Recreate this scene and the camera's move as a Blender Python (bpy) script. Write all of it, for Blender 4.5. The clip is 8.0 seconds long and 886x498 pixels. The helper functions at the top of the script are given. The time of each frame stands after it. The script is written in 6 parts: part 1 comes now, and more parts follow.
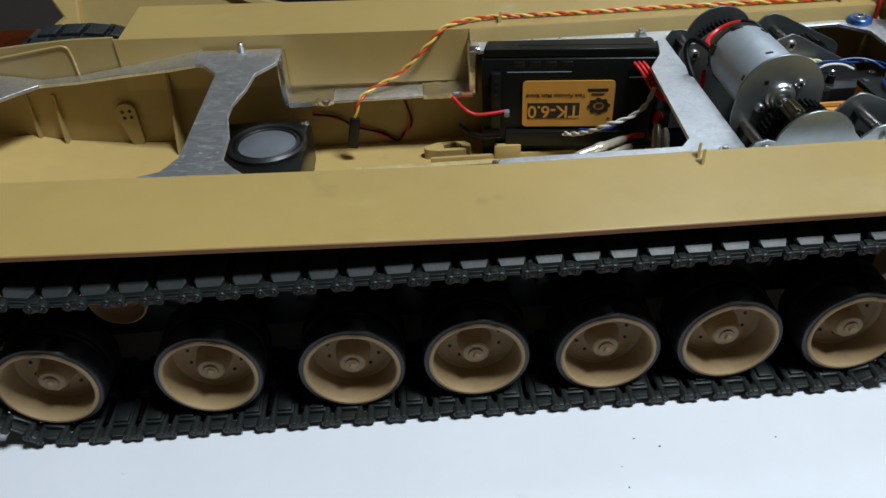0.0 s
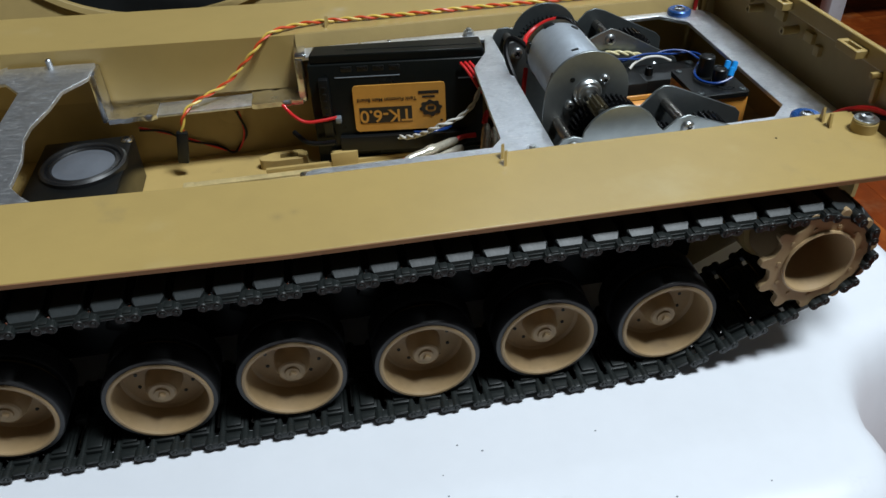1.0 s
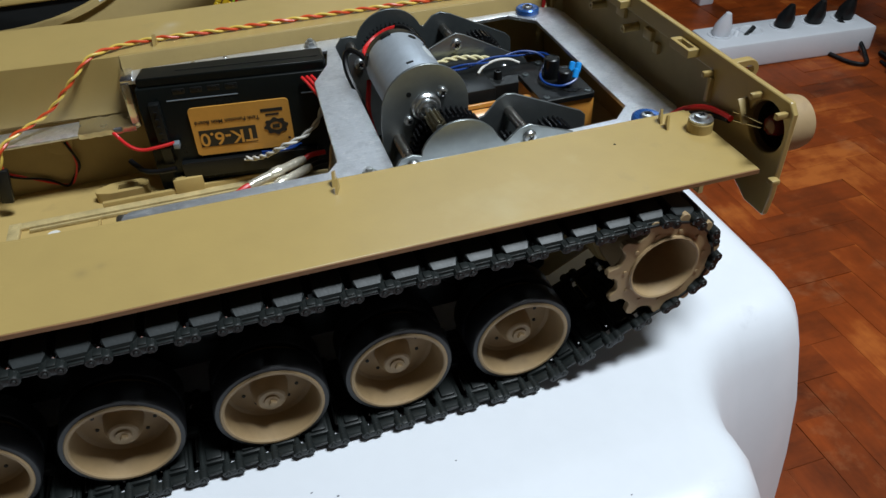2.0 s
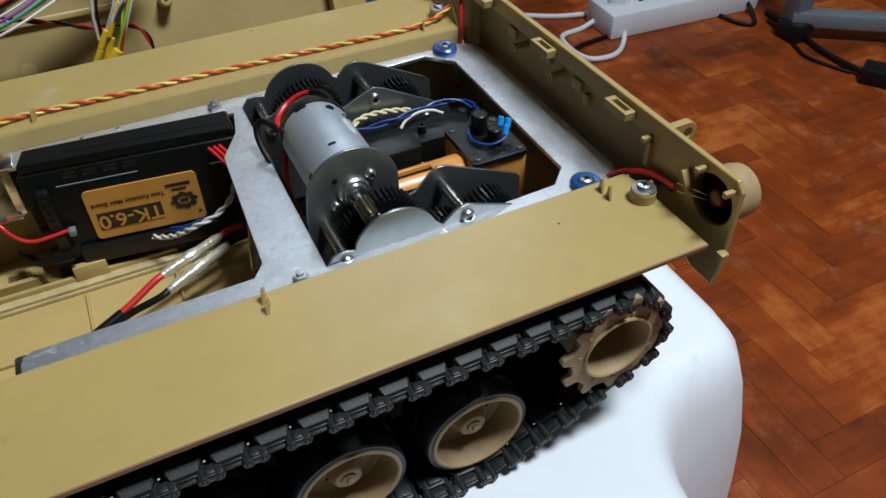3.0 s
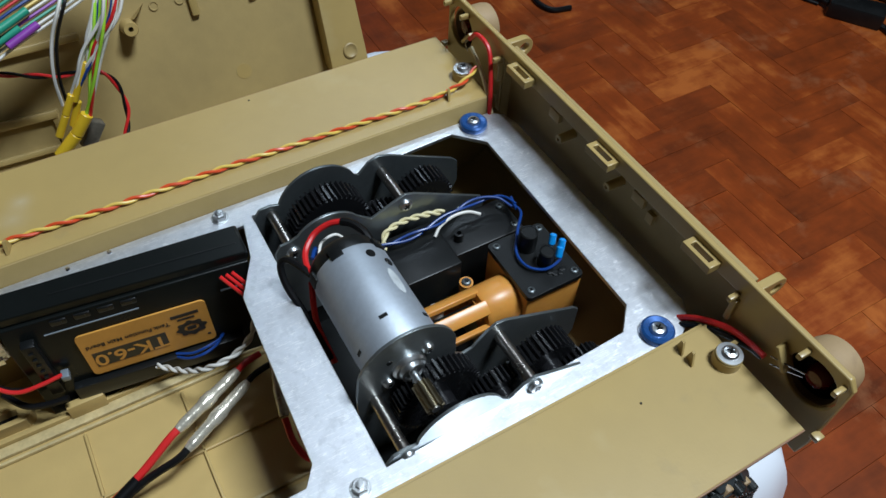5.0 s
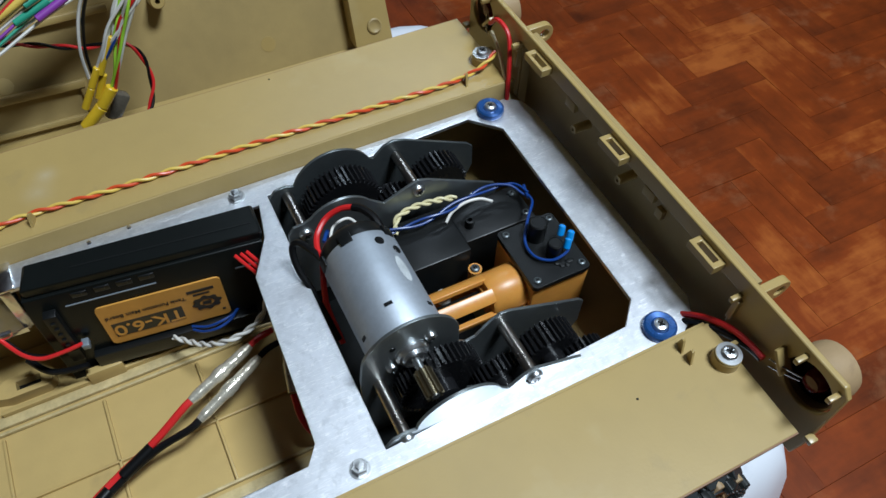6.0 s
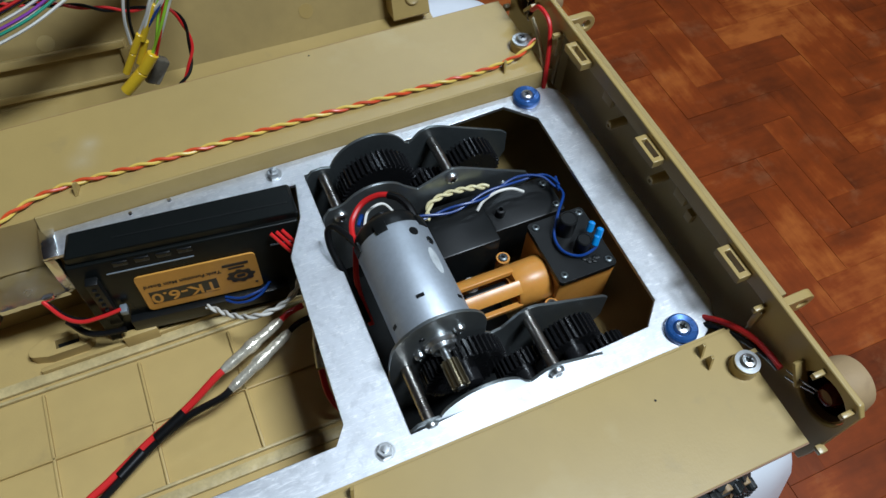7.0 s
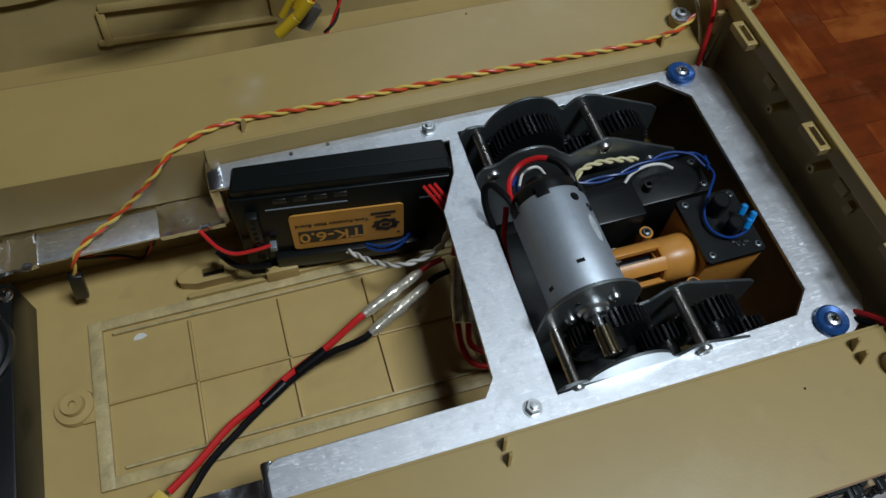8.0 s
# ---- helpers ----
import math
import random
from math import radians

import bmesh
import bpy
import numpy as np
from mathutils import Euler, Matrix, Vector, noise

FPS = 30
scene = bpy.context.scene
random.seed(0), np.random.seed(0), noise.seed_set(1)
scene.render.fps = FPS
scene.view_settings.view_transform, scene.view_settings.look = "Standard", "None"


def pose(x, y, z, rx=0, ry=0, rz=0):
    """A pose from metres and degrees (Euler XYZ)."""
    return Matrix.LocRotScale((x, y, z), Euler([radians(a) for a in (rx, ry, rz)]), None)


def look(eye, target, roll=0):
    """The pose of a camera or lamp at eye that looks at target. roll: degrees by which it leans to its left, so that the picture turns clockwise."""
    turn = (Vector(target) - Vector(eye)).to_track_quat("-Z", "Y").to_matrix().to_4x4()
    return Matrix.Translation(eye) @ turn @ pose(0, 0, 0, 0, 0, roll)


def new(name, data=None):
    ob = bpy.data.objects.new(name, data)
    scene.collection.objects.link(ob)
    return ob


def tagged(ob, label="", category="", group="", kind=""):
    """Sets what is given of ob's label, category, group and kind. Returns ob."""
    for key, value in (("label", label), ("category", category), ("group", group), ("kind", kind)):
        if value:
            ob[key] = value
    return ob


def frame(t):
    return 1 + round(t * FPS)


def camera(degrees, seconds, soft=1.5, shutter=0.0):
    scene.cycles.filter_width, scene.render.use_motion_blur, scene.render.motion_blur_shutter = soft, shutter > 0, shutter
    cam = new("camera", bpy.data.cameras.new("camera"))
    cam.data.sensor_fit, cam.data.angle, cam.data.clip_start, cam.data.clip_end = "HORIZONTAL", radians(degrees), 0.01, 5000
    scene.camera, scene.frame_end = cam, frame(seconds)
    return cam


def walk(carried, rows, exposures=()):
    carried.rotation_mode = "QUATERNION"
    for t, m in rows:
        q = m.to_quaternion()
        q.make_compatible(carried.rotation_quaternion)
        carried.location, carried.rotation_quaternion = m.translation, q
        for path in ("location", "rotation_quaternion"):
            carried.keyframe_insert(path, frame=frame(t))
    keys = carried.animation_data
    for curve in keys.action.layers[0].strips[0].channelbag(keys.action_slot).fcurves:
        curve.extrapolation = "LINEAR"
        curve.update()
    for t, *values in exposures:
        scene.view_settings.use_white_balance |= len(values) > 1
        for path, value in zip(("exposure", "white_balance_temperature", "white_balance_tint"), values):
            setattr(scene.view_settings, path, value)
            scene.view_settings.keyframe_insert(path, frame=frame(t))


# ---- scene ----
cam = camera(60.6, 8.0)
PATH = [
    (0, (-0.12558, -0.33246, 0.24427), (-0.12036, -0.13292, 0.09375), -2.91),
    (0.5, (-0.10855, -0.33103, 0.24307), (-0.09383, -0.13262, 0.09169), -2.68),
    (1, (-0.07961, -0.32865, 0.24340), (-0.04964, -0.13274, 0.09101), -2.33),
    (1.5, (-0.05829, -0.32739, 0.24126), (-0.01639, -0.13472, 0.08756), -2.10),
    (1.7, (-0.05101, -0.32351, 0.24115), (-0.00315, -0.13267, 0.08690), -1.86),
    (2.8, (-0.04018, -0.27508, 0.27138), (0.03359, -0.10369, 0.10499), -2.12),
    (3, (-0.03769, -0.26369, 0.27260), (0.04187, -0.09614, 0.10497), -1.07),
    (3.5, (-0.03934, -0.22409, 0.28687), (0.05114, -0.07191, 0.11036), -0.46),
    (4, (-0.03826, -0.18849, 0.30070), (0.05337, -0.04802, 0.11530), 0.16),
    (4.5, (-0.03334, -0.16651, 0.30924), (0.05509, -0.03185, 0.11807), 1.59),
    (4.7, (-0.03374, -0.16121, 0.31204), (0.05549, -0.02620, 0.12149), 2.59),
    (5.8, (-0.02187, -0.15290, 0.32650), (0.05019, -0.02240, 0.12580), 2.51),
    (6, (-0.02320, -0.15563, 0.32690), (0.04965, -0.02488, 0.12666), 2.64),
    (6.5, (-0.02024, -0.14770, 0.33237), (0.04672, -0.02452, 0.12538), 3.57),
    (7, (-0.02605, -0.14428, 0.34131), (0.03725, -0.02394, 0.13152), 4.76),
    (7.5, (-0.04241, -0.13855, 0.34119), (0.01232, -0.02058, 0.12768), 4.78),
    (8, (-0.06626, -0.13515, 0.34153), (-0.02087, -0.01723, 0.12581), 4.70),
]
walk(cam, [(t, look(eye, target, roll)) for t, eye, target, roll in PATH],
     exposures=[(0, 0.0, 6500, 10), (1.7, 0.0, 6500, 10), (3.0, -0.04, 6450, 10), (4.5, -0.12, 6100, 10), (6.5, -0.12, 6080, 10), (7.0, -0.18, 6080, 10), (7.5, -0.55, 6200, 10), (8.0, -0.93, 6280, 10)])

# ---- light and exposure ----
world = bpy.data.worlds.new("room_air")
scene.world = world
world.use_nodes = True
world.node_tree.nodes["Background"].inputs["Color"].default_value = (0.92, 0.96, 1.0, 1)
world.node_tree.nodes["Background"].inputs["Strength"].default_value = 0.001

lamp_data = bpy.data.lights.new("ceiling_tube_light", "AREA")
lamp_data.shape, lamp_data.size, lamp_data.size_y = "RECTANGLE", 0.50, 0.34
lamp_data.energy, lamp_data.color = 56.0, (0.845, 0.94, 1.0)
lamp = new("ceiling_tube_light", lamp_data)
LAMP = (0.62, -0.46)
lamp.matrix_world = look((*LAMP, 1.895), (LAMP[0], LAMP[1] + 0.0001, 0.0), 0)
# unseen source, added to brighten the ceiling that the near rail reflects
# a bare bulb on a short cord, which also lights the ceiling round it
BULB = (0.38, 0.56, 1.66)
bulb_data = bpy.data.lights.new("bulb_light", "POINT")
bulb_data.energy, bulb_data.color, bulb_data.shadow_soft_size = 4.3, (0.845, 0.94, 1.0), 0.055
new("bulb_light", bulb_data).matrix_world = pose(*BULB)
# unseen lamp on the north wall, added for the far rail's bright reflections
wall_data = bpy.data.lights.new("unseen_wall_light", "AREA")
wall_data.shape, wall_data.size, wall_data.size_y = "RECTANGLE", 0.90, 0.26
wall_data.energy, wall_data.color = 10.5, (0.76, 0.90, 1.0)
UNSEEN_LAMP = (0.84, 1.69, 1.78)
new("unseen_wall_light", wall_data).matrix_world = look(UNSEEN_LAMP, (UNSEEN_LAMP[0], 0.0, UNSEEN_LAMP[2] - 0.6), 0)

FLOOR = -0.48
DECK, FENDER = 0.0817, 0.0885
MID = 0.00125


# ---- materials ----
def material(name, base, rough=0.5, metal=0.0, vary=0.12, scale=60.0, bump=0.0, bump_scale=400.0, spec=0.5,
             stretch=(1, 1, 1), tint=None, random_tint=0.0, coat=0.0, alpha_glass=False, rough_vary=0.12):
    m = bpy.data.materials.new(name)
    m.use_nodes = True
    nt = m.node_tree
    nodes, links = nt.nodes, nt.links
    b = nodes["Principled BSDF"]
    b.inputs["Roughness"].default_value = rough
    b.inputs["Metallic"].default_value = metal
    b.inputs["Specular IOR Level"].default_value = spec
    b.inputs["Coat Weight"].default_value, b.inputs["Coat Roughness"].default_value = coat, 0.28
    co = nodes.new("ShaderNodeTexCoord")
    mp = nodes.new("ShaderNodeMapping")
    mp.inputs["Scale"].default_value = stretch
    links.new(co.outputs["Object"], mp.inputs["Vector"])
    n1 = nodes.new("ShaderNodeTexNoise")
    n1.inputs["Scale"].default_value, n1.inputs["Detail"].default_value = scale, 6
    n2 = nodes.new("ShaderNodeTexNoise")
    n2.inputs["Scale"].default_value, n2.inputs["Detail"].default_value = scale * 7, 4
    links.new(mp.outputs[0], n1.inputs["Vector"])
    links.new(mp.outputs[0], n2.inputs["Vector"])
    add = nodes.new("ShaderNodeMath")
    add.operation = "MULTIPLY_ADD"
    add.inputs[1].default_value = 0.35
    links.new(n2.outputs["Fac"], add.inputs[0])
    links.new(n1.outputs["Fac"], add.inputs[2])
    ramp = nodes.new("ShaderNodeMapRange")
    ramp.inputs["From Min"].default_value, ramp.inputs["From Max"].default_value = 0.40, 0.95
    links.new(add.outputs[0], ramp.inputs["Value"])
    mix = nodes.new("ShaderNodeMix")
    mix.data_type = "RGBA"
    other = tint or [c * (1 - vary * 1.6) for c in base]
    mix.inputs["A"].default_value = (*[min(1, c * (1 + vary * 0.6)) for c in base], 1)
    mix.inputs["B"].default_value = (*other, 1)
    links.new(ramp.outputs[0], mix.inputs["Factor"])
    colour = mix.outputs["Result"]
    if random_tint:
        info = nodes.new("ShaderNodeObjectInfo")
        hsv = nodes.new("ShaderNodeHueSaturation")
        rng = nodes.new("ShaderNodeMapRange")
        rng.inputs["To Min"].default_value, rng.inputs["To Max"].default_value = 1 - random_tint, 1 + random_tint
        links.new(info.outputs["Random"], rng.inputs["Value"])
        links.new(rng.outputs[0], hsv.inputs["Value"])
        links.new(colour, hsv.inputs["Color"])
        colour = hsv.outputs["Color"]
    links.new(colour, b.inputs["Base Color"])
    rr = nodes.new("ShaderNodeMapRange")
    rr.inputs["To Min"].default_value, rr.inputs["To Max"].default_value = max(0.02, rough - rough_vary), min(1, rough + rough_vary)
    links.new(n1.outputs["Fac"], rr.inputs["Value"])
    links.new(rr.outputs[0], b.inputs["Roughness"])
    if bump:
        n3 = nodes.new("ShaderNodeTexNoise")
        n3.inputs["Scale"].default_value, n3.inputs["Detail"].default_value = bump_scale, 3
        links.new(mp.outputs[0], n3.inputs["Vector"])
        bp = nodes.new("ShaderNodeBump")
        bp.inputs["Strength"].default_value, bp.inputs["Distance"].default_value = bump, 0.0006
        links.new(n3.outputs["Fac"], bp.inputs["Height"])
        links.new(bp.outputs[0], b.inputs["Normal"])
    return m


tan = material("tan_plastic", (0.405, 0.284, 0.098), 0.38, vary=0.07, scale=14, bump=0.05, bump_scale=900, coat=0.35)
# lightened tan puts the hull floor's brighter light into the colour
tan_floor = material("tan_plastic_lit", (0.50, 0.352, 0.13), 0.42, vary=0.08, scale=16, bump=0.05, bump_scale=900)
# duller tan, a little darker; on the shell panel it deepens the shade
tan_dull = material("tan_plastic_dull_dark", (0.365, 0.262, 0.10), 0.5, vary=0.12, scale=22, bump=0.08, bump_scale=700)
wheel_tan = material("wheel_plastic", (0.36, 0.245, 0.125), 0.55, vary=0.10, scale=50, bump=0.08, bump_scale=900)
rubber = material("tyre_rubber", (0.012, 0.012, 0.013), 0.42, vary=0.3, scale=80, bump=0.1)
track_black = material("track_plastic", (0.014, 0.017, 0.0165), 0.42, vary=0.35, scale=110, bump=0.10, bump_scale=900, spec=0.4)
# paler rubber puts the sheen of the pads' bevels into the colour
track_pad = material("pale_pad_rubber", (0.026, 0.030, 0.031), 0.46, vary=0.3, scale=110, bump=0.08, bump_scale=900, spec=0.32)
aluminium = material("brushed_aluminium", (0.82, 0.84, 0.88), 0.42, metal=1.0, vary=0.10, scale=70, bump=0.0, rough_vary=0.07)
foil = material("aluminium_tape", (0.82, 0.83, 0.86), 0.24, metal=1.0, vary=0.06, scale=60, bump=1.0, bump_scale=110, rough_vary=0.12)
steel = material("zinc_plated_steel", (0.64, 0.66, 0.67), 0.34, metal=1.0, vary=0.10, scale=50, bump=0.05)
dark_steel = material("gearbox_steel_dark", (0.15, 0.17, 0.175), 0.36, metal=0.70, vary=0.16, scale=45, bump=0.05)
plate_steel = material("motor_plate_steel", (0.33, 0.36, 0.365), 0.36, metal=0.88, vary=0.14, scale=45, bump=0.04)
can_steel = material("motor_can_steel", (0.50, 0.55, 0.61), 0.52, metal=0.7, vary=0.12, scale=90, bump=0.06)
post_steel = material("worn_steel_post", (0.50, 0.46, 0.42), 0.30, metal=1.0, vary=0.16, scale=120, bump=0.10, bump_scale=900)
chrome = material("polished_pin", (0.62, 0.60, 0.57), 0.2, metal=1.0, vary=0.06, scale=80)
brass = material("brass_pinion", (0.34, 0.29, 0.19), 0.34, metal=1.0, vary=0.1, scale=80)
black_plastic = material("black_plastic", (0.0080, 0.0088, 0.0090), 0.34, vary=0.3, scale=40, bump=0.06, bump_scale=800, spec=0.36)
black_satin = material("black_satin_case", (0.006, 0.0075, 0.0072), 0.30, vary=0.25, scale=30, bump=0.04, spec=0.24)
gear_black = material("black_nylon_gear", (0.010, 0.010, 0.011), 0.26, vary=0.2, scale=90, spec=0.55)
blue_anod = material("blue_anodised", (0.025, 0.11, 0.36), 0.26, metal=0.45, vary=0.25, scale=160, coat=0.4)
amber = material("amber_plastic", (0.62, 0.27, 0.05), 0.36, vary=0.12, scale=60)
amber.node_tree.nodes["Principled BSDF"].inputs["Subsurface Weight"].default_value = 0.25
amber.node_tree.nodes["Principled BSDF"].inputs["Subsurface Radius"].default_value = (0.004, 0.002, 0.001)
orange_label = material("orange_label_paper", (0.66, 0.32, 0.06), 0.4, vary=0.08, scale=70, metal=0.15)
label_ink = material("label_ink", (0.015, 0.013, 0.012), 0.45, vary=0.1)
red_wire = material("red_insulation", (0.62, 0.018, 0.018), 0.36, vary=0.08)
yellow_wire = material("yellow_insulation", (0.74, 0.52, 0.10), 0.38, vary=0.08)
orange_wire = material("orange_red_insulation", (0.66, 0.075, 0.018), 0.36, vary=0.08)
black_wire = material("black_insulation", (0.006, 0.006, 0.0065), 0.34, vary=0.2, spec=0.25)
white_wire = material("white_insulation", (0.72, 0.70, 0.64), 0.45, vary=0.08)
blue_wire = material("blue_insulation", (0.007, 0.045, 0.22), 0.34, vary=0.08)
worn_paper = material("worn_paper", (0.50, 0.53, 0.54), 0.55, vary=0.2, scale=200)
cyan_wire = material("cyan_heatshrink", (0.01, 0.28, 0.75), 0.34, vary=0.08)
lime_wire = material("lime_insulation", (0.42, 0.80, 0.05), 0.38, vary=0.08)
cream_wire = material("cream_insulation", (0.74, 0.66, 0.38), 0.42, vary=0.08)
green_wire = material("green_insulation", (0.03, 0.32, 0.20), 0.4, vary=0.08)
violet_wire = material("violet_insulation", (0.25, 0.05, 0.36), 0.4, vary=0.08)
white_plastic = material("white_moulded_plastic", (0.70, 0.72, 0.765), 0.36, vary=0.03, scale=18, bump=0.04, bump_scale=300)
grey_cone = material("speaker_cone", (0.115, 0.125, 0.145), 0.45, vary=0.12, scale=60)
red_lens = material("red_lens", (0.10, 0.006, 0.006), 0.12, vary=0.1)
glue_tan = material("glue_smeared_tan", (0.54, 0.42, 0.20), 0.5, vary=0.22, scale=120, bump=0.9, bump_scale=260)
yellow_sleeve = material("yellow_heatshrink", (0.72, 0.46, 0.02), 0.36, vary=0.10)
clear_smoke = material("smoky_clear_plastic", (0.12, 0.105, 0.08), 0.22, vary=0.3, scale=90)
clear_sleeve = material("clear_sleeve_crimp", (0.78, 0.72, 0.58), 0.22, metal=0.55, vary=0.3, scale=160, bump=0.8, bump_scale=300)
grit = material("dark_grout", (0.17, 0.055, 0.02), 0.7, vary=0.3, scale=30)
# room paints kept dark, to hold down light bounced from unseen walls
wall_paint = material("dark_wall_paint", (0.11, 0.102, 0.09), 0.8, vary=0.05, scale=3, bump=0.1)
dim_paint = material("dark_west_paint", (0.050, 0.034, 0.026), 0.8, vary=0.08, scale=3, bump=0.1)
shade_paint = material("dark_south_paint", (0.085, 0.072, 0.06), 0.8, vary=0.06, scale=3, bump=0.1)
ceiling_paint = material("ceiling_paint", (0.14, 0.136, 0.13), 0.85, vary=0.04, scale=3)
edge_brown = material("fender_edge_tint", (0.24, 0.125, 0.055), 0.5, vary=0.15, scale=40)
blue_paint = material("blue_plastic", (0.006, 0.16, 0.42), 0.4, vary=0.08, scale=10)
dark_furniture = material("dark_furniture_board", (0.035, 0.028, 0.025), 0.5, vary=0.25, scale=8)
grey_metal = material("grey_painted_metal", (0.20, 0.23, 0.26), 0.4, metal=0.2, vary=0.1, scale=12)


def scratch(mat, turns, amount, shade=None):
    """Fine random hairline scratches: bright threads in the roughness and a slight relief."""
    nt = mat.node_tree
    b = nt.nodes["Principled BSDF"]
    co = nt.nodes.new("ShaderNodeTexCoord")
    last = None
    for i, (turn, along, across, level) in enumerate(turns):
        mp = nt.nodes.new("ShaderNodeMapping")
        mp.inputs["Rotation"].default_value = (0, 0, radians(turn))
        mp.inputs["Location"].default_value = (3.1 * i, 1.7 * i, 0)
        mp.inputs["Scale"].default_value = (along, across, 30)
        n = nt.nodes.new("ShaderNodeTexNoise")
        n.inputs["Scale"].default_value, n.inputs["Detail"].default_value = 1.0, 2.0
        r = nt.nodes.new("ShaderNodeMapRange")
        r.inputs["From Min"].default_value, r.inputs["From Max"].default_value = level, level + 0.06
        nt.links.new(co.outputs["Object"], mp.inputs["Vector"])
        nt.links.new(mp.outputs[0], n.inputs["Vector"])
        nt.links.new(n.outputs["Fac"], r.inputs["Value"])
        if last is None:
            last = r.outputs[0]
        else:
            mx = nt.nodes.new("ShaderNodeMath")
            mx.operation = "MAXIMUM"
            nt.links.new(last, mx.inputs[0])
            nt.links.new(r.outputs[0], mx.inputs[1])
            last = mx.outputs[0]
    old = b.inputs["Roughness"].links[0].from_socket
    add = nt.nodes.new("ShaderNodeMath")
    add.operation = "MULTIPLY_ADD"
    add.inputs[1].default_value = 0.14
    nt.links.new(last, add.inputs[0])
    nt.links.new(old, add.inputs[2])
    nt.links.new(add.outputs[0], b.inputs["Roughness"])
    bp = nt.nodes.new("ShaderNodeBump")
    bp.inputs["Strength"].default_value, bp.inputs["Distance"].default_value = amount, 0.0003
    nt.links.new(last, bp.inputs["Height"])
    nt.links.new(bp.outputs[0], b.inputs["Normal"])
    if shade is not None:
        mix = nt.nodes.new("ShaderNodeMix")
        mix.data_type = "RGBA"
        mix.inputs["B"].default_value = (*shade, 1)
        fac = nt.nodes.new("ShaderNodeMath")
        fac.operation = "MULTIPLY"
        fac.inputs[1].default_value = 0.75
        nt.links.new(last, fac.inputs[0])
        nt.links.new(fac.outputs[0], mix.inputs["Factor"])
        nt.links.new(b.inputs["Base Color"].links[0].from_socket, mix.inputs["A"])
        nt.links.new(mix.outputs["Result"], b.inputs["Base Color"])


scratch(aluminium, ((-28, 160, 2300, 0.655), (62, 150, 2500, 0.655), (98, 110, 2900, 0.65), (40, 190, 2100, 0.66), (128, 190, 2400, 0.655), (9, 150, 2600, 0.665), (160, 420, 620, 0.67), (75, 300, 520, 0.68)), 0.06, (0.97, 0.97, 0.98))


def stains(mat, scale, level, shade, amount):
    """Smudges with a shape of their own over a material's colour."""
    nt = mat.node_tree
    b = nt.nodes["Principled BSDF"]
    old = b.inputs["Base Color"].links[0].from_socket
    co = nt.nodes.new("ShaderNodeTexCoord")
    n = nt.nodes.new("ShaderNodeTexNoise")
    n.inputs["Scale"].default_value, n.inputs["Detail"].default_value, n.inputs["Roughness"].default_value = scale, 5.0, 0.6
    r = nt.nodes.new("ShaderNodeMapRange")
    r.inputs["From Min"].default_value, r.inputs["From Max"].default_value, r.inputs["To Max"].default_value = level, level + 0.10, amount
    mix = nt.nodes.new("ShaderNodeMix")
    mix.data_type = "RGBA"
    mix.inputs["B"].default_value = (*shade, 1)
    nt.links.new(co.outputs["Object"], n.inputs["Vector"])
    nt.links.new(n.outputs["Fac"], r.inputs["Value"])
    nt.links.new(r.outputs[0], mix.inputs["Factor"])
    nt.links.new(old, mix.inputs["A"])
    nt.links.new(mix.outputs["Result"], b.inputs["Base Color"])


stains(tan, 26.0, 0.64, (0.20, 0.16, 0.09), 0.30)
stains(tan, 11.0, 0.60, (0.50, 0.42, 0.24), 0.28)
stains(tan_floor, 30.0, 0.62, (0.22, 0.16, 0.08), 0.30)
stains(white_plastic, 34.0, 0.66, (0.42, 0.43, 0.46), 0.35)
stains(wheel_tan, 120.0, 0.60, (0.22, 0.14, 0.08), 0.35)
stains(aluminium, 45.0, 0.58, (0.54, 0.55, 0.57), 0.4)
stains(aluminium, 260.0, 0.54, (0.58, 0.60, 0.63), 0.38)
stains(black_satin, 40.0, 0.62, (0.020, 0.020, 0.019), 0.4)

def soft_spots(mat, spots, shade, amount):
    """Soft spots of another tone at given places (x, y, radius) on a level surface."""
    nt = mat.node_tree
    b = nt.nodes["Principled BSDF"]
    co = nt.nodes.new("ShaderNodeTexCoord")
    n = nt.nodes.new("ShaderNodeTexNoise")
    n.inputs["Scale"].default_value, n.inputs["Detail"].default_value = 90.0, 4.0
    nt.links.new(co.outputs["Object"], n.inputs["Vector"])
    for x, y, r in spots:
        mp = nt.nodes.new("ShaderNodeMapping")
        mp.inputs["Location"].default_value = (-x / r, -y / r, 0)
        mp.inputs["Scale"].default_value = (1 / r, 1 / r, 0)
        ball = nt.nodes.new("ShaderNodeTexGradient")
        ball.gradient_type = "QUADRATIC_SPHERE"
        fac = nt.nodes.new("ShaderNodeMath")
        fac.operation = "MULTIPLY"
        gain = nt.nodes.new("ShaderNodeMath")
        gain.operation = "MULTIPLY"
        gain.inputs[1].default_value = 2.0 * amount
        mix = nt.nodes.new("ShaderNodeMix")
        mix.data_type = "RGBA"
        mix.inputs["B"].default_value = (*shade, 1)
        nt.links.new(co.outputs["Object"], mp.inputs["Vector"])
        nt.links.new(mp.outputs[0], ball.inputs["Vector"])
        nt.links.new(ball.outputs["Fac"], fac.inputs[0])
        nt.links.new(n.outputs["Fac"], fac.inputs[1])
        nt.links.new(fac.outputs[0], gain.inputs[0])
        nt.links.new(gain.outputs[0], mix.inputs["Factor"])
        nt.links.new(b.inputs["Base Color"].links[0].from_socket, mix.inputs["A"])
        nt.links.new(mix.outputs["Result"], b.inputs["Base Color"])


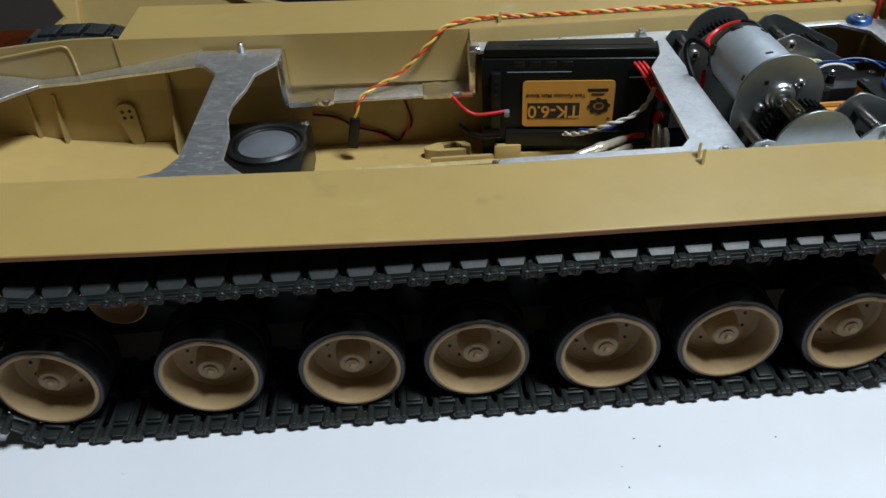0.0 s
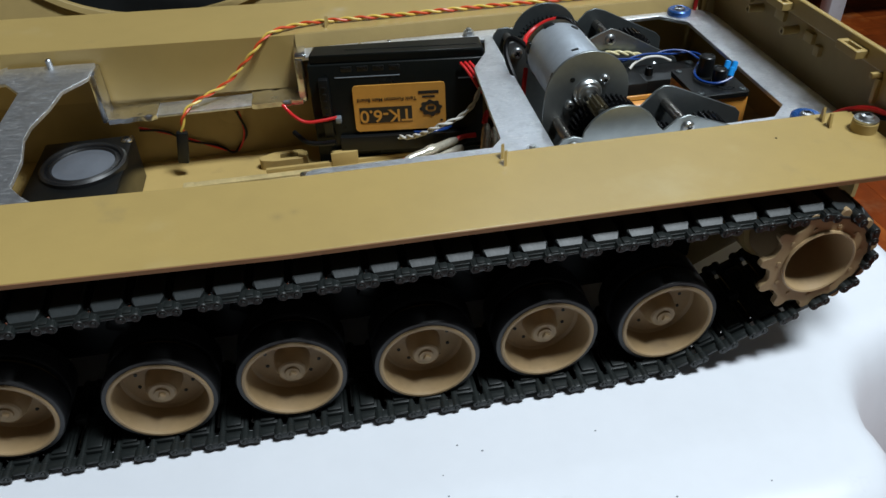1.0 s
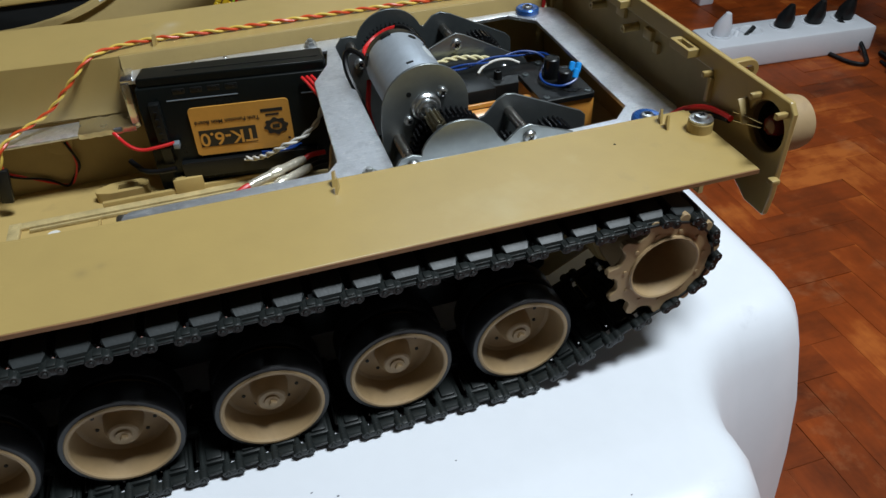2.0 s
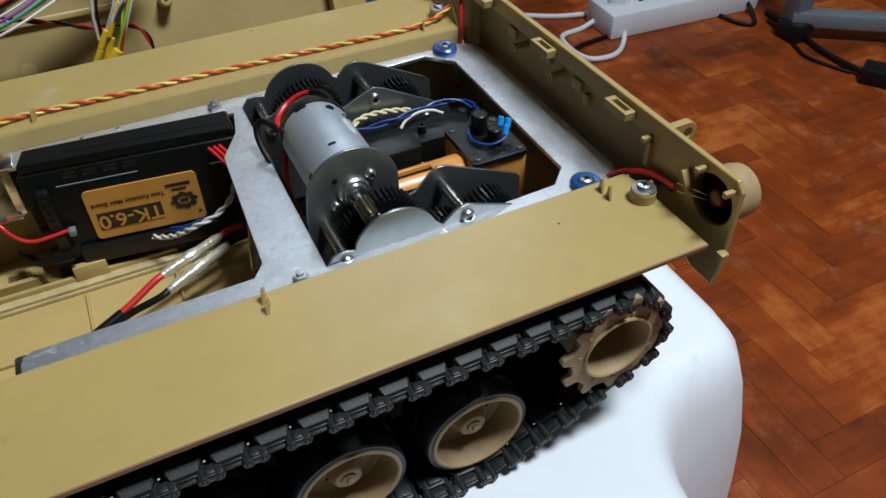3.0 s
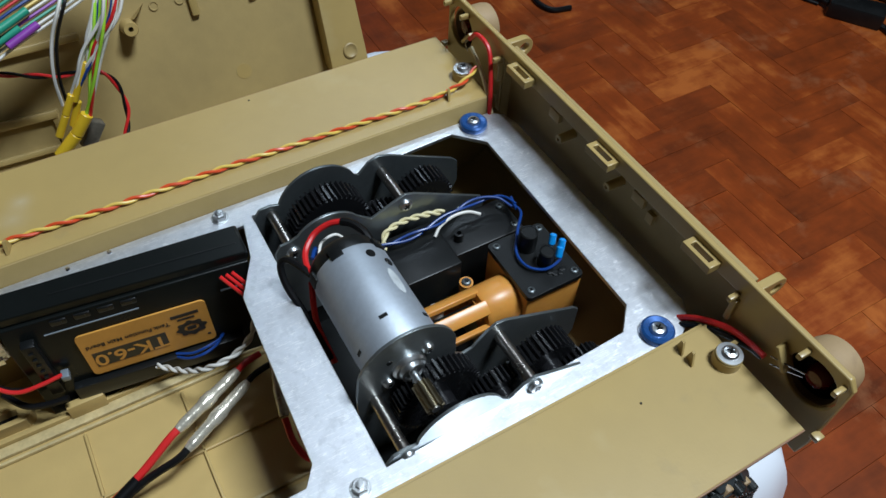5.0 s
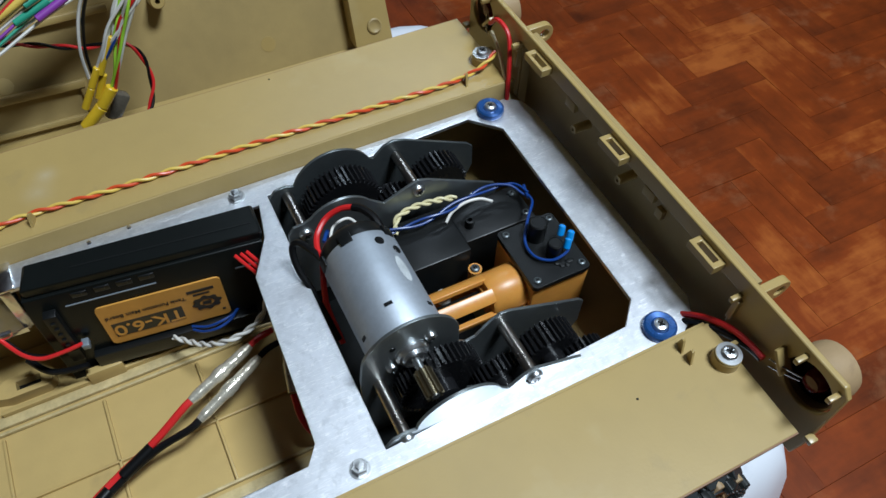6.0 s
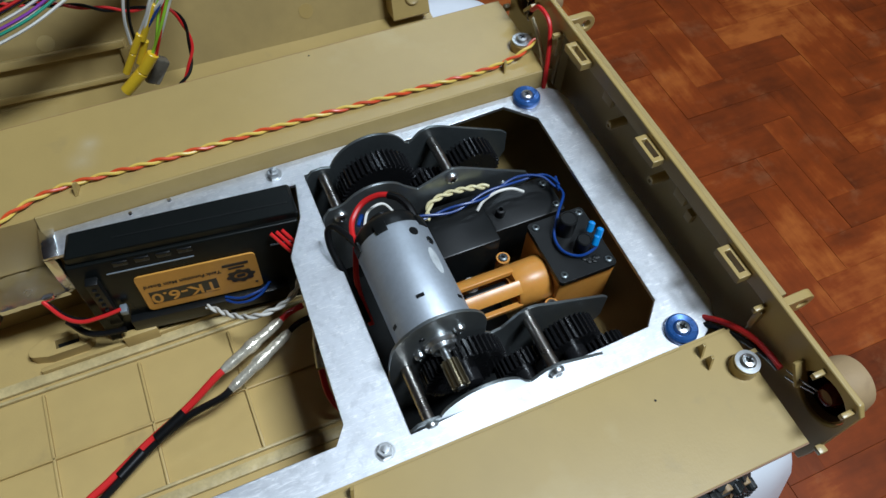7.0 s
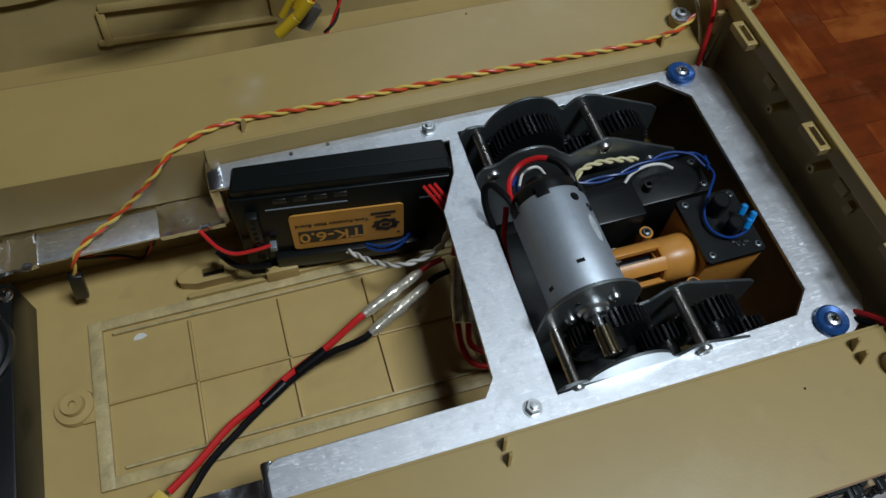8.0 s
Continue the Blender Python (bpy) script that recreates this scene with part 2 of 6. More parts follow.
# pale spots on the far fender by the wire clip
soft_spots(tan, ((-0.072, 0.098, 0.010), (-0.068, 0.106, 0.008)), (0.52, 0.47, 0.38), 0.30)
# brown smudge on the near fender
soft_spots(tan, ((-0.104, -0.098, 0.005), (-0.098, -0.096, 0.004)), (0.22, 0.16, 0.07), 0.45)

# waxed parquet: grain along each block and its own shade
def wood_blocks():
    m = bpy.data.materials.new("waxed_parquet")
    m.use_nodes = True
    nt = m.node_tree
    N, L = nt.nodes, nt.links
    b = N["Principled BSDF"]

    def node(kind, **values):
        n = N.new(kind)
        for k, v in values.items():
            n.inputs[k].default_value = v
        return n

    def calc(op, a, c):
        n = N.new("ShaderNodeMath")
        n.operation = op
        for i, v in enumerate((a, c)):
            if isinstance(v, (int, float)):
                n.inputs[i].default_value = v
            else:
                L.new(v, n.inputs[i])
        return n.outputs[0]

    info, geo, co = N.new("ShaderNodeObjectInfo"), N.new("ShaderNodeNewGeometry"), N.new("ShaderNodeTexCoord")
    own = calc("FRACT", calc("ADD", info.outputs["Random"], geo.outputs["Random Per Island"]), 0.0)
    shift = calc("MULTIPLY", own, 37.0)
    mp = node("ShaderNodeMapping", Scale=(9.0, 48.0, 20.0))
    L.new(co.outputs["Object"], mp.inputs["Vector"])
    L.new(shift, mp.inputs["Location"])
    grain = node("ShaderNodeTexNoise", Scale=1.0, Detail=6.0, Roughness=0.65)
    L.new(mp.outputs[0], grain.inputs["Vector"])
    worn = node("ShaderNodeTexNoise", Scale=4.5, Detail=5.0, Roughness=0.6)
    L.new(geo.outputs["Position"], worn.inputs["Vector"])
    stain = node("ShaderNodeTexNoise", Scale=17.0, Detail=4.0, Roughness=0.6)
    L.new(geo.outputs["Position"], stain.inputs["Vector"])
    f = calc("ADD", calc("ADD", calc("MULTIPLY", calc("POWER", own, 0.6), 0.24), calc("MULTIPLY", grain.outputs["Fac"], 0.48)), calc("ADD", calc("MULTIPLY", worn.outputs["Fac"], 0.72), calc("MULTIPLY", stain.outputs["Fac"], 0.54)))
    ramp = N.new("ShaderNodeValToRGB")
    e = ramp.color_ramp.elements
    e[0].position, e[0].color = 0.50, (0.038, 0.010, 0.0035, 1)
    e[1].position, e[1].color = 1.30, (0.47, 0.125, 0.022, 1)
    mid = ramp.color_ramp.elements.new(0.86)
    mid.color = (0.270, 0.049, 0.0065, 1)
    e[-1].position = 1.0
    sc = calc("MULTIPLY", f, 0.79)
    L.new(sc, ramp.inputs["Fac"])
    scuff = node("ShaderNodeTexNoise", Scale=11.0, Detail=7.0, Roughness=0.7)
    L.new(geo.outputs["Position"], scuff.inputs["Vector"])
    pale = node("ShaderNodeMapRange", **{"From Min": 0.56, "From Max": 0.72, "To Max": 0.5})
    L.new(scuff.outputs["Fac"], pale.inputs["Value"])
    mix = N.new("ShaderNodeMix")
    mix.data_type = "RGBA"
    mix.inputs["B"].default_value = (0.38, 0.155, 0.065, 1)
    L.new(pale.outputs[0], mix.inputs["Factor"])
    L.new(ramp.outputs["Color"], mix.inputs["A"])
    L.new(mix.outputs["Result"], b.inputs["Base Color"])
    b.inputs["Specular IOR Level"].default_value = 0.26
    rr = node("ShaderNodeMapRange", **{"To Min": 0.32, "To Max": 0.60})
    L.new(worn.outputs["Fac"], rr.inputs["Value"])
    L.new(rr.outputs[0], b.inputs["Roughness"])
    bp = node("ShaderNodeBump", Strength=0.12, Distance=0.0012)
    L.new(grain.outputs["Fac"], bp.inputs["Height"])
    L.new(bp.outputs[0], b.inputs["Normal"])
    return m


parquet = wood_blocks()


# ---- mesh helpers ----
def finish(bm, smooth=None):
    bmesh.ops.recalc_face_normals(bm, faces=bm.faces)
    if smooth is not None:
        for f in bm.faces:
            f.smooth = True
        for e in bm.edges:
            if len(e.link_faces) == 2 and e.calc_face_angle(0) > radians(smooth):
                e.smooth = False
    return bm


def part(name, bm, mat, parent=None, label="", smooth=35, bevel=0.0):
    finish(bm, smooth)
    me = bpy.data.meshes.new(name)
    bm.to_mesh(me)
    bm.free()
    me.materials.append(mat)
    ob = new(name, me)
    if parent is not None:
        ob.parent = parent
    if bevel:
        mod = ob.modifiers.new("edge", "BEVEL")
        mod.width, mod.segments, mod.limit_method, mod.angle_limit = bevel, 2, "ANGLE", radians(40)
    if label:
        tagged(ob, label)
    return ob


def thing(name, label, category, group="", kind=""):
    return tagged(new(name), label, category, group, kind)


def box(bm, c, s, turn=None, bevel=0.0):
    """A block with centre c and sizes s, turned by a matrix, its edges rounded."""
    made = bmesh.ops.create_cube(bm, size=1.0)["verts"]
    bmesh.ops.scale(bm, vec=s, verts=made)
    if bevel:
        edges = list({e for v in made for e in v.link_edges})
        out = bmesh.ops.bevel(bm, geom=edges, offset=bevel, segments=2, affect="EDGES", profile=0.5)
        made = list({v for f in out["faces"] for v in f.verts} | {v for v in made if v.is_valid})
    m = Matrix.Translation(c) @ (turn.to_4x4() if turn is not None else Matrix.Identity(4))
    bmesh.ops.transform(bm, matrix=m, verts=made)
    return made


def basis(axis):
    axis = Vector(axis).normalized()
    side = axis.orthogonal().normalized()
    if abs(axis.y) > 0.9:
        side = Vector((1, 0, 0))
    if abs(axis.x) > 0.9:
        side = Vector((0, 1, 0))
    if abs(axis.z) > 0.9:
        side = Vector((1, 0, 0))
    side = (side - axis * side.dot(axis)).normalized()
    return side, axis.cross(side), axis


def lathe(bm, base, axis, profile, seg=24):
    """Turns (radius, height) pairs round an axis from a base point."""
    u, v, w = basis(axis)
    base = Vector(base)
    rings = []
    for r, h in profile:
        if r <= 1e-6:
            rings.append([bm.verts.new(base + w * h)])
        else:
            rings.append([bm.verts.new(base + w * h + (u * math.cos(a) + v * math.sin(a)) * r)
                          for a in [2 * math.pi * i / seg for i in range(seg)]])
    for a, b in zip(rings, rings[1:]):
        for i in range(seg):
            j = (i + 1) % seg
            if len(a) == 1 and len(b) == 1:
                continue
            if len(a) == 1:
                bm.faces.new((a[0], b[i], b[j]))
            elif len(b) == 1:
                bm.faces.new((a[i], a[j], b[0]))
            else:
                bm.faces.new((a[i], a[j], b[j], b[i]))
    return bm


def rod(bm, p0, p1, r, seg=14, edge=0.0):
    p0, p1 = Vector(p0), Vector(p1)
    d = (p1 - p0).length
    e = edge or r * 0.12
    return lathe(bm, p0, p1 - p0, [(0, 0), (r - e, 0), (r, e), (r, d - e), (r - e, d), (0, d)], seg)


def spline(points, steps=8):
    pts = [Vector(p) for p in points]
    pts = [pts[0] * 2 - pts[1]] + pts + [pts[-1] * 2 - pts[-2]]
    out = []
    for a, b, c, d in zip(pts, pts[1:], pts[2:], pts[3:]):
        for i in range(steps):
            t = i / steps
            out.append(0.5 * (2 * b + (c - a) * t + (2 * a - 5 * b + 4 * c - d) * t * t + (3 * b - a - 3 * c + d) * t ** 3))
    out.append(pts[-2])
    return out


def tube(bm, points, r, seg=8, steps=8, smooth_path=True):
    pts = spline(points, steps) if smooth_path else [Vector(p) for p in points]
    u = None
    rings = []
    for i, p in enumerate(pts):
        d = (pts[min(i + 1, len(pts) - 1)] - pts[max(i - 1, 0)]).normalized()
        u = d.orthogonal().normalized() if u is None else (u - d * u.dot(d)).normalized()
        v = d.cross(u)
        rings.append([bm.verts.new(p + (u * math.cos(a) + v * math.sin(a)) * r) for a in [2 * math.pi * k / seg for k in range(seg)]])
    for a, b in zip(rings, rings[1:]):
        for k in range(seg):
            j = (k + 1) % seg
            bm.faces.new((a[k], a[j], b[j], b[k]))
    bm.faces.new(rings[0][::-1])
    bm.faces.new(rings[-1])
    return bm


def twisted(points, spread, pitch, phase, steps=40):
    """The path of one strand of a twisted pair."""
    pts = spline(points, steps)
    u, length, out = None, 0.0, []
    for i, p in enumerate(pts):
        d = (pts[min(i + 1, len(pts) - 1)] - pts[max(i - 1, 0)]).normalized()
        u = d.orthogonal().normalized() if u is None else (u - d * u.dot(d)).normalized()
        if i:
            length += (p - pts[i - 1]).length
        a = phase + 2 * math.pi * length / pitch
        out.append(p + (u * math.cos(a) + d.cross(u) * math.sin(a)) * spread)
    return out


def sheet(bm, outline, holes, place, depth):
    """A plate cut from an outline with holes: 2D points, set in space by place(a, b), thick along depth."""
    loops = []
    for loop in [outline, *holes]:
        vs = [bm.verts.new(place(*p)) for p in loop]
        loops.append([bm.edges.new((a, b)) for a, b in zip(vs, vs[1:] + vs[:1])])
    made = bmesh.ops.triangle_fill(bm, use_beauty=True, use_dissolve=False, edges=[e for l in loops for e in l])
    faces = [g for g in made["geom"] if isinstance(g, bmesh.types.BMFace)]
    out = bmesh.ops.extrude_face_region(bm, geom=faces)
    bmesh.ops.translate(bm, vec=depth, verts=[g for g in out["geom"] if isinstance(g, bmesh.types.BMVert)])
    return bm


def arc(cx, cy, r, a0, a1, n=12):
    return [(cx + r * math.cos(radians(a0 + (a1 - a0) * i / n)), cy + r * math.sin(radians(a0 + (a1 - a0) * i / n))) for i in range(n + 1)]


def gear(bm, c, axis, r, teeth, width, depth=0.0019):
    """A spur gear round c, its width along the axis."""
    u, v, w = basis(axis)
    c = Vector(c)
    ring = []
    for i in range(teeth):
        a = 2 * math.pi * i / teeth
        s = 2 * math.pi / teeth
        for k, rr in ((-0.30, r - depth), (-0.14, r), (0.14, r), (0.30, r - depth)):
            ring.append((a + k * s, rr))
    lo = [bm.verts.new(c + (u * math.cos(a) + v * math.sin(a)) * rr - w * width / 2) for a, rr in ring]
    hi = [bm.verts.new(c + (u * math.cos(a) + v * math.sin(a)) * rr + w * width / 2) for a, rr in ring]
    n = len(ring)
    for i in range(n):
        bm.faces.new((lo[i], lo[(i + 1) % n], hi[(i + 1) % n], hi[i]))
    bm.faces.new(lo[::-1])
    bm.faces.new(hi)
    return bm


def screw(parent, p, axis, r, name="screw", mat=None, h=None):
    """A round screw head with a cross recess."""
    h = h or r * 0.55
    bm = bmesh.new()
    lathe(bm, p, axis, [(r, 0), (r, h * 0.35), (r * 0.82, h * 0.8), (r * 0.45, h), (r * 0.36, h * 0.55), (0, h * 0.5)], 18)
    head = part(name, bm, mat or steel, parent)
    u, v, w = basis(axis)
    bm = bmesh.new()
    m = Matrix((u, v, w)).transposed()
    # black bars laid on the head paint the dark of the recess
    for s in ((r * 1.0, r * 0.22, h * 0.12), (r * 0.22, r * 1.0, h * 0.12)):
        box(bm, Vector(p) + w * h * 0.97, s, m @ pose(0, 0, 0, 0, 0, 32).to_3x3())
    part("cross_slot_dark", bm, black_plastic, head)
    return head


def lift(x):
    """The hull's deck rises a little towards the bow."""
    return max(0.0, -0.10 - x) * 0.030


def raise_bow(bm, above=0.05):
    for v in bm.verts:
        if v.co.z > above:
            v.co.z += lift(v.co.x)


def bent(bm, above=0.05):
    for x in (-0.10, -0.20):
        bmesh.ops.bisect_plane(bm, geom=bm.verts[:] + bm.edges[:] + bm.faces[:], plane_co=(x, 0, 0), plane_no=(1, 0, 0))
    raise_bow(bm, above)
    return bm


# ---- room ----
def room():
    x0, x1, y0, y1, top = -1.7, 1.9, -1.7, 1.75, 1.95
    bm = bmesh.new()
    box(bm, ((x0 + x1) / 2, (y0 + y1) / 2, FLOOR - 0.055), (x1 - x0 + 0.4, y1 - y0 + 0.4, 0.09))
    floor = tagged(part("floor", bm, grit), "herringbone parquet floor of waxed red-brown wood", "floor", kind="structure")
    for name, c, s in (("wall_north", ((x0 + x1) / 2, y1 + 0.06, (top + FLOOR) / 2), (x1 - x0 + 0.24, 0.12, top - FLOOR + 0.02)),
                       ("wall_south", ((x0 + x1) / 2, y0 - 0.06, (top + FLOOR) / 2), (x1 - x0 + 0.24, 0.12, top - FLOOR + 0.02)),
                       ("wall_east", (x1 + 0.06, (y0 + y1) / 2, (top + FLOOR) / 2), (0.12, y1 - y0, top - FLOOR + 0.02)),
                       ("wall_west", (x0 - 0.06, (y0 + y1) / 2, (top + FLOOR) / 2), (0.12, y1 - y0, top - FLOOR + 0.02))):
        bm = bmesh.new()
        box(bm, c, s)
        # darker paint west and south, where bounce would fill the shaded faces
        tagged(part(name, bm, {"wall_west": dim_paint, "wall_south": shade_paint}.get(name, wall_paint)), "plain room wall, painted dark to hold down bounce light", "wall", kind="structure")
    bm = bmesh.new()
    box(bm, ((x0 + x1) / 2, (y0 + y1) / 2, top + 0.05), (x1 - x0 + 0.24, y1 - y0 + 0.24, 0.08))
    tagged(part("ceiling", bm, ceiling_paint), "plain ceiling, painted dark to hold down bounce light", "ceiling", kind="structure")
    return floor


floor = room()


def seat_outline(grow):
    """The table top's edge seen from above, with a waist near one corner."""
    g = grow
    pts = [(-0.46, -0.195 - g), (0.087, -0.192 - g)]
    pts += [(0.087 + (0.024 + g) * math.sin(a), -0.168 - (0.024 + g) * math.cos(a)) for a in [radians(x) for x in (20, 40, 60, 80, 95)]]
    pts += [(0.1105 + g, -0.160), (0.1122 + 0.98 * g, -0.151 - 0.15 * g), (0.1150 + 0.95 * g, -0.1425 - 0.3 * g), (0.1192 + 0.85 * g, -0.134 - 0.5 * g), (0.1265 + 0.7 * g, -0.1245 - 0.7 * g), (0.138 + 0.45 * g, -0.1155 - 0.9 * g),
            (0.152 + 0.2 * g, -0.1107 - g), (0.171 + 0.1 * g, -0.1095 - g), (0.183 + 0.55 * g, -0.1065 - 0.85 * g), (0.1885 + 0.9 * g, -0.0975 - 0.45 * g), (0.1900 + g, -0.085), (0.1905 + g, -0.06), (0.1905 + g, 0.05), (0.1905 + g, 0.19)]
    pts += [(0.1505 + (0.040 + g) * math.cos(a), 0.205 + (0.040 + g) * math.sin(a)) for a in [radians(x) for x in (0, 20, 40, 60, 80, 90)]]
    pts += [(-0.46, 0.245 + g)]
    pts += [(-0.46 - (0.03 + g) * math.sin(a), 0.215 + (0.03 + g) * math.cos(a)) for a in [radians(x) for x in (30, 60, 90)]]
    pts += [(-0.49 - g, -0.165)]
    pts += [(-0.46 - (0.03 + g) * math.cos(a), -0.165 - (0.03 + g) * math.sin(a)) for a in [radians(x) for x in (30, 60)]]
    return pts


def white_table():
    t = thing("plastic_table", "white moulded plastic table with rounded corners under the tank", "table")
    bm = bmesh.new()
    rings = []
    levels = [(-0.010, 0.0), (-0.004, -0.0008), (0.002, -0.0032), (0.007, -0.0075), (0.0110, -0.014), (0.0150, -0.024), (0.0230, -0.06), (0.0280, -0.10), (0.036, -0.20), (0.033, -0.20), (0.025, -0.10), (0.012, -0.03)]
    for g, z in levels:
        rings.append([bm.verts.new((x, y, z - 0.0012)) for x, y in seat_outline(g)])
    for a, b in zip(rings, rings[1:]):
        n = len(a)
        for i in range(n):
            bm.faces.new((a[i], a[(i + 1) % n], b[(i + 1) % n], b[i]))
    bm.faces.new(rings[0])
    part("top", bm, white_plastic, t, smooth=60)
    for x, y in ((0.135, -0.07), (0.13, 0.19), (-0.44, -0.14), (-0.44, 0.19)):
        bm = bmesh.new()
        lathe(bm, (x, y, FLOOR), (0, 0, 1), [(0, 0), (0.024, 0), (0.026, 0.01), (0.034, 0.455), (0, 0.455)], 18)
        part("leg", bm, white_plastic, t)
    return t


white_table()

# ---- the tank's lower hull, running gear ----
tank = thing("model_tank", "opened sandy tan plastic scale model tank chassis on black tracks", "model tank")


def side_wall(y, out):
    bm = bmesh.new()
    pts = [(-0.385, 0.045), (-0.35, 0.030), (-0.32, 0.0165), (0.076, 0.0165), (0.1405, 0.052), (0.1405, FENDER - 0.0016)]
    # the far one stands up past the front end of its fender
    pts += [(-0.2890, FENDER - 0.0016), (-0.2892, FENDER + 0.0006), (-0.310, FENDER + 0.0002), (-0.331, 0.0870), (-0.350, 0.0850), (-0.385, 0.0815)] if out > 0 else [(-0.30, FENDER - 0.0016), (-0.385, FENDER - 0.009)]
    sheet(bm, pts, [], lambda a, b: Vector((a, y, b)), Vector((0, 0.002 * out, 0)))
    return part("side_wall", bent(bm), tan_dull, tank)


side_wall(MID - 0.0745, -1)
wall_far = side_wall(MID + 0.0745, 1)

bm = bmesh.new()
box(bm, (-0.1270, MID, 0.0185), (0.411, 0.1488, 0.004))
hull_floor = part("hull_floor", bm, tan_floor, tank)
bm = bmesh.new()
sheet(bm, [(-0.332, 0.0205), (-0.385, 0.047), (-0.385, 0.080), (-0.381, 0.080), (-0.381, 0.049), (-0.330, 0.0235)], [], lambda a, b: Vector((a, MID - 0.0745, b)), Vector((0, 0.149, 0)))
part("nose_plate", bm, tan_dull, tank)
bm = bmesh.new()
sheet(bm, [(0.0760, 0.0170), (0.1405, 0.0522), (0.1405, 0.0790), (0.1375, 0.0790), (0.1375, 0.0540), (0.0760, 0.0205)], [], lambda a, b: Vector((a, MID - 0.0744, b)), Vector((0, 0.1488, 0)))
part("stern_plate", bm, tan_dull, tank)


def fender(y_in, y_out, x0, x1=0.1365):
    bm = bmesh.new()
    sheet(bm, [(x0, y_in), (x1, y_in), (x1, y_out), (x0 - 0.002, y_out)], [], lambda a, b: Vector((a, b, FENDER)), Vector((0, 0, -0.0016)))
    bent(bm)
    f = part("fender", bm, tan, tank, bevel=0.0002)
    out = 1 if y_out > 0 else -1
    # thin strip makes the fender's outer face browner
    bm = bmesh.new()
    box(bm, ((x0 + x1) / 2, y_out + out * 0.0002, FENDER - 0.0011), (x1 - x0, 0.0006, 0.0017))
    for x in (-0.16, -0.22, -0.30):
        bmesh.ops.bisect_plane(bm, geom=bm.verts[:] + bm.edges[:] + bm.faces[:], plane_co=(x, 0, 0), plane_no=(1, 0, 0))
    part("fender_edge", bent(bm), edge_brown, f, "brown outer edge of the fender")
    return f


fender_near, fender_far = fender(MID - 0.0742, MID - 0.1220, -0.36), fender(MID + 0.0742, MID + 0.1258, -0.286)
# inner lip along each fender
for y, xa, xb in ((MID - 0.0737, -0.295, 0.135), (MID + 0.0740, -0.2885, -0.0945)):
    bm = bmesh.new()
    deep = 0.0084 if y < 0 else 0.0300
    box(bm, ((xa + xb) / 2, y, FENDER - 0.0001 - deep / 2), (xb - xa, 0.001, deep))
    part("fender_lip", bent(bm), tan, tank)
bm = bmesh.new()
sheet(bm, [(0.0757, FENDER - 0.0002), (0.0748, FENDER - 0.0004), (0.0716, 0.0812), (0.0716, 0.0798), (0.0757, 0.0798)], [], lambda a, b: Vector((-0.0942, a, b)), Vector((0.2290, 0, 0)))
part("fender_lip", bm, tan_dull, tank, "sloping lip between the fender and the metal frame")

# small wire clips on the fenders
for x, y, s in ((-0.0155, -0.0775, -1), (0.1205, -0.0790, -1), (-0.0763, 0.0850, 1), (0.1175, 0.0850, 1)):
    for d in (-0.0032, 0.0020):
        if s > 0 and d > 0:
            continue
        bm = bmesh.new()
        sheet(bm, [(-0.0023, 0.0), (0.0023, 0.0), (0.0010, 0.0052), (-0.0004, 0.0056)], [],
              lambda a, b: Vector((x - 0.0006 + (a * 0.35), y + d + a, FENDER + b)), Vector((0.0012, 0.0002, 0)))
        part("wire_clip", bm, tan, fender_near if s < 0 else fender_far)
for x, y in ((0.0946, -0.0867), (0.0352, 0.1235)):
    bm = bmesh.new()
    lathe(bm, (x, y, FENDER + 0.00005), (0, 0, 1), [(0.0005, 0), (0.0004, 0.0002), (0, 0.0002)], 8)
    part("sink_mark", bm, black_plastic, fender_near if y < 0 else fender_far)

# screw bosses at the stern
for y, f in ((-0.0883, fender_near), (0.0925, fender_far)):
    bm = bmesh.new()
    lathe(bm, (0.1316, y, FENDER - 0.0005), (0, 0, 1), [(0.0052, 0), (0.0050, 0.0045), (0.0046, 0.0050), (0, 0.0050)], 22)
    box(bm, (0.1345, y + 0.003, FENDER + 0.002), (0.009, 0.0016, 0.004))
    boss = part("screw_boss", bm, tan, tank)
    bm = bmesh.new()
    lathe(bm, (0.1316, y, FENDER + 0.0045), (0, 0, 1), [(0.0047, 0), (0.0048, 0.0003), (0.0047, 0.0008), (0.0026, 0.0009), (0, 0.0009)], 24)
    part("washer", bm, steel, boss, "zinc washer")
    screw(boss, (0.1316, y, FENDER + 0.0054), (0, 0, 1), 0.0030)


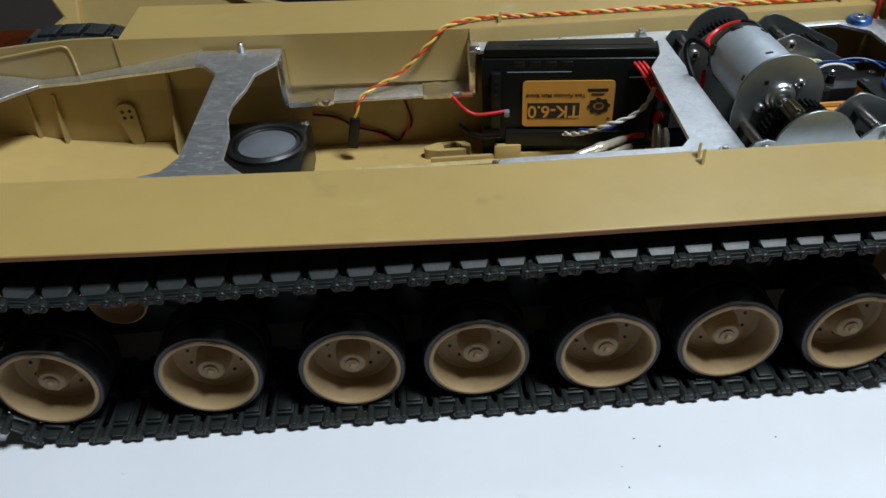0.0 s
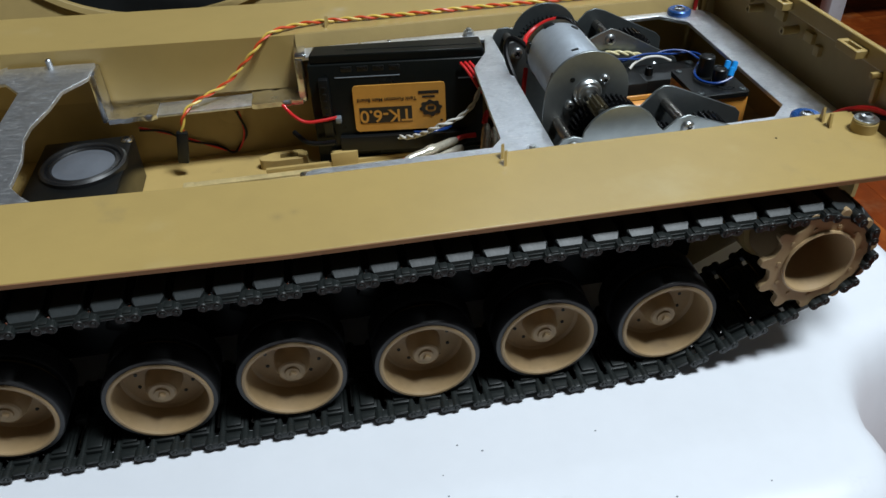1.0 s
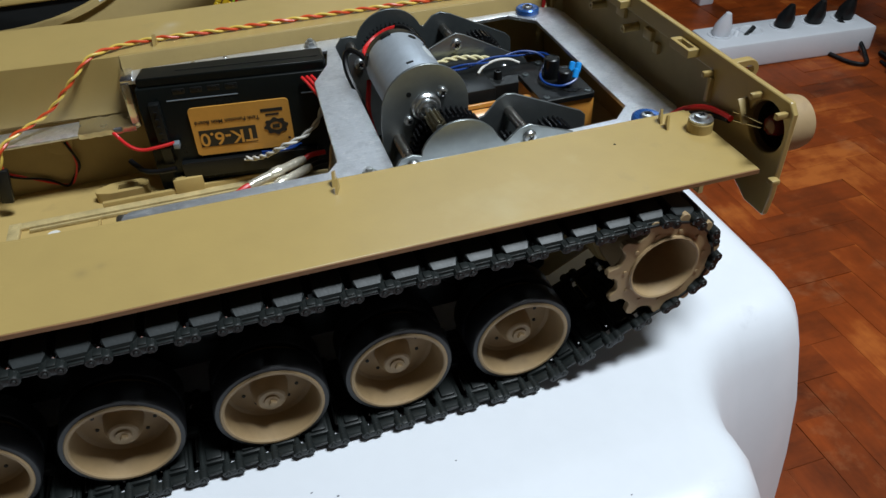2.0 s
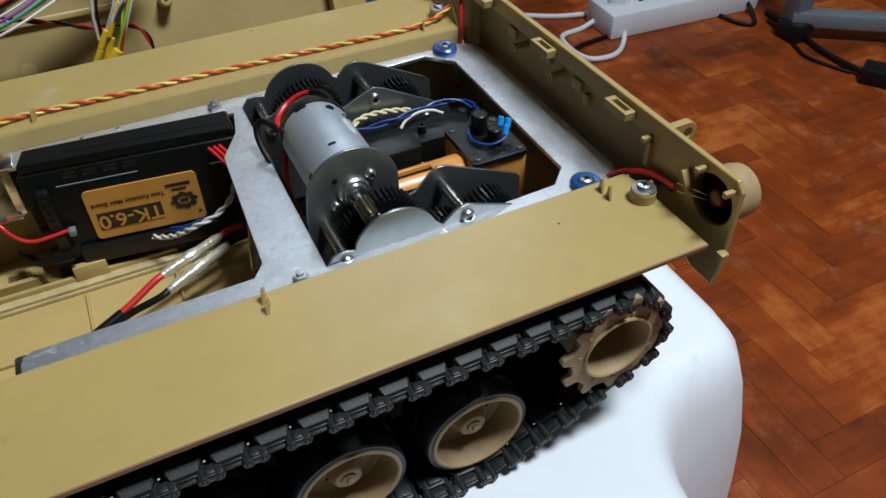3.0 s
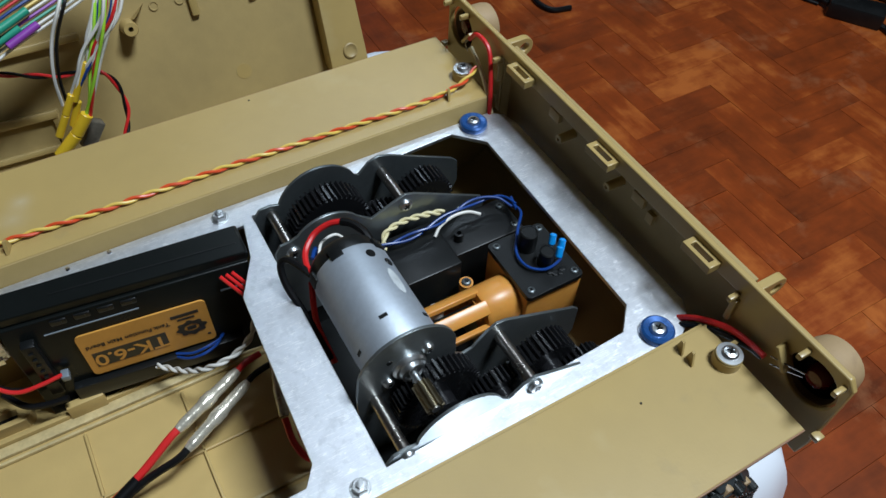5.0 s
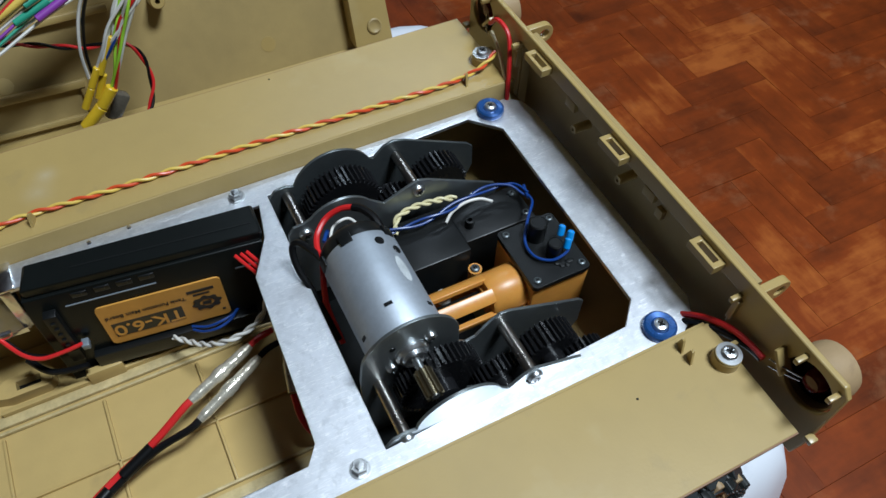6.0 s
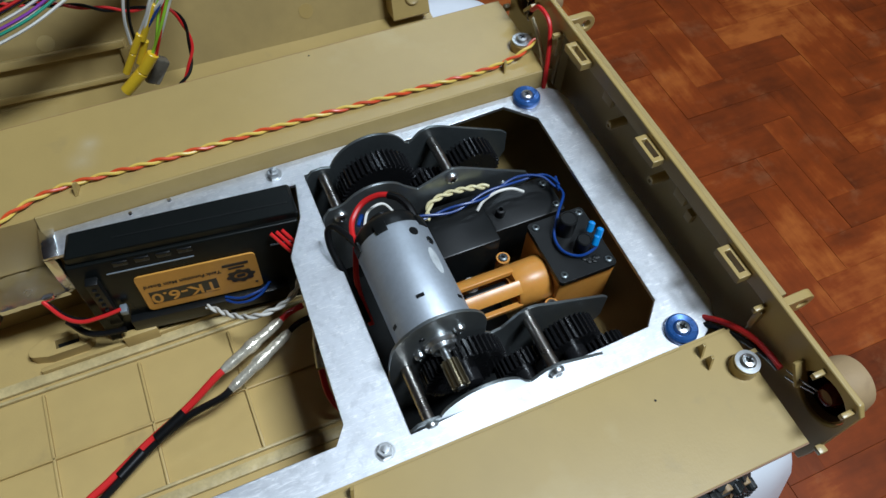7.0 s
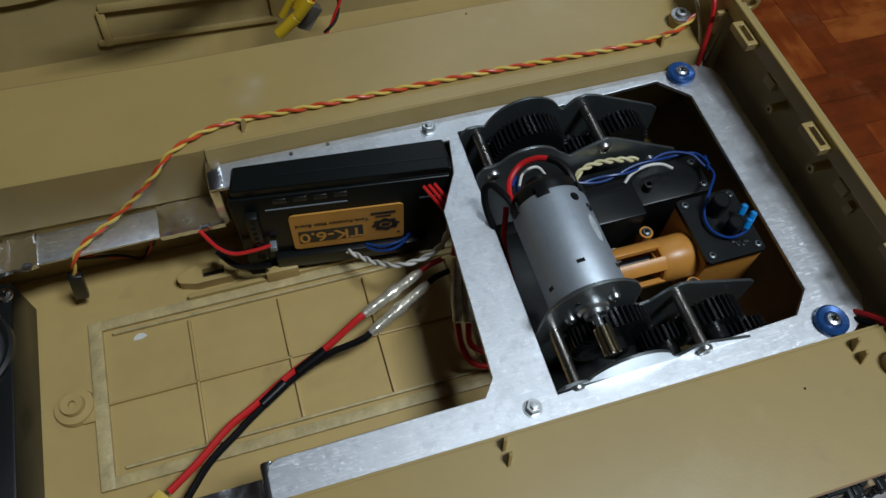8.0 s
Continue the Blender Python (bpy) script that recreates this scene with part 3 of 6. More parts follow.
# ---- stern plate with lamps ----
def rear_plate():
    bm = bmesh.new()
    y0, y1 = MID - 0.1245, MID + 0.1245
    wing, low, rim = 0.0485, 0.0660, 0.1062
    outline = [(y0 + 0.0012, low), (y0 + 0.0130, low), (y0 + 0.036, 0.079), (y0 + wing, 0.060), (y0 + wing, rim), (y1 - wing, rim), (y1 - wing, 0.060), (y1 - 0.036, 0.079), (y1 - 0.0130, low), (y1 - 0.0012, low),
               (y1, 0.075), (y1, 0.1105), (y1 - 0.003, 0.1142), (y0 + 0.003, 0.1142), (y0, 0.1105), (y0, 0.075)]
    holes = [[(s + 0.0102 * math.cos(a), 0.1000 + 0.0102 * math.sin(a)) for a in [2 * math.pi * i / 28 for i in range(28)]] for s in (MID - 0.1125, MID + 0.1125)]
    sheet(bm, outline, holes, lambda a, b: Vector((0.1428, a, b)), Vector((0.0025, 0, 0)))
    p = part("rear_plate", bm, tan, tank, "tan plastic stern plate with round lamp openings", bevel=0.0005)
    # the middle panel lies behind the rim, with a step at each end
    bm = bmesh.new()
    box(bm, (0.1497, MID, 0.0770), (0.0022, 0.1530, 0.0650))
    box(bm, (0.1468, MID, 0.1075), (0.0060, 0.1520, 0.0022))
    for s in (-1, 1):
        box(bm, (0.1470, MID + s * 0.0760, 0.0840), (0.0062, 0.0020, 0.0460))
    part("back_panel", bm, tan_dull, p)
    for s in (-1, 1):
        bm = bmesh.new()
        box(bm, (0.1424, MID + s * 0.0772, 0.0985), (0.0030, 0.0024, 0.0110), bevel=0.0004)
        part("step_rib", bm, tan, p)
    for y in (0.0590, 0.0006, -0.0572):
        bm = bmesh.new()
        frame_out = [(0.1372, y - 0.0072), (0.1432, y - 0.0072), (0.1432, y + 0.0072), (0.1372, y + 0.0072)]
        frame_in = [(0.1389, y - 0.0048), (0.1415, y - 0.0048), (0.1415, y + 0.0048), (0.1389, y + 0.0048)]
        sheet(bm, frame_out, [frame_in], lambda a, b: Vector((a, b, 0.1113)), Vector((0, 0, -0.0036)))
        part("latch_socket", bm, tan, p, bevel=0.0003)
    for y, z in ((0.0275, 0.0968), (-0.0058, 0.0975), (0.0790, 0.1035)):
        bm = bmesh.new()
        lathe(bm, (0.1487, y, z), (-1, 0, 0), [(0.0022, 0), (0.0020, 0.0085), (0.0009, 0.0085), (0.0008, 0.0060), (0, 0.0060)], 14)
        part("screw_post", bm, tan, p)
    for y, z, w in ((0.040, 0.0985, 0.007), (-0.018, 0.0985, 0.007), (-0.026, 0.095, 0.004), (0.0085, 0.100, 0.008)):
        bm = bmesh.new()
        box(bm, (0.1478, y, z), (0.0026, w, 0.005), bevel=0.0003)
        part("pad", bm, tan, p)
    for y in (MID - 0.0795, MID + 0.0795):
        bm = bmesh.new()
        pts = [(0.1452, 0.1005), (0.1555, 0.1010)] + arc(0.1560, 0.1060, 0.0050, -80, 88, 10) + [(0.1452, 0.1108)]
        hole = [(0.1562 + 0.0024 * math.cos(a), 0.1060 + 0.0024 * math.sin(a)) for a in [2 * math.pi * i / 16 for i in range(16)]]
        sheet(bm, pts, [hole], lambda a, b: Vector((a, y - 0.0017, b)), Vector((0, 0.0034, 0)))
        part("towing_lug", bm, tan, p, bevel=0.0003)
    for s in (-1, 1):
        y = MID + s * 0.1125
        bm = bmesh.new()
        lathe(bm, (0.1452, y + 0.0012 * -s, 0.0988), (1, 0, 0), [(0.0100, 0.0), (0.0108, 0.0), (0.0106, 0.0105), (0.0099, 0.0132), (0.0074, 0.0146), (0.0, 0.0148)], 30)
        lamp_part = part("lamp_housing", bm, wheel_tan, p)
        bm = bmesh.new()
        lathe(bm, (0.1480, y + 0.0012 * -s, 0.0988), (1, 0, 0), [(0.0092, 0.0), (0.0090, 0.0060), (0, 0.0072)], 24)
        part("lamp_shell", bm, black_plastic, lamp_part, "black inside of the lamp pot")
        bm = bmesh.new()
        lathe(bm, (0.1462, y, 0.0996), (1, 0, 0), [(0, -0.0024), (0.0032, -0.0016), (0.0046, 0.0006), (0.0046, 0.0076), (0, 0.0078)], 20)
        part("red_lens", bm, red_lens, lamp_part, "dark red bulb")
        for dy, dz, w in ((-0.0060, 0.0118, 0.0), (0.0090, 0.0110, 0.0), (-0.0360, 0.0070, 0.0)):
            bm = bmesh.new()
            box(bm, (0.1405, y + s * dy, 0.0985 + dz), (0.0050, 0.0020, 0.0024), bevel=0.0004)
            part("lamp_tab", bm, tan, p)
        # bare solder legs of the lamp
        bm = bmesh.new()
        for k in (-1, 1):
            tube(bm, [(0.1385, y - s * 0.013 + 0.0006 * k, 0.0985 + 0.0016 * k), (0.1400, y - s * 0.009, 0.099 + 0.0016 * k), (0.1440, y - s * 0.003, 0.0985 + 0.001 * k)], 0.00035, 6)
        part("lamp_leg", bm, chrome, lamp_part, "bare tinned wire legs")
    # corner foot below the fender
    for s in (-1, 1):
        bm = bmesh.new()
        box(bm, (0.1412, MID + s * 0.1020, 0.1015), (0.0052, 0.0016, 0.0100), pose(0, 0, 0, s * 38, 0, 0).to_3x3(), bevel=0.0004)
        part("lamp_arm", bm, tan, p)
        bm = bmesh.new()
        box(bm, (0.1418, MID + s * 0.1252, 0.0835), (0.0036, 0.0034, 0.0022), bevel=0.0004)
        part("corner_tab", bm, tan, p)
    return p


rear_plate()


# ---- hull floor relief ----
def floor_relief():
    z = 0.0205
    # battery hatch frame and ribs
    bm = bmesh.new()
    x0, x1, y0, y1 = -0.1612, 0.014, -0.0290, 0.0415
    for c, s in ((((x0 + x1) / 2, y1 + 0.0010, z + 0.0008), (x1 - x0, 0.0050, 0.0022)), (((x0 + x1) / 2, y1 - 0.0042, z + 0.0010), (x1 - x0 - 0.012, 0.0014, 0.0022)),
                 (((x0 + x1) / 2, y0 - 0.0010, z + 0.0008), (x1 - x0, 0.0050, 0.0022)), (((x0 + x1) / 2, y0 + 0.0042, z + 0.0010), (x1 - x0 - 0.012, 0.0014, 0.0022)),
                 ((x0 - 0.0012, (y0 + y1) / 2, z + 0.0010), (0.0058, y1 - y0 + 0.007, 0.0024))):
        box(bm, c, s, bevel=0.0004)
    part("hatch_frame", bm, glue_tan, hull_floor, "hatch frame smeared with dried glue")
    for x in (-0.1218, -0.0809, -0.0404, 0.0004):
        bm = bmesh.new()
        box(bm, (x, 0.0050, z + 0.0008), (0.0012, 0.060, 0.0018), bevel=0.0003)
        part("rib", bm, tan_floor, hull_floor)
    bm = bmesh.new()
    box(bm, (-0.0735, 0.0046, z + 0.0008), (0.172, 0.0012, 0.0018), bevel=0.0003)
    part("rib", bm, tan_floor, hull_floor)
    # round screw boss with its lug
    bm = bmesh.new()
    lathe(bm, (-0.1732, 0.0070, z), (0, 0, 1), [(0.0086, 0), (0.0080, 0.0030), (0.0050, 0.0034), (0.0046, 0.0060), (0.0016, 0.0058), (0.0014, 0.0040), (0, 0.0040)], 26)
    box(bm, (-0.1660, 0.0045, z + 0.0008), (0.009, 0.012, 0.0020), bevel=0.0004)
    part("floor_boss", bm, tan_floor, hull_floor)
    # switch socket
    bm = bmesh.new()
    outline = arc(-0.1205, 0.0545, 0.0030, 90, 270, 8) + [(-0.1155, 0.0500), (-0.0995, 0.0500), (-0.0965, 0.0530), (-0.0965, 0.0570), (-0.1000, 0.0600), (-0.1150, 0.0600)]
    sheet(bm, outline, [[(-0.1120, 0.0525), (-0.1020, 0.0525), (-0.1020, 0.0570), (-0.1120, 0.0570)]], lambda a, b: Vector((a, b, z + 0.0062)), Vector((0, 0, -0.0068)))
    part("switch_socket", bm, tan_floor, hull_floor, bevel=0.0004)
    # black block fills the socket's hole to paint its dark
    bm = bmesh.new()
    box(bm, (-0.1070, 0.0547, z + 0.0012), (0.0098, 0.0043, 0.0020))
    part("switch_well_dark", bm, black_plastic, hull_floor, "black block painted as the dark of the switch well")
    bm = bmesh.new()
    box(bm, (-0.0760, 0.0455, z + 0.0050), (0.0150, 0.0035, 0.0102), bevel=0.0005)
    part("stop_block", bm, tan_floor, hull_floor)
    bm = bmesh.new()
    box(bm, (-0.060, 0.0455, z + 0.0022), (0.120, 0.0022, 0.0045), bevel=0.0004)
    part("rib", bm, tan_floor, hull_floor)
    # floor of the bow, rising towards the nose
    bm = bmesh.new()
    rows = []
    for x, zz, ya, yb in ((-0.2360, 0.0225, -0.0730, 0.0742), (-0.2400, 0.0285, -0.0730, 0.0742), (-0.2700, 0.0298, -0.0730, 0.0742), (-0.3000, 0.0314, -0.0730, 0.0742), (-0.3350, 0.0358, -0.0730, 0.0742),
                          (-0.3510, 0.0402, -0.0730, 0.0742), (-0.3590, 0.0418, -0.0700, 0.0700), (-0.3660, 0.0427, -0.0620, 0.0620), (-0.3740, 0.0432, -0.0400, 0.0400)):
        rows.append([bm.verts.new(p) for p in ((x, MID + ya, zz), (x, MID + yb, zz), (x, MID + yb, zz - 0.003), (x, MID + ya, zz - 0.003))])
    for a, b in zip(rows, rows[1:]):
        for k in range(4):
            bm.faces.new((a[k], a[(k + 1) % 4], b[(k + 1) % 4], b[k]))
    bm.faces.new(rows[0])
    bm.faces.new(rows[-1][::-1])
    part("bow_floor", bm, tan_floor, hull_floor, smooth=30)
    # gussets standing against the far wall
    for x, zz, foot, h in ((-0.2655, 0.0290, 0.0165, 0.0440), (-0.3320, 0.0345, 0.0050, 0.0300), (-0.3470, 0.0385, 0.0030, 0.0290)):
        bm = bmesh.new()
        sheet(bm, [(0.0757, zz), (0.0757 - foot, zz), (0.0757 - foot, zz + 0.0020), (0.0742, zz + h), (0.0757, zz + h)], [], lambda a, b: Vector((x, a, b)), Vector((0.0016, 0, 0)))
        part("gusset", bm, tan_dull, wall_far)
    # pear-shaped axle boss with its pin holes, and the plain round ones
    bm = bmesh.new()
    sheet(bm, arc(-0.2932, 0.0510, 0.0062, 25, 205, 12) + arc(-0.2912, 0.0338, 0.0040, 205, 340, 6), [], lambda a, b: Vector((a, MID + 0.0746, b)), Vector((0, -0.0030, 0)))
    boss = part("axle_boss", bm, tan_dull, wall_far, bevel=0.0006)
    # flat black discs on the boss paint the dark inside the pin holes
    for dx, dz in ((-0.0022, 0.0016), (0.0020, 0.0018), (-0.0018, -0.0022), (0.0022, -0.0020)):
        bm = bmesh.new()
        lathe(bm, (-0.2930 + dx, MID + 0.0716, 0.0505 + dz), (0, -1, 0), [(0.0011, 0), (0.0010, 0.0002), (0, 0.0002)], 10)
        part("pin_hole_dark", bm, black_plastic, boss)
    for x, zz, r in ((-0.1360, 0.048, 0.0070), (0.03, 0.05, 0.008)):
        bm = bmesh.new()
        lathe(bm, (x, MID + 0.0746, zz), (0, -1, 0), [(r, 0), (r, 0.0022), (r - 0.002, 0.0026), (r * 0.42, 0.0026), (r * 0.36, 0.0042), (0, 0.0042)], 22)
        part("axle_boss", bm, tan_dull, wall_far)
    bm = bmesh.new()
    tube(bm, [(-0.380, 0.0755, 0.0840), (-0.352, 0.0755, 0.0874), (-0.3225, 0.0755, 0.0914), (-0.3165, 0.0755, 0.0916), (-0.3142, 0.0755, 0.0895), (-0.3134, 0.0755, 0.0833), (-0.3130, 0.0755, 0.0745)], 0.0008, 6)
    part("ridge", bm, tan, wall_far)


floor_relief()

# white adhesive scrap on the hatch
bm = bmesh.new()
sheet(bm, [(0.0, 0.0)] + arc(0.0, 0.0, 0.0032, 20, 175, 7), [], lambda a, b: Vector((-0.1438 + a, 0.0318 + b, 0.0205)), Vector((0, 0, 0.0003)))
tagged(part("paper_scrap", bm, white_wire), "small scrap of white paper on the hull floor", "paper scrap")

# ---- wheels and tracks ----
WHEEL_X = [0.0456, -0.0059, -0.0553, -0.1086, -0.1589, -0.2157, -0.2795]
SAG = [0.0003, 0.0008, -0.0014, 0.0004, -0.0006, 0.0012, 0.0008]
WHEEL_Z, WHEEL_R = 0.0243, 0.0217


def road_wheel(x, y, z, s):
    """A double road wheel whose dished face looks outwards (s = -1 or 1)."""
    ax = (0, s, 0)
    bm = bmesh.new()
    for a, b in ((0.0, 0.0105), (0.0130, 0.0235)):
        lathe(bm, (x, y, z), (0, -s, 0), [(WHEEL_R - 0.0024, a), (WHEEL_R - 0.0006, a + 0.0001), (WHEEL_R, a + 0.0010), (WHEEL_R, b - 0.0008), (WHEEL_R - 0.0008, b), (WHEEL_R - 0.0026, b), (WHEEL_R - 0.0026, a + 0.002)], 48)
    w = part("road_wheel", bm, rubber, tank, "road wheel with black rubber tyre and tan dished disc")
    bm = bmesh.new()
    R = WHEEL_R - 0.0022
    lathe(bm, (x, y, z), ax, [(R, -0.0035), (R, 0.0004), (R - 0.0004, 0.0008), (R - 0.0013, 0.0008), (R - 0.0018, 0.0002), (R - 0.0022, -0.0070), (R - 0.0028, -0.0116),
                                     (R - 0.0040, -0.0126), (R - 0.0070, -0.0128), (0.0072, -0.0122), (0.0066, -0.0066), (0.0058, -0.0056), (0.0055, -0.0044),
                                     (0.0048, -0.0038), (0.0030, -0.0038), (0.0028, -0.0030), (0.0, -0.0028)], 48)
    lathe(bm, (x, y, z), (0, -s, 0), [(R, 0.0135), (R - 0.004, 0.0138), (0.005, 0.0140), (0.005, 0.0152), (R - 0.004, 0.0160), (R, 0.0165), (R - 0.003, 0.0230), (0, 0.0230)], 32)
    part("disc", bm, wheel_tan, w)
    # flat black discs paint the dark of the bolt holes
    bm = bmesh.new()
    for i in range(10):
        a = 2 * math.pi * (i + 0.5) / 10
        lathe(bm, (x + 0.0108 * math.cos(a), y - s * 0.0126, z + 0.0108 * math.sin(a)), ax, [(0.0008, 0), (0.0007, 0.0004), (0, 0.0004)], 8)
    part("bolt_ring", bm, black_plastic, w, "black discs painted as dark bolt holes")
    bm = bmesh.new()
    box(bm, (x + 0.0002, y - s * 0.0024, z), (0.0024, 0.0014, 0.0024), pose(0, 0, 0, 0, 30, 0).to_3x3(), bevel=0.0003)
    part("hub_nut", bm, wheel_tan, w)
    return w


for s, y in ((-1, MID - 0.1180), (1, MID + 0.1180)):
    for x, sag in zip(WHEEL_X, SAG):
        z = WHEEL_Z + sag
        road_wheel(x, y, z, s)
        # swing arm and axle behind the wheel, black for the shade there
        bm = bmesh.new()
        rod(bm, (x, MID + s * 0.0755, z), (x, y - s * 0.0075, z), 0.0035)
        box(bm, (x - 0.010, MID + s * 0.0785, z + 0.006), (0.028, 0.006, 0.008), pose(0, 0, 0, 0, 24, 0).to_3x3(), bevel=0.001)
        part("swing_arm", bm, black_plastic, tank, "black swing arm and axle")

for s in (-1, 1):
    # added black plate stands in for the deep shade behind the wheels
    bm = bmesh.new()
    sheet(bm, [(-0.345, 0.032), (-0.32, 0.0165), (0.062, 0.0165), (0.072, 0.026), (0.072, 0.066), (0.060, 0.080), (-0.345, 0.080)], [], lambda a, b: Vector((a, MID + s * 0.0768, b)), Vector((0, s * 0.0022, 0)))
    part("hull_side_dark_plate", bm, black_plastic, tank, "black plate added on the hull side for the shade there", bevel=0.0004)
    for x in WHEEL_X:
        bm = bmesh.new()
        box(bm, (x - 0.024, MID + s * 0.0815, 0.050), (0.011, 0.0070, 0.020), bevel=0.0012)
        part("bump_stop", bm, grey_metal, tank, "dark grey bump stop")

SPROCKET = Vector((0.1014, 0.0, 0.0520))
IDLER = Vector((-0.341, 0.0, 0.0660))


def sprocket(y, s):
    teeth, r, root = 11, 0.0246, 0.0201
    prof = []
    for i in range(teeth):
        a = 10.0 + 360 / teeth * i
        p = 360 / teeth
        prof += [(a - 0.34 * p, root), (a - 0.22 * p, root + 0.0010), (a - 0.17 * p, r - 0.0016), (a - 0.10 * p, r - 0.0002), (a, r + 0.0002), (a + 0.10 * p, r - 0.0002), (a + 0.17 * p, r - 0.0016), (a + 0.22 * p, root + 0.0010), (a + 0.34 * p, root)]
    pts = [(SPROCKET.x + q * math.cos(radians(a)), SPROCKET.z + q * math.sin(radians(a))) for a, q in prof]
    hole = [(SPROCKET.x + 0.0142 * math.cos(a), SPROCKET.z + 0.0142 * math.sin(a)) for a in [2 * math.pi * i / 32 for i in range(32)]]
    bm = bmesh.new()
    sheet(bm, pts, [hole], lambda a, b: Vector((a, y, b)), Vector((0, -s * 0.0028, 0)))
    w = part("drive_sprocket", bm, wheel_tan, tank, "tan toothed drive sprocket with a deep round recess", bevel=0.0003)
    bm = bmesh.new()
    lathe(bm, (SPROCKET.x, y, SPROCKET.z), (0, s, 0), [(0.0152, -0.0002), (0.0152, 0.0008), (0.0146, 0.0012), (0.0140, 0.0008), (0.0132, -0.0040), (0.0118, -0.0190), (0.0105, -0.0215), (0.0055, -0.0215), (0.0050, -0.0190), (0, -0.0190)], 36)
    lathe(bm, (SPROCKET.x, y, SPROCKET.z), (0, s, 0), [(0.0158, -0.0028), (0.0158, -0.0240), (0.0140, -0.0245), (0.0, -0.0245)], 36)
    part("drum", bm, wheel_tan, w)
    bm = bmesh.new()
    for i in range(teeth):
        a = radians(10.0 + 360 / teeth * i)
        lathe(bm, (SPROCKET.x + 0.0172 * math.cos(a), y, SPROCKET.z + 0.0172 * math.sin(a)), (0, s, 0), [(0.0009, -0.0002), (0.0009, 0.0004), (0, 0.0005)], 8)
    part("bolt_ring", bm, wheel_tan, w)
    bm = bmesh.new()
    lathe(bm, (SPROCKET.x - 0.001, MID + s * 0.0765, SPROCKET.z), (0, s, 0), [(0.0185, 0), (0.0180, 0.020), (0.0165, 0.022), (0, 0.022)], 30)
    part("final_drive", bm, tan_dull, tank)
    return w


def idler(y, s):
    bm = bmesh.new()
    for d in (0.0, 0.014):
        lathe(bm, (IDLER.x, y - s * d, IDLER.z), (0, s, 0), [(0.0165, -0.009), (0.0170, -0.008), (0.0170, 0), (0.0155, 0.0006), (0.0140, -0.003), (0.006, -0.005), (0.005, -0.001), (0, -0.001)], 36)
    part("idler_wheel", bm, wheel_tan, tank)


for s, y in ((-1, MID - 0.1240), (1, MID + 0.1240)):
    sprocket(y, s)
    idler(y, s)
    for x in (-0.2460,):
        bm = bmesh.new()
        lathe(bm, (x, MID + s * 0.076, 0.0572), (0, s, 0), [(0.004, 0), (0.004, 0.014), (0.0108, 0.0145), (0.0112, 0.0300), (0.0104, 0.0308), (0.0098, 0.0262), (0.0075, 0.0250), (0.004, 0.0255), (0.0036, 0.0290), (0, 0.0292)], 32)
        part("return_roller", bm, wheel_tan, tank)


def track_loop():
    """The closed line of the track's pins, walked round at even steps."""
    circles = [(SPROCKET.x, SPROCKET.z, 0.0232), (IDLER.x, IDLER.z, 0.0192), (WHEEL_X[0], WHEEL_Z, WHEEL_R + 0.0012), (WHEEL_X[6], WHEEL_Z, WHEEL_R + 0.0012)]
    pts = sorted((cx + r * math.cos(2 * math.pi * i / 180), cz + r * math.sin(2 * math.pi * i / 180)) for cx, cz, r in circles for i in range(180))

    def half(seq):
        out = []
        for p in seq:
            while len(out) > 1 and (out[-1][0] - out[-2][0]) * (p[1] - out[-2][1]) - (out[-1][1] - out[-2][1]) * (p[0] - out[-2][0]) <= 0:
                out.pop()
            out.append(p)
        return out[:-1]

    hull = half(pts) + half(pts[::-1])
    hull.append(hull[0])
    total = sum(math.dist(a, b) for a, b in zip(hull, hull[1:]))
    n = round(total / 0.01345)
    step, out, run, i = total / n, [], 0.0, 0
    # the tooth at ten degrees meets the middle of a link
    gate = min(range(len(hull)), key=lambda q: abs(math.atan2(hull[q][1] - SPROCKET.z, hull[q][0] - SPROCKET.x) - radians(10)) + math.dist(hull[q], (SPROCKET.x, SPROCKET.z)) * 50)
    ahead = sum(math.dist(a, b) for a, b in zip(hull[:gate], hull[1:gate + 1]))
    first = (ahead + step / 2) % step
    for k in range(n):
        want = first + k * step
        while run + math.dist(hull[i], hull[i + 1]) < want:
            run += math.dist(hull[i], hull[i + 1])
            i += 1
        f = (want - run) / max(1e-9, math.dist(hull[i], hull[i + 1]))
        x, z = hull[i][0] + (hull[i + 1][0] - hull[i][0]) * f, hull[i][1] + (hull[i + 1][1] - hull[i][1]) * f
        # the top run hangs slack and climbs only in front of the last wheel
        if z > 0.06 and -0.33 < x < SPROCKET.x:
            slack = 0.0752 + (x - SPROCKET.x) * 0.0045
            k = min(1.0, max(0.0, (-0.262 - x) / 0.055))
            z = slack + (z - slack) * k * k * (3 - 2 * k)
        out.append((x, z))
    return out


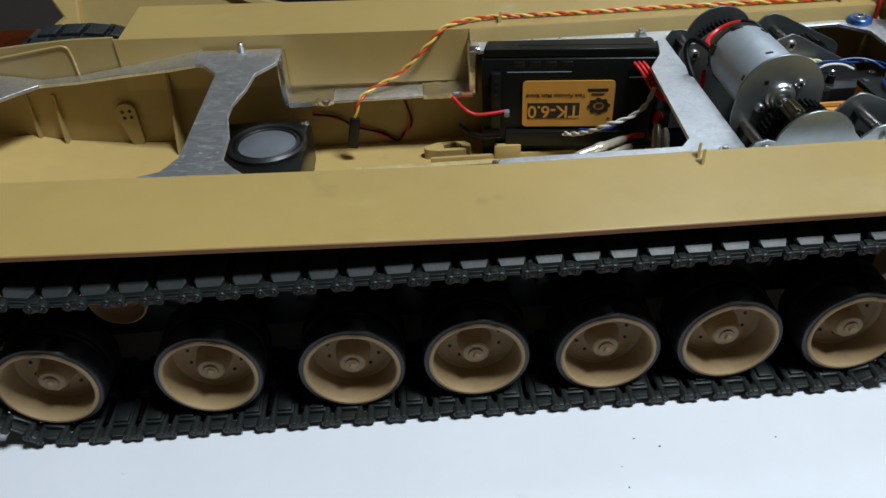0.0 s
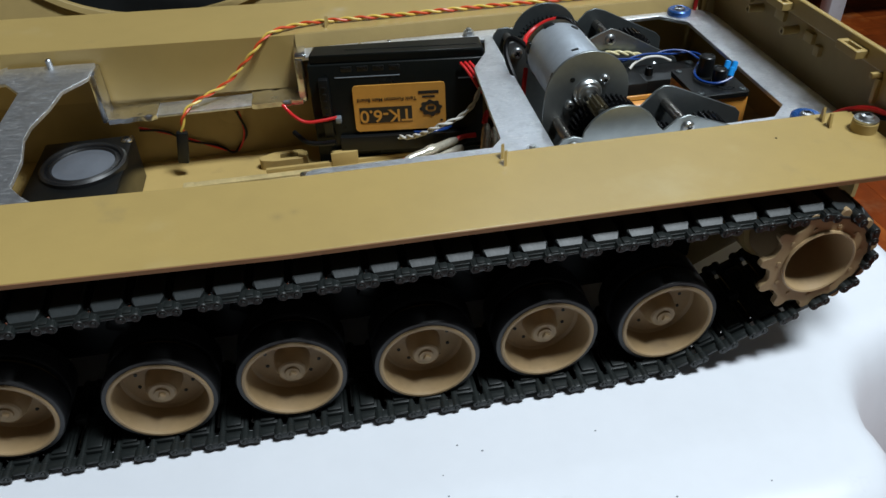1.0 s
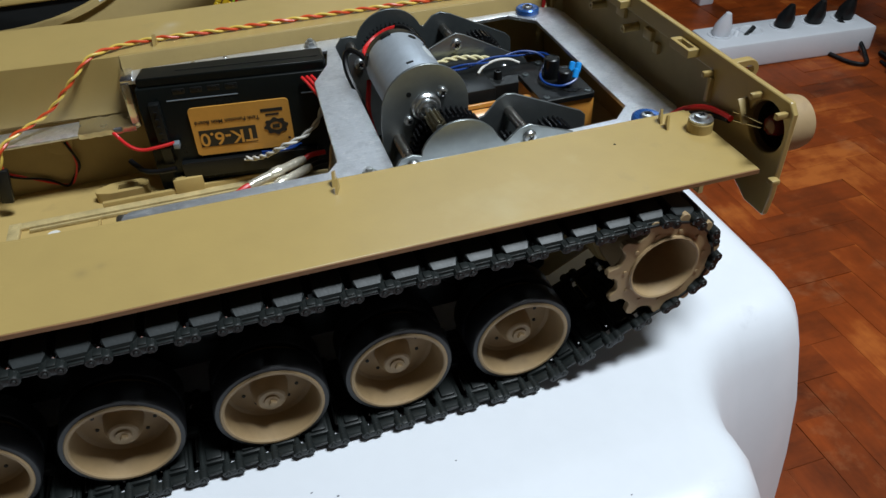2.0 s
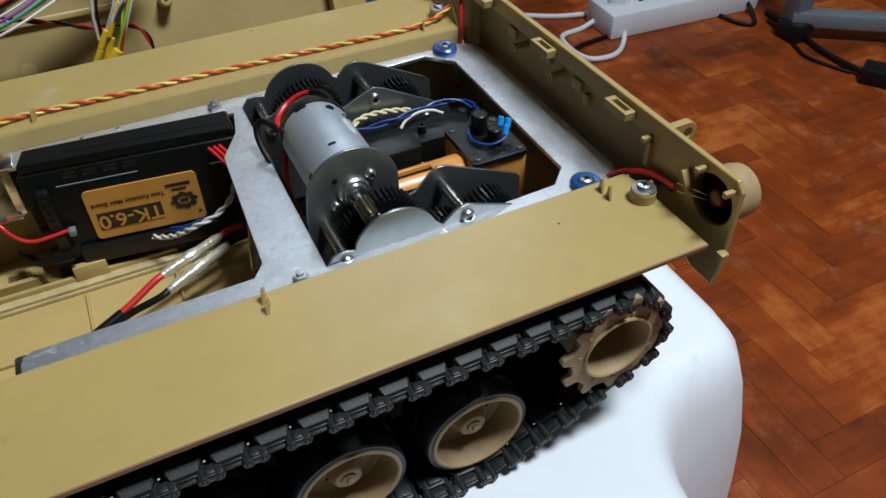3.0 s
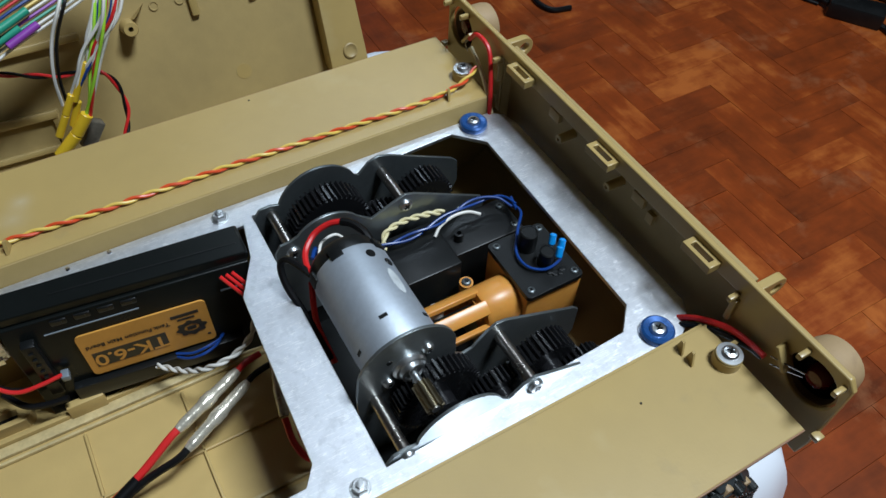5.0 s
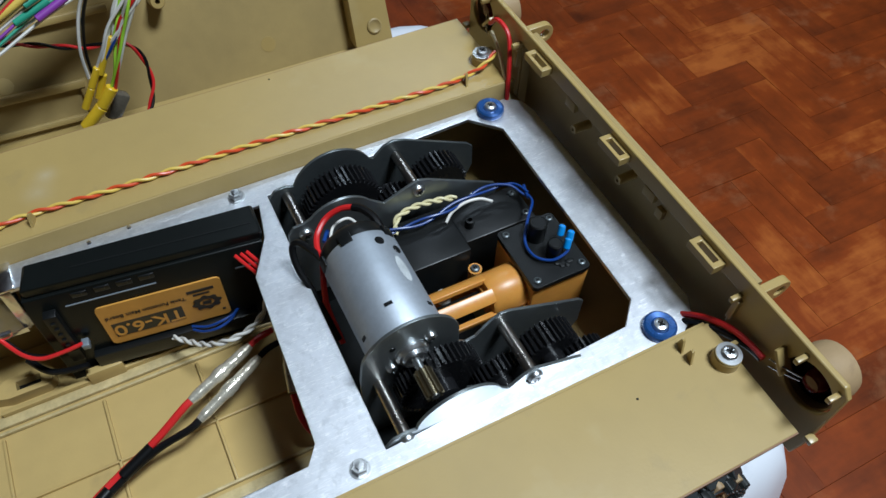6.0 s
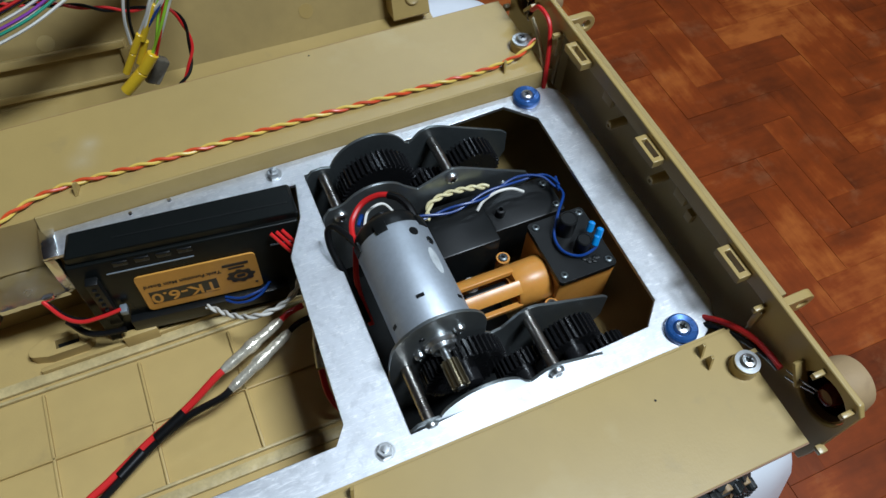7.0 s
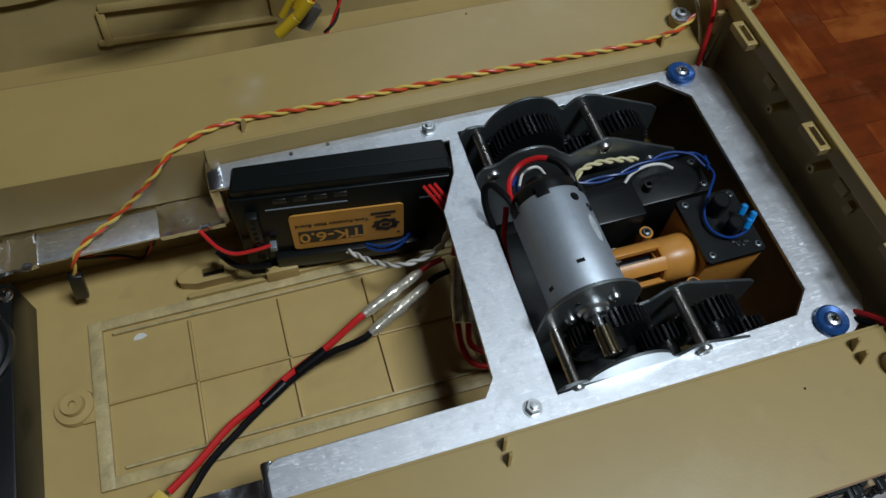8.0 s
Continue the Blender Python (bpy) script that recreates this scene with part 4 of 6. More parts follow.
def link_mesh():
    """One track link: x along the track, z outwards; its joint lies half a pitch ahead."""
    bm = bmesh.new()
    J = PITCH / 2
    box(bm, (0, 0, -0.0004), (0.0098, 0.0320, 0.0024), bevel=0.0006)
    for s in (-1, 1):
        # rubber pad with a bevel along its outer edge and a sheer end that narrows between the joints
        loops = [[(-0.0052, 0.0030, 0.0007), (0.0052, 0.0030, 0.0007), (0.0054, 0.0172, 0.0004), (0.0036, 0.0201, 0.0002), (-0.0036, 0.0201, 0.0002), (-0.0054, 0.0172, 0.0004)],
                 [(-0.0050, 0.0032, 0.0026), (0.0050, 0.0032, 0.0026), (0.0054, 0.0172, 0.0026), (0.0040, 0.0196, 0.0017), (-0.0040, 0.0196, 0.0017), (-0.0054, 0.0172, 0.0026)],
                 [(-0.0044, 0.0040, 0.0034), (0.0044, 0.0040, 0.0034), (0.0048, 0.0164, 0.0034), (0.0048, 0.0172, 0.0032), (-0.0048, 0.0172, 0.0032), (-0.0048, 0.0164, 0.0034)]]
        ring = [[bm.verts.new((x, s * y, z)) for x, y, z in loop] for loop in loops]
        for va, vb in zip(ring, ring[1:]):
            for i in range(6):
                f = bm.faces.new((va[i], va[(i + 1) % 6], vb[(i + 1) % 6], vb[i]))
                # bevel and top take the paler rubber as painted sheen, the end stays dark
                f.material_index = 2 if va is ring[1] else 0
        bm.faces.new(ring[2]).material_index = 2
        bm.faces.new(ring[0][::-1])
        # plate end under the pad, with a slot, then the twin-pin connector over the joint
        box(bm, (0, s * 0.0188, -0.0005), (0.0076, 0.0032, 0.0020), bevel=0.0003)
        box(bm, (0, s * 0.0206, -0.0010), (0.0060, 0.0014, 0.0010), bevel=0.0002)
        for d in (-0.0023, 0.0023):
            lathe(bm, (J + d, s * 0.0165, -0.0008), (0, s, 0), [(0.0016, 0), (0.0016, 0.0024), (0.0020, 0.0028), (0.0020, 0.0060), (0.0017, 0.0064), (0.0010, 0.0064), (0.0009, 0.0060), (0.0007, 0.0068), (0, 0.0068)], 14)
        box(bm, (J, s * 0.0206, -0.0006), (0.0076, 0.0042, 0.0032), bevel=0.0005)
        box(bm, (J, s * 0.0204, 0.0010), (0.0030, 0.0034, 0.0012), bevel=0.0004)
        box(bm, (0, s * 0.0100, -0.0020), (0.0058, 0.0100, 0.0016), bevel=0.0005)
    box(bm, (J, 0, -0.0030), (0.0050, 0.0040, 0.0046), bevel=0.0010)
    for d in (-0.0022, 0.0022):
        rod(bm, (J + d, -0.0165, -0.0008), (J + d, 0.0165, -0.0008), 0.0011, 8)
    finish(bm, 24)
    black = len(bm.faces)
    rod(bm, (-J + 0.0006, -0.0145, -0.0022), (-J + 0.0006, 0.0145, -0.0022), 0.00055, 6)
    bm.faces.ensure_lookup_table()
    for f in bm.faces[black:]:
        f.material_index = 1
    me = bpy.data.meshes.new("track_link")
    bm.to_mesh(me)
    bm.free()
    me.materials.append(track_black)
    me.materials.append(chrome)
    me.materials.append(track_pad)
    return me


LOOP = track_loop()
PITCH = math.dist(LOOP[0], LOOP[1])
LINK = link_mesh()
for s in (-1, 1):
    y = MID + s * 0.1034
    bm = bmesh.new()
    rim = [[bm.verts.new((x0, y + w, z0)) for w in (-0.0150, 0.0150)] for x0, z0 in LOOP]
    for a, b in zip(rim, rim[1:] + rim[:1]):
        bm.faces.new((a[0], b[0], b[1], a[1]))
    out = bmesh.ops.solidify(bm, geom=bm.faces[:], thickness=0.0008)
    track = part("track", bm, track_black, tank, "black plastic track of linked shoes")
    for (x0, z0), (x1, z1) in zip(LOOP, LOOP[1:] + LOOP[:1]):
        ob = new("track_link", LINK)
        ang = math.atan2(z1 - z0, x1 - x0)
        m = Matrix.Translation(((x0 + x1) / 2, y, (z0 + z1) / 2)) @ Matrix.Rotation(-ang, 4, "Y")
        # the loop runs anticlockwise seen from -y, so outwards is to its right
        ob.matrix_world = m @ Matrix.Rotation(math.pi, 4, "X")
        ob.parent = track

# ---- aluminium frame on the hull ----
frame_plate = thing("aluminium_frame", "cut and brushed aluminium stiffening frame in the hull", "metal frame")
bm = bmesh.new()
outline = [(-0.0915, -0.0715), (0.128, -0.0715), (0.1375, -0.0655), (0.1415, -0.0575), (0.1415, 0.0590), (0.1395, 0.0668), (0.1335, 0.0714), (-0.0920, 0.0714), (-0.0920, 0.0590),
           (0.0070, 0.0585), (0.0035, 0.0415), (-0.0060, 0.0244), (-0.0101, -0.0496), (-0.0149, -0.0560), (-0.0900, -0.0565), (-0.0930, -0.0580), (-0.0940, -0.0610), (-0.0940, -0.0690)]
hole = [(0.0106, -0.0622), (0.1115, -0.0581), (0.1206, -0.0488), (0.1222, 0.0542), (0.1103, 0.0664), (0.0119, 0.0620)]
sheet(bm, outline, [hole], lambda a, b: Vector((a, b, DECK)), Vector((0, 0, -0.0020)))
part("rear_frame", bm, aluminium, frame_plate, bevel=0.0003)

bm = bmesh.new()
outline = [(-0.1985, 0.0725), (-0.2422, 0.0720), (-0.2422, 0.0536), (-0.2382, 0.0540), (-0.2287, 0.0413),
           (-0.2287, -0.0449), (-0.2339, -0.0563), (-0.252, -0.0640), (-0.352, -0.0640), (-0.366, -0.0640), (-0.366, -0.0700), (-0.245, -0.0713), (-0.1985, -0.0713), (-0.1985, -0.0610),
           (-0.2037, -0.0558), (-0.2097, -0.0475), (-0.2103, -0.0268), (-0.2141, -0.0075), (-0.2141, 0.0040), (-0.2100, 0.0220), (-0.2082, 0.0395), (-0.2010, 0.0500), (-0.1985, 0.0540)]
sheet(bm, outline, [], lambda a, b: Vector((a, b, DECK)), Vector((0, 0, -0.0020)))
part("front_frame", bent(bm), aluminium, frame_plate, bevel=0.0003)
# the arm along the far wall dips towards the bow and comes up again at its bend
bm = bmesh.new()
rows = []
for x, near, z in ((-0.2420, 0.0536, 0.0859), (-0.2564, 0.0566, 0.0832), (-0.2861, 0.0620, 0.0790), (-0.3116, 0.0662, 0.0752), (-0.3330, 0.0672, 0.0740), (-0.3400, 0.0560, 0.0752), (-0.3480, 0.0420, 0.0768), (-0.3640, 0.0200, 0.0790)):
    rows.append([bm.verts.new(p) for p in ((x, near, z), (x, 0.0746, z), (x, 0.0746, z - 0.002), (x, near, z - 0.002))])
for a, b in zip(rows, rows[1:]):
    for k in range(4):
        bm.faces.new((a[k], a[(k + 1) % 4], b[(k + 1) % 4], b[k]))
bm.faces.new(rows[0])
bm.faces.new(rows[-1][::-1])
part("front_arm", bm, aluminium, frame_plate, smooth=10, bevel=0.0003)

for s, ya, yb in ((1, 0.0585, 0.0737), (-1, -0.0562, -0.0713)):
    yc, w = (ya + yb) / 2, abs(yb - ya)
    bm = bmesh.new()
    box(bm, (-0.0938, yc, 0.0690), (0.0046, w, 0.0250), bevel=0.0012)
    part("upright", bm, foil, frame_plate)
    bm = bmesh.new()
    box(bm, (-0.1985, yc, 0.0698 if s > 0 else 0.0680), (0.0036, w, 0.0275 if s > 0 else 0.0240), bevel=0.0010)
    part("upright", bm, foil, frame_plate)
    bm = bmesh.new()
    box(bm, (-0.1457, yc, 0.0570), (0.1050, w, 0.0016), bevel=0.0004)
    part("low_rail", bm, aluminium, frame_plate, "dropped rail wrapped in crinkled aluminium tape")
    # wraps of crinkled tape
    rnd = random.Random(5)
    for x0, x1 in ((-0.197, -0.172), (-0.122, -0.0945)):
        bm = bmesh.new()
        nx, ny = 14, 8
        grid = [[bm.verts.new((x0 + (x1 - x0) * i / nx, yc + (w + 0.0014) * (j / ny - 0.5), 0.0580 + rnd.uniform(0, 0.0007))) for j in range(ny + 1)] for i in range(nx + 1)]
        for i in range(nx):
            for j in range(ny):
                bm.faces.new((grid[i][j], grid[i + 1][j], grid[i + 1][j + 1], grid[i][j + 1]))
        out = bmesh.ops.extrude_face_region(bm, geom=bm.faces[:])
        bmesh.ops.translate(bm, vec=(0, 0, -0.0028), verts=[g for g in out["geom"] if isinstance(g, bmesh.types.BMVert)])
        part("tape_wrap", bm, foil, frame_plate, "crinkled shiny aluminium tape", smooth=80)
    # rounded corner tape where the rail comes up
    if s < 0:
        continue
    bm = bmesh.new()
    box(bm, (-0.0926, yc + s * 0.0005, DECK + 0.0002), (0.0060, w + 0.0010, 0.0014), bevel=0.0005)
    part("tape_wrap", bm, foil, frame_plate)

for y in (-0.0645, 0.0668):
    bm = bmesh.new()
    lathe(bm, (0, y, DECK), (0, 0, 1), [(0.0036, 0), (0.0036, 0.0004), (0, 0.0004)], 20)
    lathe(bm, (0, y, DECK + 0.0004), (0, 0, 1), [(0.0029, 0), (0.0029, 0.0018), (0.0026, 0.0022), (0.0015, 0.0022), (0.0014, 0.0034), (0, 0.0036)], 6)
    part("hex_nut", bm, steel, frame_plate, "worn steel hex nut")
for y in (-0.0645, 0.0668):
    bm = bmesh.new()
    lathe(bm, (0.1224, y, DECK), (0, 0, 1), [(0.0064, 0), (0.0066, 0.0008), (0.0064, 0.0024), (0.0056, 0.0030), (0.0036, 0.0026), (0.0030, 0.0018), (0, 0.0018)], 32)
    w = part("cup_washer", bm, blue_anod, frame_plate, "glossy blue anodised cup washer")
    screw(w, (0.1224, y, DECK + 0.0018), (0, 0, 1), 0.0031, h=0.0022)
for x, y in ((-0.0440, 0.0700), (-0.060, 0.0690), (-0.2195, 0.0690)):
    bm = bmesh.new()
    lathe(bm, (x, y, DECK + lift(x)), (0, 0, 1), [(0.0011, 0), (0.0008, 0.0005), (0, 0.0006)], 10)
    part("rivet_head", bm, foil, frame_plate)
bm = bmesh.new()
lathe(bm, (-0.2195, 0.0690, DECK + lift(-0.2195)), (0, 0, 1), [(0.0016, 0), (0.0016, 0.0045), (0.0010, 0.0050), (0, 0.0050)], 12)
part("screw_end", bm, steel, frame_plate)

# ---- control box with its label ----
control = thing("control_box", "black plastic electronic control box with an orange label, standing on edge", "control box")
FACE_TURN = pose(0, 0, 0, 0, 0, -7.0)
FACE = Matrix.Translation((-0.0420, 0.0446, 0.0)) @ FACE_TURN


def on_face(x, y, z):
    """Along the box, towards its back, and up."""
    return FACE @ Vector((x, y, z))


TURN3 = FACE_TURN.to_3x3()
bm = bmesh.new()
sheet(bm, [(0.0005, 0.0205), (0.0005, 0.0685), (0.0029, 0.0790), (0.0175, 0.0790), (0.0175, 0.0205)], [], lambda a, b: on_face(-0.0482, a, b), TURN3 @ Vector((0.0925, 0, 0)))
case = part("case", bm, black_satin, control, bevel=0.0005)
bm = bmesh.new()
sheet(bm, [(-0.0885, 0.0545), (0.0034, 0.0432), (0.0042, 0.0584), (-0.0855, 0.0667)], [], lambda a, b: Vector((a, b, 0.0838)), Vector((0, 0, -0.0050)))
lid = part("lid", bm, black_satin, control, bevel=0.0011)
bm = bmesh.new()
sheet(bm, [(-0.0690, 0.0579), (0.0005, 0.0490), (0.0007, 0.0496), (-0.0688, 0.0585)], [], lambda a, b: Vector((a, b, 0.0840)), Vector((0, 0, -0.0010)))
part("seam", bm, black_plastic, lid)
bm = bmesh.new()
box(bm, on_face(-0.0405, -0.0010, 0.0560), (0.0050, 0.0040, 0.0340), TURN3, bevel=0.0004)
box(bm, on_face(0.000, -0.0012, 0.0340), (0.070, 0.0040, 0.0090), TURN3, bevel=0.0005)
part("rail", bm, black_plastic, case)
for i in range(4):
    bm = bmesh.new()
    box(bm, on_face(-0.028 + 0.0085 * i, 0.0024, 0.0762), (0.0058, 0.0010, 0.0030), TURN3, bevel=0.0003)
    part("port", bm, black_plastic, case)
    bm = bmesh.new()
    box(bm, on_face(-0.028 + 0.0085 * i, 0.0018, 0.0765), (0.0022, 0.0004, 0.0014), TURN3)
    part("port_pin", bm, black_plastic, case)
for i in range(5):
    bm = bmesh.new()
    box(bm, on_face(-0.0405, -0.0034, 0.0690 - 0.0040 * i), (0.0016, 0.0010, 0.0008), TURN3)
    part("header_pin", bm, black_plastic, case)
bm = bmesh.new()
box(bm, on_face(-0.0345, -0.0030, 0.0500), (0.0030, 0.0040, 0.0032), TURN3, bevel=0.0004)
part("plug", bm, grey_metal, case, "small grey wire plug")
bm = bmesh.new()
box(bm, on_face(0.037, 0.0004, 0.0690), (0.0120, 0.0006, 0.0005), TURN3)
part("bright_slit", bm, grey_metal, case)
bm = bmesh.new()
box(bm, on_face(-0.0172, 0.0012, 0.0722), (0.0345, 0.0006, 0.0004), TURN3)
part("slot_edge", bm, grey_metal, case)

bm = bmesh.new()
lw, lh, lz = 0.0497, 0.0272, 0.0541
rr = 0.0022
pts = arc(lw / 2 - rr, lh / 2 - rr, rr, 0, 90, 4) + arc(-lw / 2 + rr, lh / 2 - rr, rr, 90, 180, 4) + arc(-lw / 2 + rr, -lh / 2 + rr, rr, 180, 270, 4) + arc(lw / 2 - rr, -lh / 2 + rr, rr, 270, 360, 4)
sheet(bm, pts, [], lambda a, b: on_face(-0.0010 + a, 0.0002, lz + b), FACE_TURN.to_3x3() @ Vector((0, -0.0008, 0)))
label_part = part("label", bm, orange_label, control, "orange paper label with black print, upside down")


def ink(name, boxes, mat=None, y=-0.0007):
    bm = bmesh.new()
    for cx, cz, w, h in boxes:
        box(bm, on_face(-0.0010 + cx, y, lz + cz), (w, 0.0002, h), TURN3)
    part(name, bm, mat or label_ink, label_part)


ink("print_block", [(-0.0078, -0.0040, 0.0285, 0.0094)])
# brand lettering as plain bars
ink("print_bar", [(0.0158, 0.0082, 0.0110, 0.0017), (0.0158, 0.0056, 0.0068, 0.0011), (0.0225, -0.0088, 0.0012, 0.0010)])


def lettering(text, cx, cz, size, mat, y):
    cu = bpy.data.curves.new("lettering", "FONT")
    cu.body, cu.size, cu.align_x, cu.align_y, cu.extrude = text, size, "CENTER", "CENTER", 0.00006
    cu.offset = size * 0.012
    tmp = bpy.data.objects.new("lettering", cu)
    scene.collection.objects.link(tmp)
    me = bpy.data.meshes.new_from_object(tmp.evaluated_get(bpy.context.evaluated_depsgraph_get()))
    bpy.data.objects.remove(tmp)
    me.materials.clear()
    me.materials.append(mat)
    ob = new("lettering", me)
    ob.matrix_world = FACE @ Matrix.Translation((-0.0010 + cx, y, lz + cz)) @ pose(0, 0, 0, 90, 0, 0) @ pose(0, 0, 0, 0, 0, 180)
    ob.parent = label_part
    return ob


lettering("TK-6.0", -0.0078, -0.0042, 0.0102, orange_label, -0.00092)
lettering("Tank Function Main Board", -0.0068, 0.0052, 0.0030, label_ink, -0.00080)
# round emblem
bm = bmesh.new()
u = [(0.0168 + 1.25 * r * math.cos(a), -0.0012 + r * math.sin(a)) for i in range(32) for a, r in [(2 * math.pi * i / 32, 0.0050 if i % 4 < 2 else 0.0042)]]
hole = [(0.0168 + 0.0030 * math.cos(a), -0.0012 + 0.0024 * math.sin(a)) for a in [2 * math.pi * i / 20 for i in range(20)]]
sheet(bm, u, [hole], lambda a, b: on_face(-0.0010 + a, -0.0007, lz + b), FACE_TURN.to_3x3() @ Vector((0, -0.0002, 0)))
box(bm, on_face(0.0158, -0.0008, lz - 0.0012), (0.0036, 0.0002, 0.0020), TURN3)
part("emblem", bm, label_ink, label_part)

# ---- loudspeaker ----
speaker = thing("loudspeaker", "small black boxed loudspeaker with a grey cone facing up", "loudspeaker")
bm = bmesh.new()
box(bm, (-0.2100, 0.0060, 0.0340), (0.0460, 0.1080, 0.0270), bevel=0.0012)
part("enclosure", bm, black_plastic, speaker)
SPK = (-0.2072, 0.0300)
bm = bmesh.new()
lathe(bm, (*SPK, 0.0475), (0, 0, 1), [(0.0212, -0.001), (0.0212, 0.0020), (0.0200, 0.0030), (0.0186, 0.0024), (0.0180, 0.0008), (0.0174, 0.0016), (0.0160, 0.0022), (0.0152, 0.0012), (0.0150, 0.0004), (0, 0.0004)], 44)
part("surround", bm, rubber, speaker)
bm = bmesh.new()
lathe(bm, (*SPK, 0.0477), (0, 0, 1), [(0.0152, 0.0010), (0.0140, 0.0012), (0.0120, 0.0018), (0.0080, 0.0028), (0.0040, 0.0033), (0, 0.0034)], 44)
part("cone", bm, grey_cone, speaker, "dull grey speaker cone")
screw(speaker, (-0.1895, 0.0535, 0.0476), (0, 0, 1), 0.0034, mat=chrome)

# ---- drive unit: two gearboxes and a motor ----
gearbox = thing("gearbox_unit", "open steel gearbox pair with black gears and a silver motor", "gearbox")
MOTOR = (0.0318, 0.0928)


def plate(name, outline, y, thick, mat, holes=()):
    bm = bmesh.new()
    sheet(bm, outline, list(holes), lambda a, b: Vector((a, y, b)), Vector((0, thick, 0)))
    return part(name, bm, mat, gearbox, bevel=0.0002)


near_inner = [(0.0120, 0.040), (0.0120, 0.086)] + arc(MOTOR[0], MOTOR[1], 0.0190, 172, 8, 18) + [(0.0508, 0.0850), (0.0540, 0.0822), (0.0580, 0.0830), (0.0640, 0.0895), (0.0680, 0.0918), (0.0720, 0.0912), (0.1050, 0.0765), (0.1075, 0.0740), (0.1075, 0.0600), (0.098, 0.040)]
plate("motor_plate", near_inner, -0.0366, -0.0012, plate_steel)
near_outer = [(0.0108, 0.040), (0.0108, 0.0800), (0.0135, 0.0840), (0.0188, 0.0852), (0.0225, 0.0840)] + arc(0.0392, 0.0795, 0.0176, 158, 22, 16) + [(0.0585, 0.0830), (0.0640, 0.0878), (0.0693, 0.0892), (0.0745, 0.0872), (0.0970, 0.0790), (0.0985, 0.0760), (0.0985, 0.0640), (0.090, 0.040)]
plate("outer_plate", near_outer, -0.0603, -0.0012, plate_steel)
far_inner = [(0.0120, 0.040), (0.0120, 0.0840), (0.0145, 0.0880), (0.0190, 0.0885)] + arc(0.0345, 0.0790, 0.0165, 140, 35, 12) + [(0.0540, 0.0835), (0.0640, 0.0880), (0.0697, 0.0902), (0.0745, 0.0885), (0.1080, 0.0705), (0.1100, 0.0670), (0.104, 0.040)]
plate("inner_plate", far_inner, 0.0352, 0.0012, plate_steel)
far_outer = [(0.0118, 0.040), (0.0118, 0.0830), (0.0145, 0.0868), (0.0195, 0.0872), (0.0228, 0.0860)] + arc(0.0405, 0.0800, 0.0186, 160, 24, 16) + [(0.0592, 0.0865), (0.0640, 0.0915), (0.0690, 0.0930), (0.0745, 0.0912), (0.1060, 0.0755), (0.1090, 0.0725), (0.1095, 0.0600), (0.100, 0.040)]
# darker copy of the plates' steel puts the far plate's shade into colour
plate("outer_plate", far_outer, 0.0580, 0.0012, dark_steel)

for x, z, y0, y1 in ((0.0188, 0.0800, -0.0604, -0.0376), (0.0693, 0.0835, -0.0604, -0.0376), (0.0697, 0.0843, 0.0364, 0.0581), (0.0193, 0.0822, 0.0364, 0.0581)):
    bm = bmesh.new()
    rod(bm, (x, y0, z), (x, y1, z), 0.0023, 16)
    part("spacer_post", bm, post_steel, gearbox, "worn steel spacer")
for x, z, y, a in ((0.0188, 0.0800, -0.0615, -1), (0.0693, 0.0835, -0.0615, -1), (0.0697, 0.0843, 0.0352, -1), (0.0193, 0.0822, 0.0352, -1)):
    screw(gearbox, (x, y, z), (0, a, 0), 0.0030, h=0.0018)

# motor
bm = bmesh.new()
lathe(bm, (MOTOR[0], -0.0364, MOTOR[1]), (0, 1, 0), [(0, 0), (0.0125, 0), (0.0142, 0.0006), (0.0150, 0.0022), (0.0150, 0.0428), (0.0146, 0.0440), (0, 0.0440)], 48)
motor = part("motor", bm, can_steel, gearbox, "brushed silver steel motor can")
bm = bmesh.new()
lathe(bm, (MOTOR[0], 0.0075, MOTOR[1]), (0, 1, 0), [(0.0146, -0.0002), (0.0146, 0.0046), (0.0132, 0.0066), (0.0080, 0.0072), (0.0062, 0.0080), (0.0058, 0.0126), (0, 0.0126)], 40)
for a in (40, 110, 165, 230, 300):
    box(bm, (MOTOR[0] + 0.0149 * math.cos(radians(a)), 0.0076, MOTOR[1] + 0.0149 * math.sin(radians(a))), (0.0012, 0.0046, 0.0050), pose(0, 0, 0, 0, -a, 0).to_3x3(), bevel=0.0003)
part("end_cap", bm, black_plastic, motor, "black plastic end cap")
# black bars and discs on the can paint the dark of slots and vents
for a, y, w in ((100, -0.0250, 0.0030), (158, -0.0290, 0.0024), (38, -0.0280, 0.0026)):
    bm = bmesh.new()
    box(bm, (MOTOR[0] + 0.0150 * math.cos(radians(a)), y, MOTOR[1] + 0.0150 * math.sin(radians(a))), (0.0004, 0.0014, w), pose(0, 0, 0, 0, -a, 0).to_3x3())
    part("crimp_slot_dark", bm, black_plastic, motor)
for a, y in ((42, -0.0020), (66, 0.0020)):
    bm = bmesh.new()
    c = Vector((MOTOR[0] + 0.01495 * math.cos(radians(a)), y, MOTOR[1] + 0.01495 * math.sin(radians(a))))
    lathe(bm, c, (math.cos(radians(a)), 0, math.sin(radians(a))), [(0.0019, 0), (0.0017, 0.0003), (0, 0.0003)], 16)
    part("vent_hole_dark", bm, black_plastic, motor)
bm = bmesh.new()
lathe(bm, (MOTOR[0], -0.0376, MOTOR[1]), (0, -1, 0), [(0.0064, 0), (0.0064, 0.0012), (0.0056, 0.0022), (0.0046, 0.0024), (0.0044, 0.0040), (0.0034, 0.0042), (0.0030, 0.0034), (0.0015, 0.0034), (0.0015, 0.0195), (0, 0.0195)], 28)
part("bearing", bm, steel, motor)
